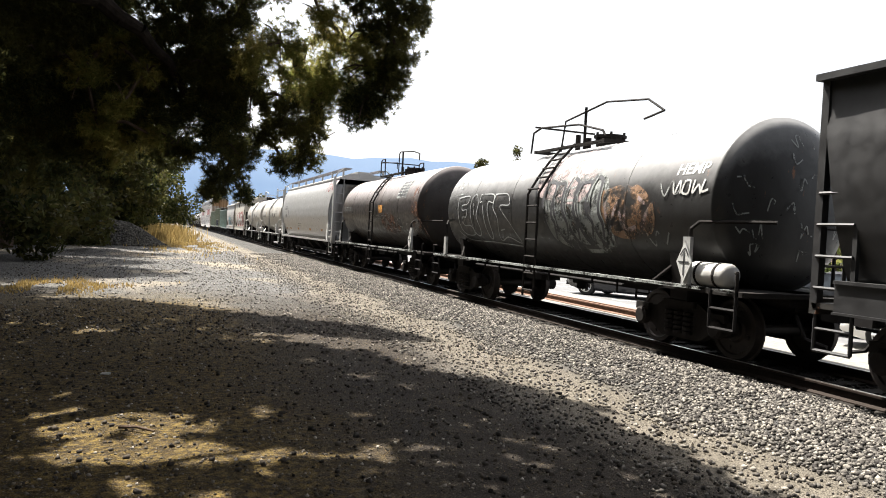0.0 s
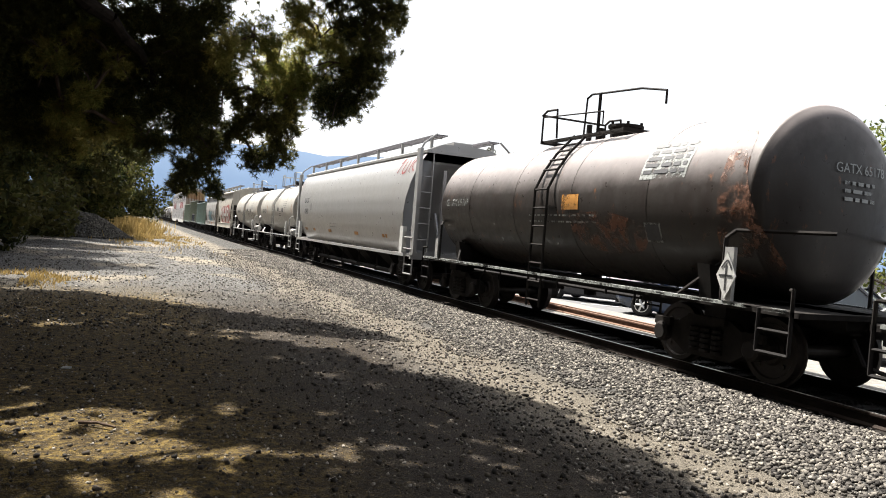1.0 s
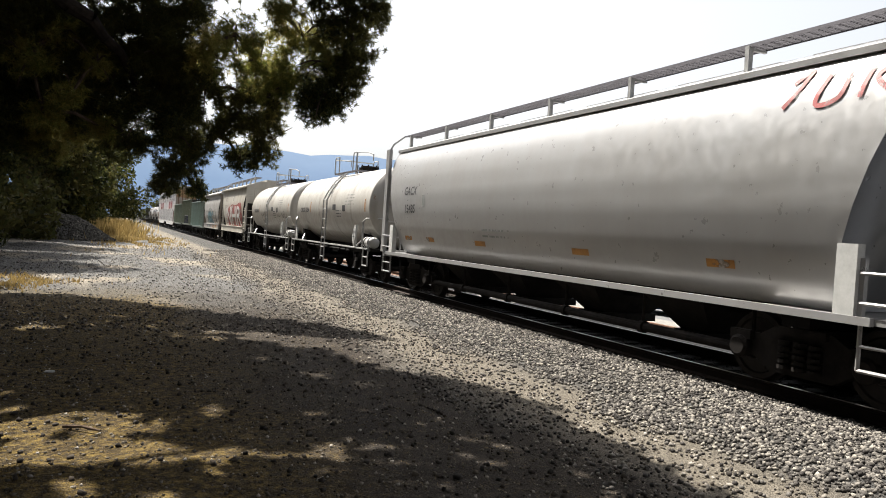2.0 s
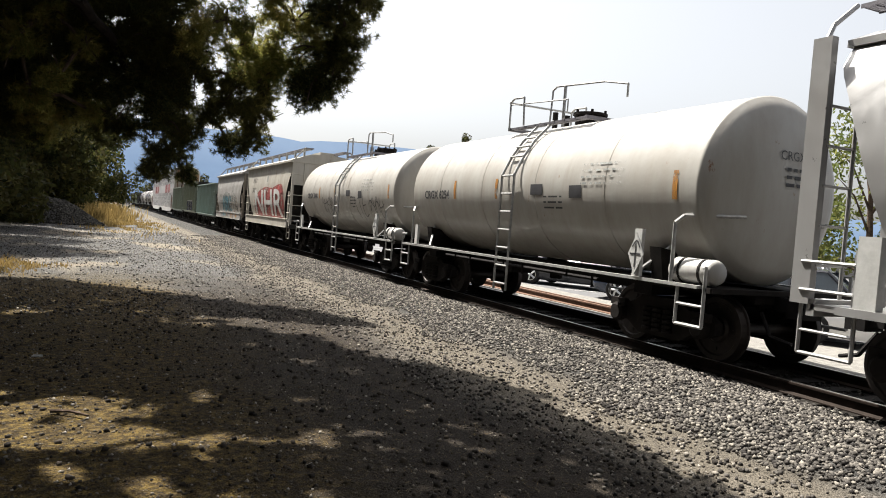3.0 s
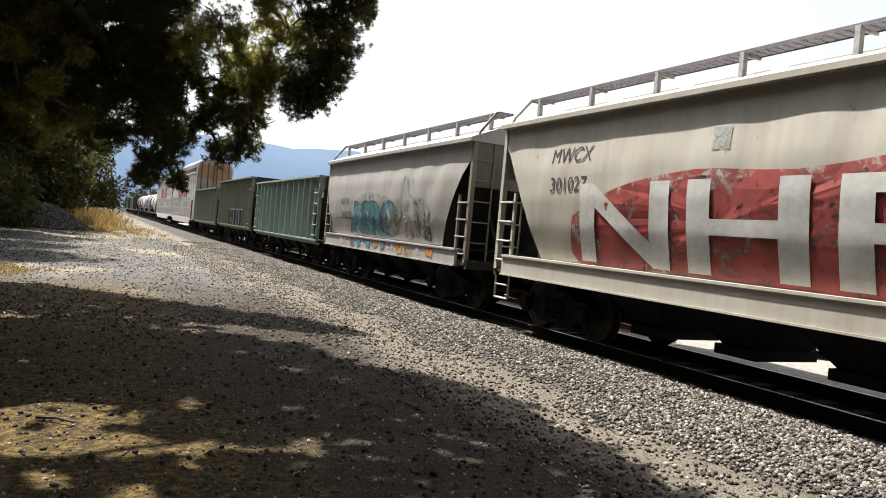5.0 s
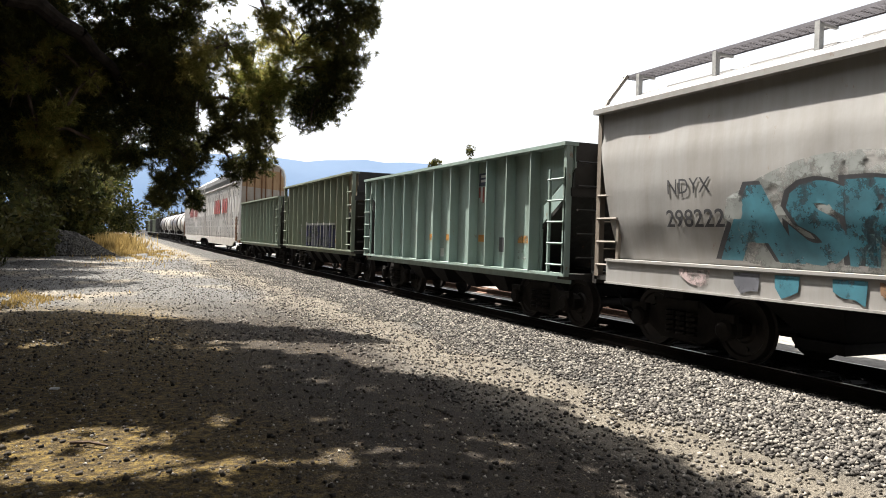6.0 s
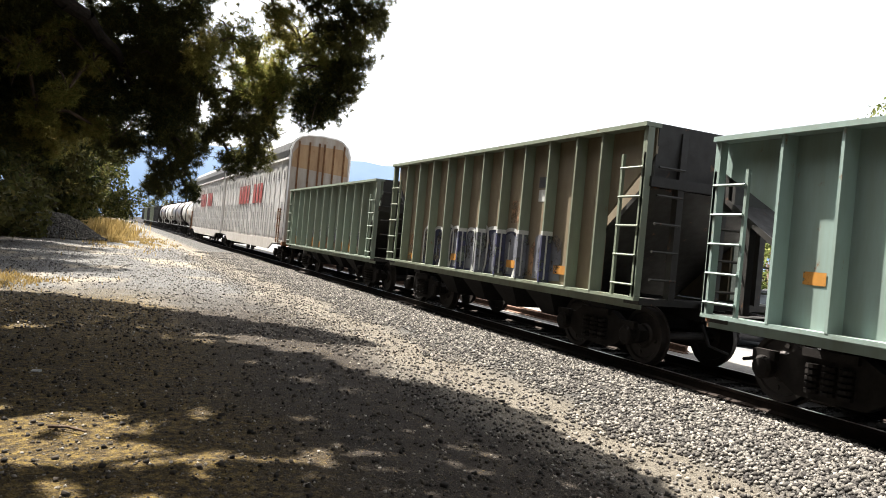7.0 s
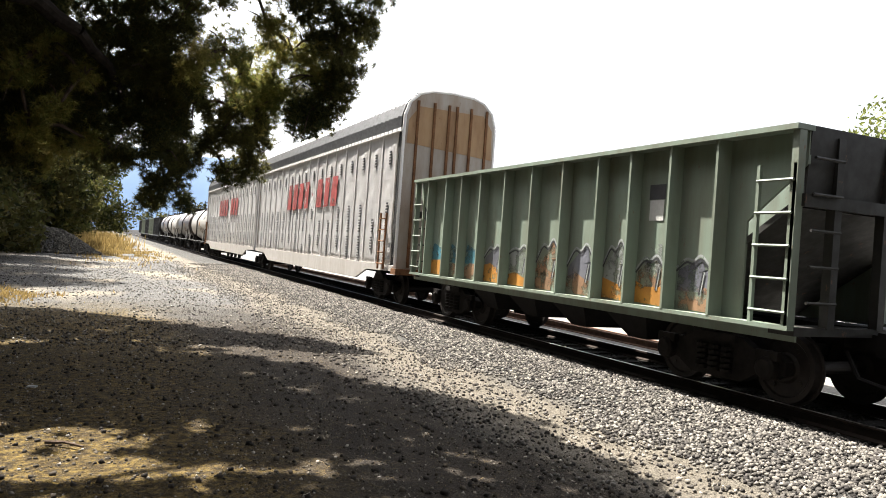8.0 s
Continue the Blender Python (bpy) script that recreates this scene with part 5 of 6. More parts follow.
lettering(car, "ASRC", 1.16, side, 0.70, 1.50, "teal_ink", bold=0.075, stretch=1.3, name="graffiti", lift=0.015)
lettering(car, "ASRC", 1.16, side, 0.75, 1.53, "dark_ink", bold=0.095, stretch=1.3, name="graffiti", lift=0.012)
pieces = [[(-1.3, 0.3), (-1.6, 0.2), (-1.35, 0.0), (-1.3, -0.3), (-1.65, -0.35)], [(-1.1, -0.4), (-1.0, 0.35), (-0.7, 0.2), (-1.0, 0.0)], [(-0.1, 0.35), (-0.5, 0.3), (-0.4, -0.35), (0.0, -0.35)], [(-0.45, 0.0), (-0.1, 0.0)], [(0.3, 0.35), (0.35, -0.4)], [(0.65, -0.4), (0.7, 0.3), (1.0, 0.2), (0.75, 0.0), (1.1, -0.45)]]
strokes(car, pieces, 0.2, side, -2.2, 1.95, "pale_ink")
strokes(car, [[(p[0] + 0.03, p[1] - 0.03) for p in q] for q in pieces], 0.26, side, -2.2, 1.95, "tan_ink", lift=0.012)
strokes(car, [[(-0.6, -0.3), (-0.3, 0.35), (0.0, -0.1)], [(0.2, 0.3), (0.3, -0.3), (0.7, -0.2)], [(-0.5, 0.0), (0.8, -0.4)]], 0.05, side, -2.0, 2.75, "pale_ink")
patch(car, 0.42, 0.34, side, -3.15, 1.62, "dark_ink", "stencil_panel")
drip = random.Random(23)
for u, ink in ((3.0, "pink_ink"), (2.1, "slate_ink"), (1.5, "teal_ink"), (0.7, "teal_ink"), (0.1, "tan_ink"), (-0.5, "slate_ink"), (-1.1, "pink_ink"), (-1.7, "orange_ink"), (-2.3, "tan_ink"), (-3.0, "pink_ink"), (-3.6, "orange_ink")):
    w = drip.uniform(0.14, 0.3)
    blob(car, [(-w, 0.14), (-w * 0.95, drip.uniform(-0.06, 0.06)), (-w * 0.4, drip.uniform(-0.14, -0.03)), (w * 0.3, drip.uniform(-0.10, 0.0)), (w * 0.9, drip.uniform(-0.14, 0.0)), (w, 0.14)], flat_side(1.575), u, 1.14, ink, lift=0.006, smooth=False)

flat = flat_side(1.42)
RIBS = [4.54, 3.75, 2.97, 2.18, 1.18, 0.18, -0.82, -1.82, -2.61, -3.47, -4.4]
car, hl = open_hopper(104.2, "pale green open hopper car with a striped shield emblem", "green_pale", 3.35, 1.02, 11.2, 6.0, RIBS, rng)
bays = [(a + b) / 2 for a, b in zip(RIBS, RIBS[1:])]
for k in (0, 2, 4, 5, 7, 9):
    patch(car, 0.3 if k < 7 else 0.62, 0.15, flat, bays[k] - 0.05, 1.62, "orange_ink", "reflector", label="orange reflective strip")
em_y = -2.2
blob(car, [(-0.27, 0.30), (0.27, 0.30), (0.27, 0.02), (-0.27, 0.02)], flat, em_y, 2.74, "blue_ink", "emblem", smooth=False)
for k in range(6):
    blob(car, [(-0.27 + 0.09 * k, 0.0), (-0.19 + 0.09 * k, 0.0), (-0.19 + 0.09 * k, -0.36 + 0.02 * abs(k - 2.5) ** 2), (-0.27 + 0.09 * k, -0.36 + 0.02 * abs(k - 2.5) ** 2)], flat, em_y, 2.74, "red_ink" if k % 2 == 0 else "white_ink", "emblem_stripe", smooth=False)
for z in (2.97, 2.87):
    patch(car, 0.36, 0.055, flat, em_y, z, "white_ink", "emblem_bar", 0.016)
patch(car, 0.42, 0.3, flat, -3.12, 1.5, "dark_ink", "stencil_panel")
patch(car, 0.2, 0.2, flat, bays[5] + 0.3, 1.25, "white_ink", "stencil_panel")
bars(car, 2, 0.5, 0.05, 0.12, flat, bays[9], 1.35, "pale_ink", rng)

RIBS = [4.22, 3.36, 2.51, 1.65, 0.79, -0.12, -0.98, -1.82, -2.66, -3.5, -4.2]
car, hl = open_hopper(116.45, "dark olive open hopper car with white-outlined graffiti", "green_dark", 3.72, 1.08, 10.6, 5.95, RIBS, rng, "weathered")
bays = [(a + b) / 2 for a, b in zip(RIBS, RIBS[1:])]
blob(car, [(1.5, -0.5), (1.5, 0.4), (1.2, 0.46), (-1.4, 0.44), (-2.9, 0.42), (-3.1, 0.3), (-3.1, -0.5)], flat, 0.0, 1.6, "blue_ink", smooth=False)
for k, (ya, yb, top) in enumerate(((1.54, 0.98, 2.04), (0.95, 0.15, 2.06), (0.30, -0.29, 2.10), (-0.27, -0.73, 2.02), (-0.75, -1.55, 2.05), (-1.40, -2.0, 2.08), (-1.98, -2.5, 2.02), (-2.45, -3.1, 2.04))):
    m, w = (ya + yb) / 2, (ya - yb) / 2
    strokes(car, [[(m - w, 1.12), (m - w, top - 0.2), (m - w * 0.7, top - 0.04), (m, top), (m + w * 0.75, top - 0.05), (m + w, top - 0.3), (m + w * 0.9, 1.3), (m + w * 0.6, 1.1)]], 0.07, flat, 0.0, 0.0, "white_ink", lift=0.024)
    if k % 2 == 0:
        strokes(car, [[(m - 0.05, 1.2), (m - 0.05, top - 0.25)]], 0.045, flat, 0.0, 0.0, "chalk_ink")
    blob(car, [(-w * 0.35, -0.42), (-w * 0.3, 0.36), (w * 0.3, 0.42), (w * 0.85, 0.3), (w * 0.9, -0.4)], flat, m, 1.56, "slate_ink", lift=0.014, smooth=False)
for u, z in ((3.88, 1.25), (1.24, 1.36), (-1.38, 1.36), (-3.08, 1.36)):
    patch(car, 0.42, 0.15, flat, u, z, "orange_ink", "reflector", 0.030, "orange reflective strip")
for k, y in enumerate((0.79, -0.12, -0.98, -1.82, -2.66)):
    for z0, z1, out, ink in ((1.11, 1.95, 0.006, "slate_ink" if k % 2 else "blue_ink"), (1.95, 2.03, 0.008, "white_ink")):
        bm = bmesh.new()
        ring = [(-1.615 - out, y - 0.02 - out), (-1.425, y - 0.055 - out), (-1.425, y + 0.055 + out), (-1.615 - out, y + 0.02 + out)]
        hexa(bm, [(a, b, z0) for a, b in ring] + [(a, b, z1) for a, b in ring])
        bmesh.ops.recalc_face_normals(bm, faces=bm.faces[:])
        part("graffiti", bm, ink, car)
    bm = box(bmesh.new(), -1.55, -1.52, y - 0.056, y - 0.046, 1.15, 1.95)
    part("graffiti", bm, "white_ink", car)
patch(car, 0.34, 0.44, flat, -1.34, 2.40, "tan_ink", "stencil_panel", label="faded tan painted panel")
patch(car, 0.26, 0.2, flat, bays[7], 2.95, "dark_ink", "emblem")
patch(car, 0.22, 0.22, flat, bays[7], 2.7, "white_ink", "emblem")
for k in (0, 1, 7):
    blob(car, [(-0.25, -0.3), (-0.2, 0.3), (0.2, 0.2), (0.25, -0.3)], flat, bays[k], 1.5, "tan_ink")

RIBS = [4.8, 3.8, 3.0, 2.1, 1.08, 0.08, -0.92, -1.92, -2.72, -3.57, -4.43]
car, hl = open_hopper(128.7, "green open hopper car with orange graffiti along its base", "green_mid", 3.39, 1.03, 11.3, 6.0, RIBS, rng)
bays = [(a + b) / 2 for a, b in zip(RIBS, RIBS[1:])]
for k in range(10):
    u, w = bays[k], (RIBS[k] - RIBS[k + 1]) / 2 - 0.07
    top = rng.uniform(-0.02, 0.16)
    blob(car, [(-w, -0.2), (-w, top), (-w * 0.4, top + rng.uniform(-0.1, 0.1)), (w * 0.3, top + rng.uniform(-0.12, 0.1)), (w, top - 0.05), (w, -0.22)], flat, u, 1.28, ("orange_ink", "tan_ink", "tan_ink", "orange_ink")[k % 4], smooth=False)
    if k > 2:
        a, h = rng.uniform(-0.1, 0.1), rng.uniform(0.12, 0.36)
        blob(car, [(-w * 0.95, -0.3), (-w * 0.9, a), (-w * 0.2, h * 0.6), (w * 0.3, h), (w * 0.5, -0.02), (w * 0.9, 0.05), (w * 0.8, -0.3)], flat, u, 1.62, ("slate_ink", "pale_ink", "tan_ink")[k % 3], lift=0.006, smooth=False)
        for ink, off in (("dark_ink", 0.0), ("chalk_ink", 0.05)):
            strokes(car, [[(-w, a + off), (-w * 0.5, h * 0.7 + off), (-w * 0.1, h * 0.6 + off), (w * 0.3, h + off), (w * 0.95, a - 0.05 + off)], [(w * (0.4 + off), 0.0), (w * (0.25 + off), -0.32)]], 0.03, flat, u, 1.6, ink, lift=0.016)
    if k < 3:
        blob(car, [(-w, -0.2), (-w * 0.8, 0.2), (w * 0.1, 0.12), (w * 0.7, 0.22), (w, -0.2)], flat, u, 1.6, "teal_ink", lift=0.007)
em_y = bays[8]
patch(car, 0.34, 0.22, flat, em_y, 2.72, "dark_ink", "emblem")
patch(car, 0.30, 0.30, flat, em_y, 2.45, "white_ink", "emblem")
patch(car, 0.34, 0.42, flat, em_y, 1.75, "pale_ink", "stencil_panel")

autorack(156.1, "white two-unit autorack car with rusty end doors")

# the cars that follow in the distance
far_y = 182.2
for k in range(4):
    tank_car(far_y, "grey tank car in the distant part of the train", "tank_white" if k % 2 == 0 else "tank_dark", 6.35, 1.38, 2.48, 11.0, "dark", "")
    far_y += 12.7
for k in range(5):
    open_hopper(far_y, "dark open hopper car in the distant part of the train", "green_dark" if k % 2 else "hopper_dark", 3.6, 1.05, 10.8, 5.95, [4.3 - 0.95 * j for j in range(10)], rng)
    far_y += 12.0


# ---- ground, track, yard ----
def from_arrays(name, verts, faces, mat, parent=None, smooth=False):
    me = bpy.data.meshes.new(name)
    n, k = faces.shape
    me.vertices.add(len(verts))
    me.vertices.foreach_set("co", verts.astype(np.float32).ravel())
    me.loops.add(n * k)
    me.loops.foreach_set("vertex_index", faces.astype(np.int32).ravel())
    me.polygons.add(n)
    me.polygons.foreach_set("loop_start", np.arange(0, n * k, k, dtype=np.int32))
    me.update(calc_edges=True)
    me.validate()
    me.materials.append(M[mat])
    if smooth:
        me.shade_smooth()
    ob = new(name, me)
    ob.parent = parent
    return ob


def ground_z(x, y):
    z = -0.16 + 0.025 * noise.noise((x * 0.5, y * 0.5, 0)) + 0.012 * noise.noise((x * 2.1, y * 2.1, 3))
    z += 0.05 * max(0.0, min(1.0, (x - 4.6) / 2.0)) * max(0.0, min(1.0, (7.9 - x) / 0.8))
    if x > 7.6:
        z = -0.19
    return z


def ground():
    xs = [-2500, -900, -300, -100, -40, -20] + [-12 + 0.2 * k for k in range(100)] + [8.2, 9.4, 10.6, 12, 40, 100, 300, 900, 2500]
    ys = [-2500, -600, -150, -40, -10] + [-3 + 0.2 * k for k in range(190)] + [36 + 1.5 * k for k in range(40)] + [100, 150, 250, 500, 1000, 2500]
    verts = np.array([(x, y, ground_z(x, y)) for y in ys for x in xs])
    nx = len(xs)
    i, j = np.meshgrid(np.arange(nx - 1), np.arange(len(ys) - 1))
    a = (j * nx + i).ravel()
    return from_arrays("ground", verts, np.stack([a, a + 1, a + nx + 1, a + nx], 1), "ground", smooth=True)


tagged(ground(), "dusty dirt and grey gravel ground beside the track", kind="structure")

CUBE = np.array([(x, y, z) for x in (-1, 1) for y in (-1, 1) for z in (-1, 1)], float)
CUBE_FACES = np.array([(0, 1, 3, 2), (4, 6, 7, 5), (0, 4, 5, 1), (2, 3, 7, 6), (0, 2, 6, 4), (1, 5, 7, 3)])


def stones(name, label, places, sizes, mat, seed, parent=None):
    """Many loose angular stones, joined: each a bent and turned block."""
    g = np.random.default_rng(seed)
    n = len(places)
    shape = CUBE[None] * g.uniform(0.55, 1.0, (n, 8, 1)) * g.uniform(0.6, 1.0, (n, 1, 3))
    q = g.normal(size=(n, 4))
    q /= np.linalg.norm(q, axis=1, keepdims=True)
    w, x, y, z = q.T
    rot = np.stack([1 - 2 * (y * y + z * z), 2 * (x * y - z * w), 2 * (x * z + y * w), 2 * (x * y + z * w), 1 - 2 * (x * x + z * z), 2 * (y * z - x * w), 2 * (x * z - y * w), 2 * (y * z + x * w), 1 - 2 * (x * x + y * y)], 1).reshape(n, 3, 3)
    v = np.einsum("nij,nkj->nki", rot, shape) * sizes[:, None, None] * 0.5 + places[:, None]
    f = CUBE_FACES[None] + (np.arange(n) * 8)[:, None, None]
    ob = from_arrays(name, v.reshape(-1, 3), f.reshape(-1, 4), mat, parent)
    return tagged(ob, label, kind="stuff")


def scatter(n, x0, x1, y0, y1, seed, power=1.0, up=0.008):
    g = np.random.default_rng(seed)
    x, y = g.uniform(x0, x1, n), y0 + (y1 - y0) * g.random(n) ** power
    return np.array([(a, b, ground_z(a, b) + up) for a, b in zip(x, y)]), g


p, g = scatter(60000, 4.7, 7.62, 1.8, 46, 1, 1.75, 0.010)
thin = p[:, 0] + 0.35 * np.sin(1.3 * p[:, 1]) + 0.2 * np.sin(3.1 * p[:, 1] + 1) > 5.0 + 0.8 * g.random(len(p)) ** 2
p = p[thin]
stones("ballast_stones", "grey crushed-stone ballast piled along the track", p, g.uniform(0.022, 0.056, len(p)), "ballast", 1)
p, g = scatter(6500, 3.3, 5.4, 2.0, 40, 2, 1.5)
stones("gravel", "scattered grey gravel on the dirt", p, g.uniform(0.018, 0.05, len(p)), "ballast", 2)
p, g = scatter(7000, -4.5, 4.5, 12, 48, 3, 1.2)
stones("gravel", "scattered grey gravel on the dirt", p, g.uniform(0.02, 0.06, len(p)), "ballast", 3)
p, g = scatter(22000, -3.5, 4.9, 2.2, 16, 4, 1.3, 0.001)
stones("pebbles", "small brown pebbles and bark bits under the tree", p, 0.007 + 0.03 * g.random(len(p)) ** 2.2, "pebble", 4)
p, g = scatter(2600, -3.0, 4.9, 2.4, 15, 14, 1.2, 0.006)
stones("dirt_clods", "dark clods of dirt and cone scraps on the ground", p, 0.018 + 0.045 * g.random(len(p)) ** 1.8, "clod", 14)
p, g = scatter(9000, 7.6, 10.3, 0, 45, 5, 1.5, 0.012)
stones("ballast_stones", "dark ballast between the sleepers", p, g.uniform(0.03, 0.065, len(p)), "oily_shaded", 5)

# sleepers and rails
bm = bmesh.new()
box(bm, -1.3, 1.3, -0.115, 0.115, -0.38, -0.165)
bmesh.ops.bevel(bm, geom=bm.edges[:], offset=0.012, segments=1)
track = new("track")
tagged(track, "timber-sleepered railway track with worn steel rails", kind="structure")
first = part("sleeper", bm, "tie", track)
first.matrix_basis = pose(TRACK_X, -12, 0)
for k in range(1, 220):
    share("sleeper", first.data, track, pose(TRACK_X + 0.02 * math.sin(k * 2.3), -12 + 0.53 * k, 0, 0, 0, 0.8 * math.sin(k * 1.7)))
RAIL = [(-0.07, -0.165), (-0.07, -0.15), (-0.012, -0.125), (-0.012, -0.045), (-0.036, -0.03), (-0.036, -0.006), (-0.028, 0.0), (0.028, 0.0), (0.036, -0.006), (0.036, -0.03), (0.012, -0.045), (0.012, -0.125), (0.07, -0.15), (0.07, -0.165)]
for s in (-1, 1):
    x = TRACK_X + s * 0.755
    part("rail", prism(bmesh.new(), [(x + a, b) for a, b in RAIL], 1, -80, 420), "rail", track)
    part("rail_head", box(bmesh.new(), x - 0.022, x + 0.022, -80, 420, -0.004, 0.003), "rail_top", track, "polished steel running surface")

# stored rails on the verge, verge, parking lot
part_verge = part("gravel_verge", box(bmesh.new(), 10.32, 13.2, -40, 120, -0.3, -0.165), "verge")
tagged(part_verge, "bright sandy gravel verge behind the track", kind="structure")
for k, x in enumerate((10.95, 11.22)):
    r = part("spare_rail", prism(bmesh.new(), [(x + a, b) for a, b in RAIL], 1, 11.4 + 0.25 * k, 52), "rust_rail")
    tagged(r, "rusty length of rail lying on the gravel", "rail", "rails stored on the verge")
lot = part("parking_lot", box(bmesh.new(), 13.2, 60, -40, 120, -0.34, -0.175), "asphalt")
tagged(lot, "grey asphalt parking lot with white stall lines", kind="structure")
for k in range(14):
    bm = bmesh.new()
    y = 2.6 + 3.15 * k
    hexa(bm, [(13.6, y + 1.6, -0.176), (13.6, y + 1.72, -0.176), (17.6, y - 0.68, -0.176), (17.6, y - 0.8, -0.176), (13.6, y + 1.6, -0.170), (13.6, y + 1.72, -0.170), (17.6, y - 0.68, -0.170), (17.6, y - 0.8, -0.170)])
    bmesh.ops.recalc_face_normals(bm, faces=bm.faces[:])
    part("stall_line", bm, "line", lot)
part("stall_line", box(bmesh.new(), 22.0, 22.12, -20, 60, -0.176, -0.170), "line", lot)


def parked_car(x, y, turn, mat, label, tall=1.42):
    """A saloon or estate: shaped body, glazed cabin, wheels with rims, lamps."""
    car = thing("parked_car", label, "car", pose(x, y, -0.175, 0, 0, turn), "cars in the lot")
    L, W = 2.3, 0.88
    rows = [(-L, 0.45, 0.72, 0.72), (-L + 0.12, 0.30, 0.86, 0.80), (-1.5, 0.20, 0.93, W), (-0.4, 0.18, 0.95, W), (0.9, 0.18, 0.93, W), (1.7, 0.20, 0.84, W), (2.1, 0.28, 0.72, 0.80), (L, 0.42, 0.60, 0.66)]
    bm = bmesh.new()
    rings = [[bm.verts.new(p) for p in ((-w, yy, lo), (w, yy, lo), (w, yy, (lo + hi) / 2 + 0.08), (w * 0.93, yy, hi), (-w * 0.93, yy, hi), (-w, yy, (lo + hi) / 2 + 0.08))] for yy, lo, hi, w in rows]
    for a, b in zip(rings, rings[1:]):
        for k in range(6):
            bm.faces.new((a[k], a[(k + 1) % 6], b[(k + 1) % 6], b[k]))
    bm.faces.new(rings[0])
    bm.faces.new(rings[-1])
    bmesh.ops.recalc_face_normals(bm, faces=bm.faces[:])
    bmesh.ops.bevel(bm, geom=bm.edges[:], offset=0.03, segments=2, affect="EDGES")
    part("body", bm, mat, car, smooth=True)
    bm = bmesh.new()
    hexa(bm, [(-0.80, -1.75, 0.90), (0.80, -1.75, 0.90), (0.80, 1.05, 0.90), (-0.80, 1.05, 0.90), (-0.60, -1.15, tall - 0.03), (0.60, -1.15, tall - 0.03), (0.60, 0.28, tall - 0.03), (-0.60, 0.28, tall - 0.03)])
    part("window_glass", bm, "glass", car)
    bm = bmesh.new()
    hexa(bm, [(-0.63, -1.22, tall - 0.05), (0.63, -1.22, tall - 0.05), (0.63, 0.34, tall - 0.05), (-0.63, 0.34, tall - 0.05), (-0.56, -1.0, tall), (0.56, -1.0, tall), (0.56, 0.15, tall), (-0.56, 0.15, tall)])
    for s in (-1, 1):
        for ya, yb in ((-1.75, -1.18), (-0.42, -0.42), (1.05, 0.30)):
            rod(bm, (s * 0.81, ya, 0.9), (s * 0.62, yb, tall - 0.03), 0.035)
    part("roof", bm, mat, car)
    for yy in (-1.38, 1.42):
        for s in (-1, 1):
            bm = lathe_x(bmesh.new(), [(s * 0.68, 0.22), (s * 0.68, 0.30), (s * 0.72, 0.33), (s * 0.86, 0.33), (s * 0.90, 0.30), (s * 0.90, 0.22)], 24, yy, 0.33)
            tyre = part("tyre", bm, "tyre", car)
            bm = bmesh.new()
            for k in range(5):
                a = k * 2 * math.pi / 5
                rod(bm, (s * 0.895, yy, 0.33), (s * 0.895, yy + 0.21 * math.cos(a), 0.33 + 0.21 * math.sin(a)), 0.034)
            lathe_x(bm, [(s * 0.87, 0.215), (s * 0.905, 0.215), (s * 0.905, 0.19), (s * 0.87, 0.19)], 20, yy, 0.33)
            part("rim", bm, "alloy", tyre)
    for s in (-1, 1):
        part("headlamp", box(bmesh.new(), *sorted((s * 0.42, s * 0.72)), 2.12, 2.26, 0.55, 0.68), "alloy", car)
        part("tail_lamp", box(bmesh.new(), *sorted((s * 0.46, s * 0.74)), -2.31, -2.22, 0.66, 0.80), "lamp_red", car)
        part("wing_mirror", box(bmesh.new(), *sorted((s * 0.84, s * 1.0)), 0.66, 0.78, 0.92, 1.04), mat, car)
    part("bumper", box(bmesh.new(), -0.62, 0.62, 2.2, 2.33, 0.30, 0.44), "tyre", car)


for x, y, turn, mat, label, tall in ((14.4, 9.2, 30, "car_white", "white saloon car parked in an angled stall", 1.42), (14.9, 12.6, 30, "car_dark", "black saloon car parked in an angled stall", 1.45),
                                     (14.9, 16.0, 30, "car_blue", "dark blue saloon car parked in an angled stall", 1.45), (14.8, 4.8, 30, "car_dark", "black estate car parked in an angled stall", 1.62),
                                     (15.0, 20.8, 30, "car_dark", "black saloon car parked in an angled stall", 1.45), (26.5, 15.5, 120, "car_silver", "silver car parked across the lot", 1.5),
                                     (26.5, 21.0, 120, "car_white", "white car parked across the lot", 1.5), (26.0, 27.5, 120, "car_blue", "blue car parked across the lot", 1.5)):
    parked_car(x, y, turn, mat, label, tall)


# ---- plants ----
def tufts(centres, sizes, blades, width, seed, droop=0.2):
    """Brushes of needles: thin three-cornered blades round each centre."""
    g = np.random.default_rng(seed)
    n = len(centres)
    d = g.normal(size=(n, blades, 3))
    d[..., 2] -= droop
    d /= np.linalg.norm(d, axis=2, keepdims=True)
    side = np.cross(d, g.normal(size=(n, blades, 3)))
    side /= np.linalg.norm(side, axis=2, keepdims=True) + 1e-9
    L = sizes[:, None, None] * g.uniform(0.6, 1.0, (n, blades, 1))
    c = centres[:, None, :] + d * L * 0.08
    w = side * width[:, None, None]
    v = np.stack([c - w, c + w, c + d * L], 2).reshape(-1, 3)
    return v, np.arange(len(v)).reshape(-1, 3)


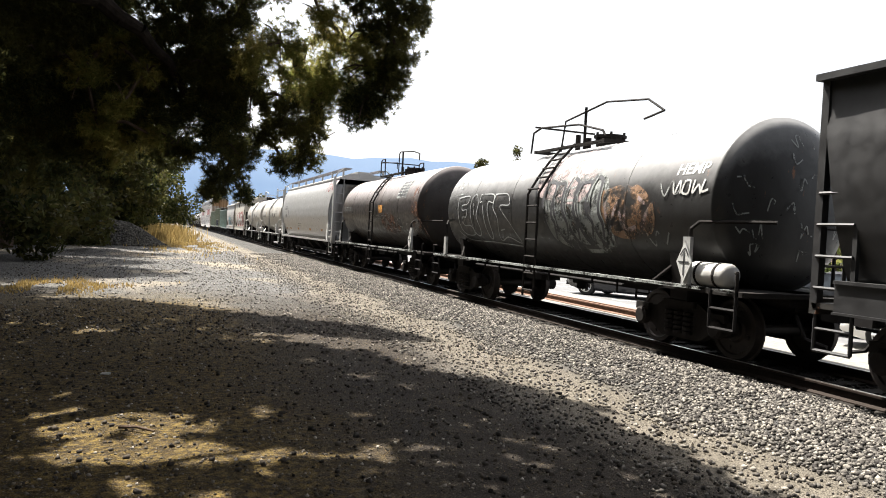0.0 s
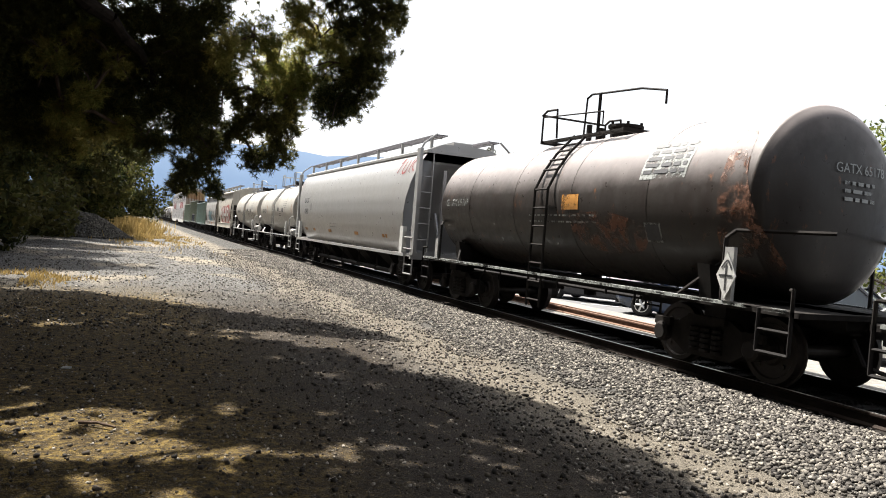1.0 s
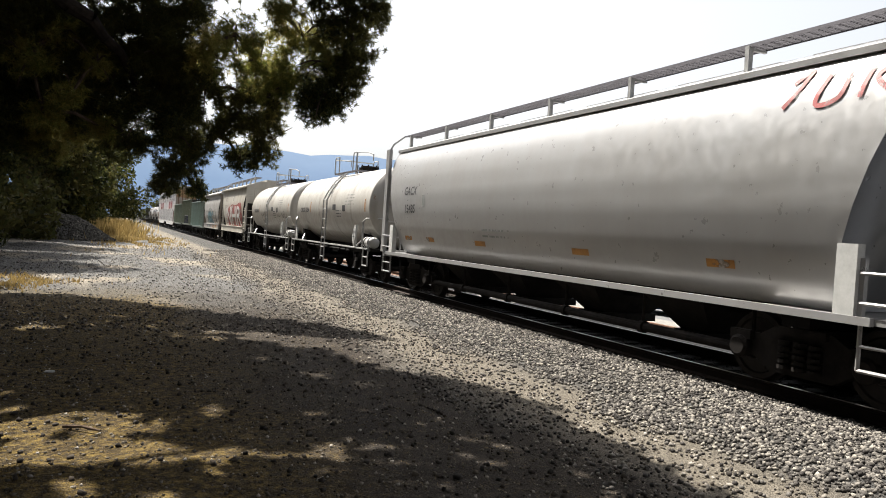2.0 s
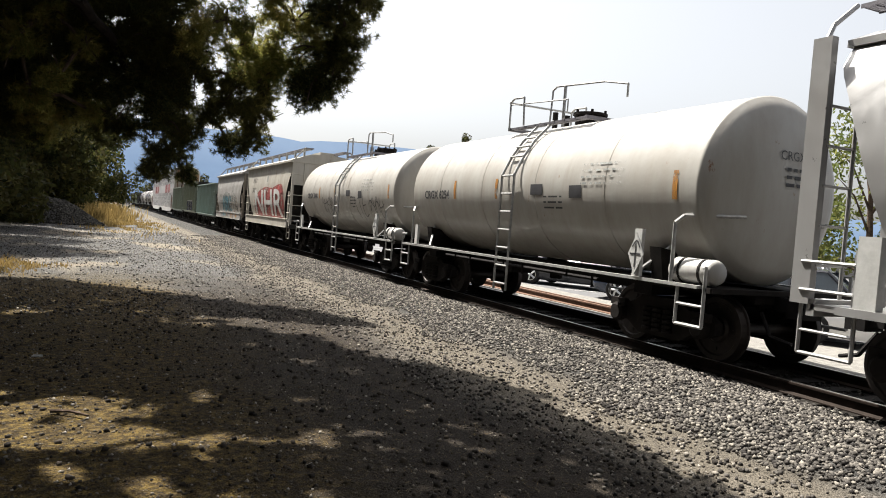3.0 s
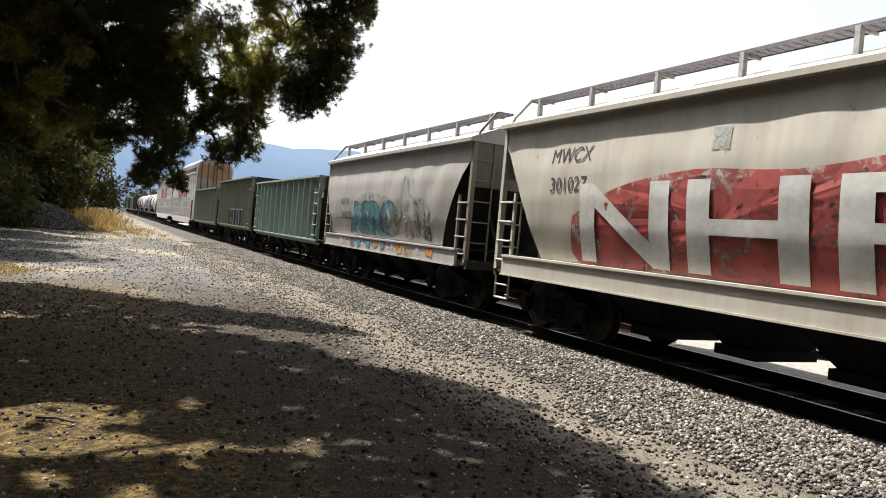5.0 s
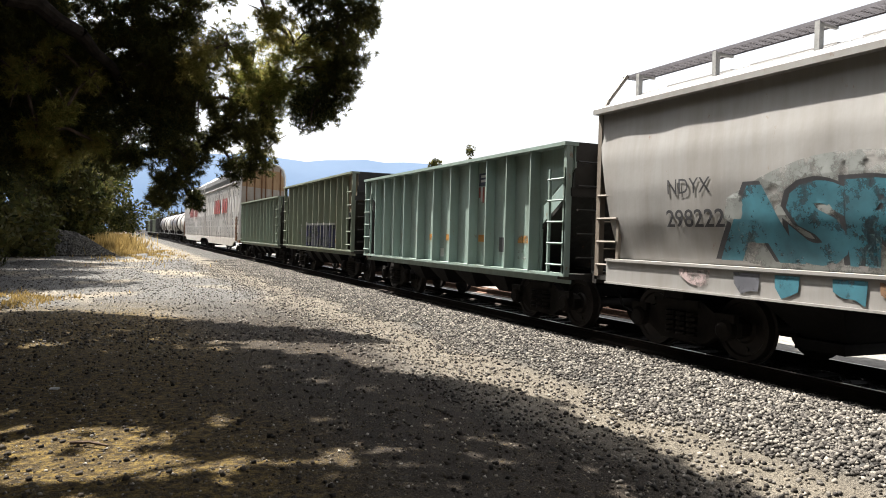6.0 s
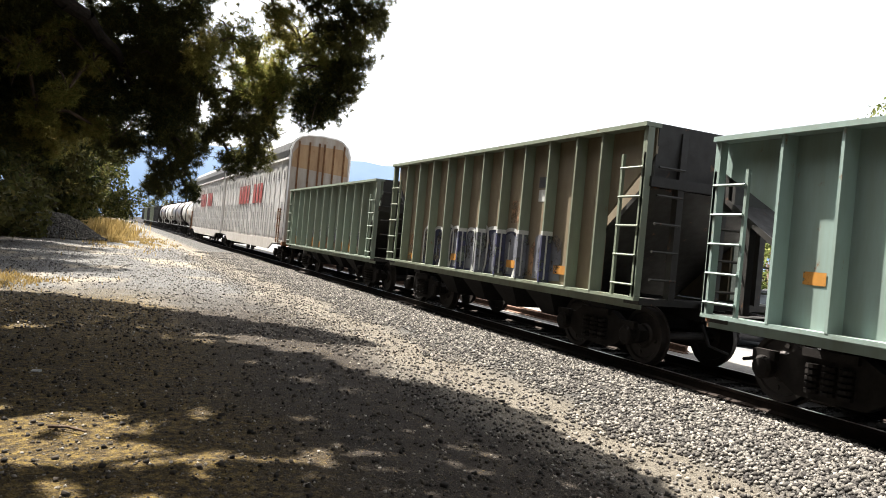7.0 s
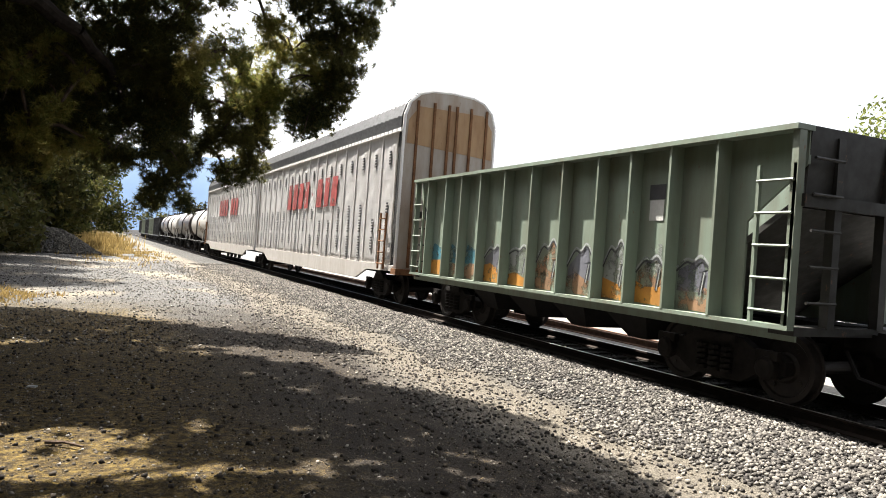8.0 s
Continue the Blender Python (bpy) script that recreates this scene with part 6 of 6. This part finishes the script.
def leaf_cloud(centres, size, seed):
    """Loose leaves as small folded diamonds."""
    g = np.random.default_rng(seed)
    n = len(centres)
    a, b = g.normal(size=(n, 3)), g.normal(size=(n, 3))
    a /= np.linalg.norm(a, axis=1, keepdims=True)
    b -= a * (a * b).sum(1, keepdims=True)
    b /= np.linalg.norm(b, axis=1, keepdims=True)
    s = size * g.uniform(0.6, 1.3, (n, 1))
    v = np.stack([centres - a * s, centres + b * s * 0.45, centres + a * s, centres - b * s * 0.45], 1).reshape(-1, 3)
    return v, np.arange(4 * n).reshape(-1, 4)


def limb(bm, pts, r0, r1, seg=8):
    n = len(pts)
    for k in range(n - 1):
        a, b = Vector(pts[k]), Vector(pts[k + 1])
        ra, rb = r0 + (r1 - r0) * k / (n - 1), r0 + (r1 - r0) * (k + 1) / (n - 1)
        q = (b - a).to_track_quat("Z", "Y")
        ring = [[bm.verts.new(p + q @ Vector((r * math.cos(i * 2 * math.pi / seg), r * math.sin(i * 2 * math.pi / seg), 0))) for i in range(seg)] for p, r in ((a, ra), (b, rb))]
        for i in range(seg):
            bm.faces.new((ring[0][i], ring[0][(i + 1) % seg], ring[1][(i + 1) % seg], ring[1][i]))


def inside(x, y, poly):
    hit = False
    for (xa, ya), (xb, yb) in zip(poly, poly[1:] + poly[:1]):
        if (ya > y) != (yb > y) and x < (xb - xa) * (y - ya) / (yb - ya) + xa:
            hit = not hit
    return hit


def aim(az, el, d):
    """A place seen from where one stands under the tree: degrees right of the track's line, degrees up, metres."""
    a, e = radians(az), radians(el)
    return Vector((d * math.sin(a), d * math.cos(a), 1.63 + d * math.tan(e)))


def pine():
    """The big pine: trunk beside the viewer, hanging boughs ahead, a wide crown overhead with gaps."""
    tree = thing("pine_tree", "large pine with dark hanging boughs over the dirt", "tree", pose(0, 0, 0))
    g = np.random.default_rng(21)
    base = Vector((-6.2, 8.0, -0.2))
    bm = bmesh.new()
    limb(bm, [base, base + Vector((0.1, 0.1, 3)), base + Vector((0.3, 0.2, 6.5)), base + Vector((0.5, 0.5, 10)), base + Vector((0.6, 0.6, 13.5))], 0.48, 0.16, 14)
    part("trunk", bm, "bark", tree)
    bm = bmesh.new()
    limb(bm, [base + Vector((0.35, 0.3, 7.2)), aim(-14, 18.4, 9.6), aim(-10, 17.0, 9.7), aim(-7, 15.0, 9.7), aim(-5.2, 14.9, 9.8), aim(-3.8, 13.9, 9.9), aim(-2.4, 13.3, 10.0), aim(-1.5, 12.2, 10.2), aim(-0.4, 11.4, 10.5), aim(1.0, 9.0, 10.9)], 0.15, 0.05, 10)
    part("main_bough", bm, "shaded_bark", tree, "thick dark drooping bough")
    spots, sizes, lit_spots, lit_sizes, bright = [], [], [], [], []
    crotch = base + Vector((0.4, 0.4, 7.0))
    joined = [crotch]
    # dry flags the boughs whose sunlight is painted as paler needles
    for az, el, d, r, dry in sorted(LOBES, key=lambda q: (aim(*q[:3]) - crotch).length):
        c = aim(az, el, d)
        rad = 0.94 * d * math.tan(radians(r))
        near = min(joined, key=lambda p: (p - c).length + 0.15 * (p - crotch).length)
        bm = bmesh.new()
        sag = Vector((0, 0, 0.12 * (c - near).length))
        limb(bm, [near, near.lerp(c, 0.5) + sag, c], 0.055 if len(joined) < 8 else 0.03, 0.02, 6)
        for k in range(4):
            tip = c + Vector(g.normal(size=3)) * rad * 0.55
            limb(bm, [c, c.lerp(tip, 0.6) + Vector((0, 0, 0.05)), tip], 0.016, 0.005, 5)
        part("bough", bm, "bark", tree)
        joined.append(c)
        n = int((640 if dry else 620) * (rad / 0.48) ** 2.2) + 40
        u = g.normal(size=(n, 3))
        u /= np.linalg.norm(u, axis=1, keepdims=True)
        u *= (g.random((n, 1)) ** 0.42) * rad * np.array([1.0, 1.0, 0.92])
        u += 0.16 * rad * np.sin(7 * u[:, [1, 2, 0]] + c.x)
        # two tufts in three sit along drooping twigs, so that the bough ends in brushes
        m = 9 + int(16 * rad)
        way = g.normal(size=(m, 3)) * np.array([1.0, 1.0, 0.75])
        way *= g.uniform(0.65, 1.18, (m, 1)) * rad / np.linalg.norm(way, axis=1, keepdims=True)
        which, along = g.integers(0, m, n), 0.2 + 0.8 * g.random(n) ** 0.6
        twig = way[which] * along[:, None] + g.normal(size=(n, 3)) * 0.045
        twig[:, 2] -= 0.18 * rad * along ** 2
        u = np.where(g.random((n, 1)) < 0.66, twig, u)
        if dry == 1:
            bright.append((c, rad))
        (lit_spots if dry else spots).append(np.array(c) + u)
        (lit_sizes if dry else sizes).append(g.uniform(0.055, 0.12, n))
    for name, mat, where, size in (("hanging_foliage", "needles", spots, sizes), ("lit_foliage", "needles_lit", lit_spots, lit_sizes)):
        c, s = np.concatenate(where), np.concatenate(size)
        v, f = tufts(c, s, 20, np.full(len(c), 0.0042 if mat == "needles_lit" else 0.006), 4)
        from_arrays(name, v, f, mat, tree)
    # the crown overhead: dense, with a few gaps that let the sun through
    outline = [(-2.66, 17.3), (-0.87, 17.5), (0.21, 16.4), (1.69, 14.8), (3.09, 13.7), (3.8, 12.7), (4.2, 12.0), (4.3, 11.3), (3.9, 11.5), (3.2, 11.7), (2.3, 11.8), (2.2, 10.3), (2.8, 9.75), (3.4, 9.05), (3.7, 8.2), (3.95, 7.6), (4.05, 7.1), (4.15, 6.1), (4.2, 5.37), (4.2, 4.63), (4.25, 4.07), (4.3, 0), (3.5, -5), (-12, -5), (-12, 17)]
    gaps = [[(-1.04, 7.51), (-0.38, 7.42), (0.04, 7.23), (0.73, 6.94), (0.74, 6.78), (0.26, 6.76), (0.37, 6.3), (0.52, 6.01), (0.92, 5.83), (1.42, 5.73), (1.88, 6.02), (2.27, 5.82), (1.97, 5.67), (1.57, 5.6), (0.99, 5.5), (0.49, 5.55), (-0.06, 5.6), (-0.44, 5.65), (-0.77, 5.7)],
            [(-0.3, 10.9), (0.35, 10.7), (0.35, 10.2), (-0.3, 10.4)], [(-0.56, 5.57), (-0.08, 5.46), (-0.07, 5.26), (-0.54, 5.41)], [(0.11, 5.15), (0.6, 5.05), (0.5, 4.7), (0.08, 4.8)], [(0.9, 11.75), (2.4, 11.7), (2.4, 11.2), (1.0, 11.35)]]
    for fx, fy, fw, fh in ((0.05, 10.61, 0.23, 0.27), (-0.14, 11.5, 0.2, 0.15), (0.61, 6.95, 0.16, 0.12), (2.01, 5.9, 0.16, 0.03), (1.45, 12.17, 0.26, 0.2), (2.24, 11.88, 0.41, 0.2), (1.78, 9.84, 0.11, 0.15), (-0.22, 8.57, 0.1, 0.13), (-1.1, 9.3, 0.2, 0.15), (-0.9, 12.6, 0.3, 0.2)):
        gaps.append([(fx + (fw + 0.09) * math.cos(q), fy + (fh + 0.07) * math.sin(q)) for q in (0, 0.8, 1.6, 2.4, 3.2, 4.0, 4.8, 5.6)])
    drop = SUN_TO.xy / SUN_TO.z
    sunny = [(p.x - drop.x * p.z, p.y - drop.y * p.z, 1.15 * w) for p, w in bright]
    pts = []
    x = -11.8
    while x < 5:
        y = -4.8
        while y < 18:
            a, b = x + g.uniform(-0.13, 0.13), y + g.uniform(-0.13, 0.13)
            open_sky = any(inside(a, b, q) for q in gaps)
            if any((a - p) ** 2 + (b - q) ** 2 < w * w for p, q, w in sunny):
                open_sky = True
            if inside(a, b, outline) and (not open_sky or (b < 8 and g.random() < 0.10)):
                for k in range(1 if open_sky else 4):
                    h = g.uniform(7.0, 9.8)
                    pts.append((a + SUN_TO.x / SUN_TO.z * h + g.uniform(-0.1, 0.1), b + SUN_TO.y / SUN_TO.z * h + g.uniform(-0.1, 0.1), h))
            y += 0.2
        x += 0.2
    c = np.array(pts)
    v, f = tufts(c, g.uniform(0.16, 0.28, len(c)), 11, np.full(len(c), 0.085), 9, 0.0)
    from_arrays("crown", v, f, "leaves", tree)
    bm = bmesh.new()
    for k in range(16):
        q = pts[int(g.integers(len(pts)))]
        root = base + Vector((0.4, 0.4, 6 + 0.3 * k))
        limb(bm, [root, root.lerp(Vector(q), 0.5) + Vector((0, 0, 0.9)), Vector(q) + Vector((0, 0, 0.3))], 0.09, 0.02, 6)
    part("upper_boughs", bm, "bark", tree)


# boughs: degrees right, degrees up, metres away, degrees wide, painted sunlit colour under open sky (1) or under the
# crown (2)
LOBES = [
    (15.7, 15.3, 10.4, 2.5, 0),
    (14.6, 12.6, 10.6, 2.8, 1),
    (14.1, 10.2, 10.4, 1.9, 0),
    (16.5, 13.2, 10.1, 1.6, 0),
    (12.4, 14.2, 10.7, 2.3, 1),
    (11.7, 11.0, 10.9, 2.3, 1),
    (17.4, 16.3, 10.1, 1.8, 0),
    (13.4, 9.1, 10.6, 1.5, 0),
    (15.4, 9.9, 10.4, 1.5, 0),
    (10.5, 10.3, 11.0, 2.0, 1),
    (5.3, 2.2, 12.4, 0.9, 0),
    (5.5, 9.6, 10.9, 2.0, 0),
    (10.6, 15.5, 10.4, 1.9, 1),
    (16.0, 11.7, 10.2, 1.6, 0),
    (9.2, 11.7, 10.6, 2.5, 1),
    (7.4, 13.7, 10.1, 2.1, 1),
    (5.7, 12.3, 9.9, 2.1, 1),
    (8.9, 9.4, 11.2, 2.0, 0),
    (7.8, 7.7, 11.7, 1.9, 0),
    (9.9, 7.6, 11.7, 1.6, 0),
    (9.8, 5.5, 12.0, 1.5, 0),
    (8.2, 4.9, 12.0, 1.2, 0),
    (6.5, 6.7, 12.0, 1.3, 0),
    (10.7, 8.4, 11.5, 1.0, 0),
    (3.3, 10.5, 10.9, 3.0, 0),
    (1.9, 8.0, 11.2, 3.0, 0),
    (3.6, 6.1, 11.7, 2.5, 0),
    (3.9, 3.7, 12.2, 1.8, 0),
    (5.2, 5.0, 12.0, 1.2, 0),
    (-0.1, 10.8, 11.2, 3.5, 0),
    (-2.7, 11.9, 11.2, 4.1, 0),
    (-4.9, 9.2, 11.6, 3.6, 0),
    (-1.7, 7.8, 12.0, 3.0, 0),
    (0.7, 13.2, 10.8, 3.0, 0),
    (-6.1, 12.3, 11.2, 3.5, 0),
    (0.4, 5.4, 12.4, 2.0, 0),
    (3.0, 2.4, 12.5, 1.1, 0),
    (-3.8, 6.4, 12.4, 3.5, 2),
    (-6.0, 5.3, 12.8, 3.5, 0),
    (15.0, 18.8, 10.2, 2.8, 0),
    (12.1, 18.8, 10.4, 2.5, 0),
    (18.1, 19.2, 9.9, 2.0, 0),
    (8.7, 18.7, 10.4, 2.3, 0),
    (5.2, 17.4, 10.4, 3.0, 0),
    (1.4, 16.7, 10.8, 3.5, 0),
    (-3.2, 15.8, 10.8, 4.1, 0),
    (-7.2, 14.9, 11.2, 4.1, 0),
    (-8.8, 10.7, 11.2, 4.1, 0),
    (-8.7, 7.1, 12.0, 4.1, 0),
    (-9.3, 14.1, 11.2, 4.1, 0),
    (3.0, 13.6, 10.5, 2.4, 0),
    (4.3, 14.8, 10.6, 1.6, 0),
    (4.4, 10.9, 10.3, 2.0, 0),
    (2.2, 11.4, 10.6, 2.2, 0),
    (4.0, 8.2, 11.0, 1.9, 0),
    (-3.2, 8.2, 10.5, 1.3, 1),
    (-6.0, 10.0, 10.7, 1.6, 1),
    (-1.8, 10.4, 10.5, 1.1, 1),
    (-5.0, 6.6, 11.0, 1.4, 1),
    (-4.2, 12.0, 10.6, 1.2, 1),
    (-1.2, 6.0, 11.4, 1.0, 1),
]
pine()


def broadleaf(x, y, h, r, mat, label, leaves, size, seed, low=0.25, name="tree"):
    tree = thing(name, label, "tree", pose(x, y, -0.2))
    g = np.random.default_rng(seed)
    bm = bmesh.new()
    limb(bm, [(0, 0, 0), (0.1, 0.05, h * 0.3), (0.0, 0.2, h * 0.62), (0.1, 0.1, h * 0.85)], 0.035 * h * 0.6, 0.05, 9)
    clumps = []
    for k in range(26):
        a, t = g.uniform(0, 2 * math.pi), g.random()
        zz = h * (low + (1 - low) * t)
        rr = r * (math.sin(math.pi * min(1.0, 0.18 + 0.80 * t)) ** 0.7) * g.uniform(0.45, 0.95)
        p = (rr * math.cos(a), rr * math.sin(a), zz)
        clumps.append((p, r * g.uniform(0.24, 0.42)))
        if k % 2 == 0:
            limb(bm, [(0, 0.1, max(0.4, zz * 0.55)), (p[0] * 0.5, p[1] * 0.5, zz * 0.85), p], 0.07, 0.015, 5)
    part("trunk", bm, "bark", tree)
    c = []
    for p, q in clumps:
        n = leaves // len(clumps)
        u = g.normal(size=(n, 3))
        u /= np.linalg.norm(u, axis=1, keepdims=True)
        c.append(np.array(p) + u * (g.random((n, 1)) ** 0.4) * q)
    v, f = leaf_cloud(np.concatenate(c), size, seed)
    from_arrays("crown", v, f, mat, tree)


for k, (x, y, h, r) in enumerate(((-7.6, 25, 15, 4.8), (-7.4, 32, 17, 5.0), (-7.2, 40, 18, 5.2), (-6.6, 48, 18, 5.0), (-5.8, 58, 18, 5.2), (-6.8, 67, 17, 4.6), (-8.0, 84, 17, 5.0), (-15, 48, 20, 6.4), (-14, 34, 20, 6.2), (-14, 22, 18, 5.8), (-10.5, 37, 20, 5.0), (-10, 54, 20, 5.0))):
    broadleaf(x, y, h, r, "leaves", "dark leafy tree in the row beside the track", 26000 if y < 50 else 15000, 0.08 + 0.0026 * y, 40 + k, 0.02)
for k, (x, y, h, r) in enumerate(((-4.4, 80, 14, 5.0), (-2.0, 96, 12.5, 5.0), (-4.5, 68, 12, 4.2))):
    broadleaf(x, y, h, r, "leaves_mid", "green leafy tree at the end of the row", 14000, 0.22, 60 + k, 0.02)
# unseen trees added beside and behind the viewer to block sky light
for k, (x, y, h, r) in enumerate(((-11, 8, 14, 5.5), (-12, -2, 15, 6.0), (-10, -11, 15, 6.0), (-11, -21, 15, 6.0), (-4, -14, 14, 5.5), (-3, -24, 15, 6.0), (-10, -32, 15, 6.0), (-19, -8, 18, 7.0), (-20, 10, 18, 7.0), (-18, -24, 18, 7.0), (-9, -44, 16, 6.5), (-4, -36, 15, 6.0), (-22, 28, 18, 7.0))):
    broadleaf(x, y, h, r, "leaves", "unseen dark leafy tree, added to block sky light", 5200, 0.42, 140 + k, 0.0)
for k, (x, y, h, r) in enumerate(((36, 25, 10.2, 4.5), (37, 31, 7.5, 4.0), (30, 26, 6.5, 3.5), (40, 40, 8.0, 4.0))):
    broadleaf(x, y, h, r, "leaves_pale", "yellow-green tree behind the parking lot", 4200, 0.17, 70 + k, 0.12)
for k, (x, y, h, r) in enumerate(((53, 107, 16.5, 2.4), (62, 108, 16.4, 1.2), (47, 108, 14.2, 2.2))):
    broadleaf(x, y, h, r, "leaves", "far tree rising above the train", 2600, 0.22, 80 + k, 0.3)
for k in range(9):
    broadleaf(2 + 9 * k - 6 * (k % 2), 330 + 14 * (k % 3), 9 + 3 * (k % 3), 6, "leaves", "far dark tree near the horizon", 1500, 0.6, 90 + k, 0.1)

# gravel heap
g = np.random.default_rng(6)
n = 7000
a, t = g.uniform(0, 2 * math.pi, n), g.random(n) ** 0.5
hx, hy = 3.3 * t * np.cos(a), 2.6 * t * np.sin(a)
hz = 1.45 * (1 - t * t) ** 1.5 * (1 + 0.2 * np.sin(3 * a) * t) - 0.1
heap = thing("gravel_heap", "heap of grey gravel dumped under the trees", "gravel heap", pose(-3.2, 52, 0))
bm = bmesh.new()
bmesh.ops.create_cone(bm, segments=24, radius1=2.7, radius2=0.9, depth=1.3, cap_ends=True, matrix=Matrix.Translation((0, 0, 0.4)))
part("core", bm, "asphalt", heap)
stones("loose_gravel", "", np.stack([hx, hy, hz], 1), g.uniform(0.05, 0.17, n), "heap", 8, heap)

# dry grass
def grass(name, label, n, box_, h, seed):
    g = np.random.default_rng(seed)
    x = (box_[0] + box_[1]) / 2 + (box_[1] - box_[0]) * 0.27 * g.normal(size=n)
    y = (box_[2] + box_[3]) / 2 + (box_[3] - box_[2]) * 0.27 * g.normal(size=n)
    keep = np.array([noise.noise((p * 0.9, q * 0.35, seed)) > -0.02 for p, q in zip(x, y)])
    x, y = x[keep], y[keep]
    n = len(x)
    z = np.full(n, -0.17)
    L = h * g.uniform(0.4, 1.0, n)
    lean = g.normal(size=(n, 2)) * 0.28
    w = 0.008 + 0.0006 * y
    b = g.uniform(0, math.pi, n)
    dx, dy = np.cos(b) * w, np.sin(b) * w
    v = np.stack([np.stack([x - dx, y - dy, z], 1), np.stack([x + dx, y + dy, z], 1), np.stack([x + lean[:, 0] * L, y + lean[:, 1] * L, z + L], 1)], 1).reshape(-1, 3)
    tagged(from_arrays(name, v, np.arange(3 * n).reshape(-1, 3), "straw"), label, kind="stuff")


grass("dry_grass", "tall dry yellow grass at the foot of the trees", 7000, (-2.6, 1.8, 66, 96), 1.5, 1)
grass("dry_grass", "low dry yellow grass on the verge", 5000, (-1.5, 3.6, 46, 72), 0.22, 2)
grass("dry_grass", "low dry yellow weeds in the dirt", 2200, (-4.6, -1.0, 18.2, 22), 0.13, 3)

# fallen stick and litter under the tree
bm = bmesh.new()
limb(bm, [(-0.30, 6.66, -0.14), (-0.16, 6.58, -0.125), (-0.02, 6.46, -0.135)], 0.016, 0.009, 7)
tagged(part("fallen_stick", bm, "bark"), "short dark stick lying on the pine litter", "stick")
bm = bmesh.new()
hexa(bm, [(-0.62, 8.90, -0.135), (-0.54, 8.86, -0.135), (-0.51, 8.88, -0.132), (-0.59, 8.93, -0.13), (-0.62, 8.90, -0.128), (-0.54, 8.86, -0.12), (-0.51, 8.88, -0.11), (-0.60, 8.93, -0.118)])
tagged(part("paper_scrap", bm, "white_ink"), "small white scrap of litter on the dirt", "litter")
p, g = scatter(8000, -3.2, 3.2, 2.5, 13, 12, 1.2, 0.003)
b = g.uniform(0, math.pi, len(p))
d = np.stack([np.cos(b), np.sin(b), g.uniform(-0.05, 0.15, len(p))], 1) * g.uniform(0.025, 0.06, (len(p), 1))
s = np.stack([-np.sin(b), np.cos(b), 0 * b], 1) * 0.0016
tagged(from_arrays("pine_litter", np.stack([p - d - s, p - d + s, p + d], 1).reshape(-1, 3), np.arange(3 * len(p)).reshape(-1, 3), "litter"), "fallen dry pine needles on the dirt", kind="stuff")


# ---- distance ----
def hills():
    """A ridge across the horizon, its haze painted as a blue glow."""
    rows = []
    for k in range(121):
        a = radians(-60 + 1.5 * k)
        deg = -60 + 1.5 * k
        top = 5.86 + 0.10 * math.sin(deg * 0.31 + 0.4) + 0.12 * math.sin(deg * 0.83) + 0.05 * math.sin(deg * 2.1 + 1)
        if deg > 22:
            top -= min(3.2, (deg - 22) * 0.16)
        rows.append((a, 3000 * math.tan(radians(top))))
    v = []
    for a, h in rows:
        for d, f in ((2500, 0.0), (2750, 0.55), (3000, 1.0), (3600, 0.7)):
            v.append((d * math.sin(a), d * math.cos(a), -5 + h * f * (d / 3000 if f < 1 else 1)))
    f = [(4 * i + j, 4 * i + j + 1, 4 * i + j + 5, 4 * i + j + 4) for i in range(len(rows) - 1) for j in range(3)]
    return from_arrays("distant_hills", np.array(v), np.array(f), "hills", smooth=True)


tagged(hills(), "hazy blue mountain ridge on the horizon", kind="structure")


# ---- what moves ----
def motions():
    for car, y0 in CARS:
        walk(car, [(t, pose(TRACK_X, y0 - SPEED * t, 0)) for t in (0.0, 2.0, 4.0, 6.0, 8.0)])
    turns = [(k / FPS, math.degrees(SPEED / WHEEL_R) * k / FPS) for k in range(241)]
    for wheel, dy in WHEELS:
        walk(wheel, [(t, pose(0, dy, WHEEL_R, a % 360)) for t, a in turns])


motions()
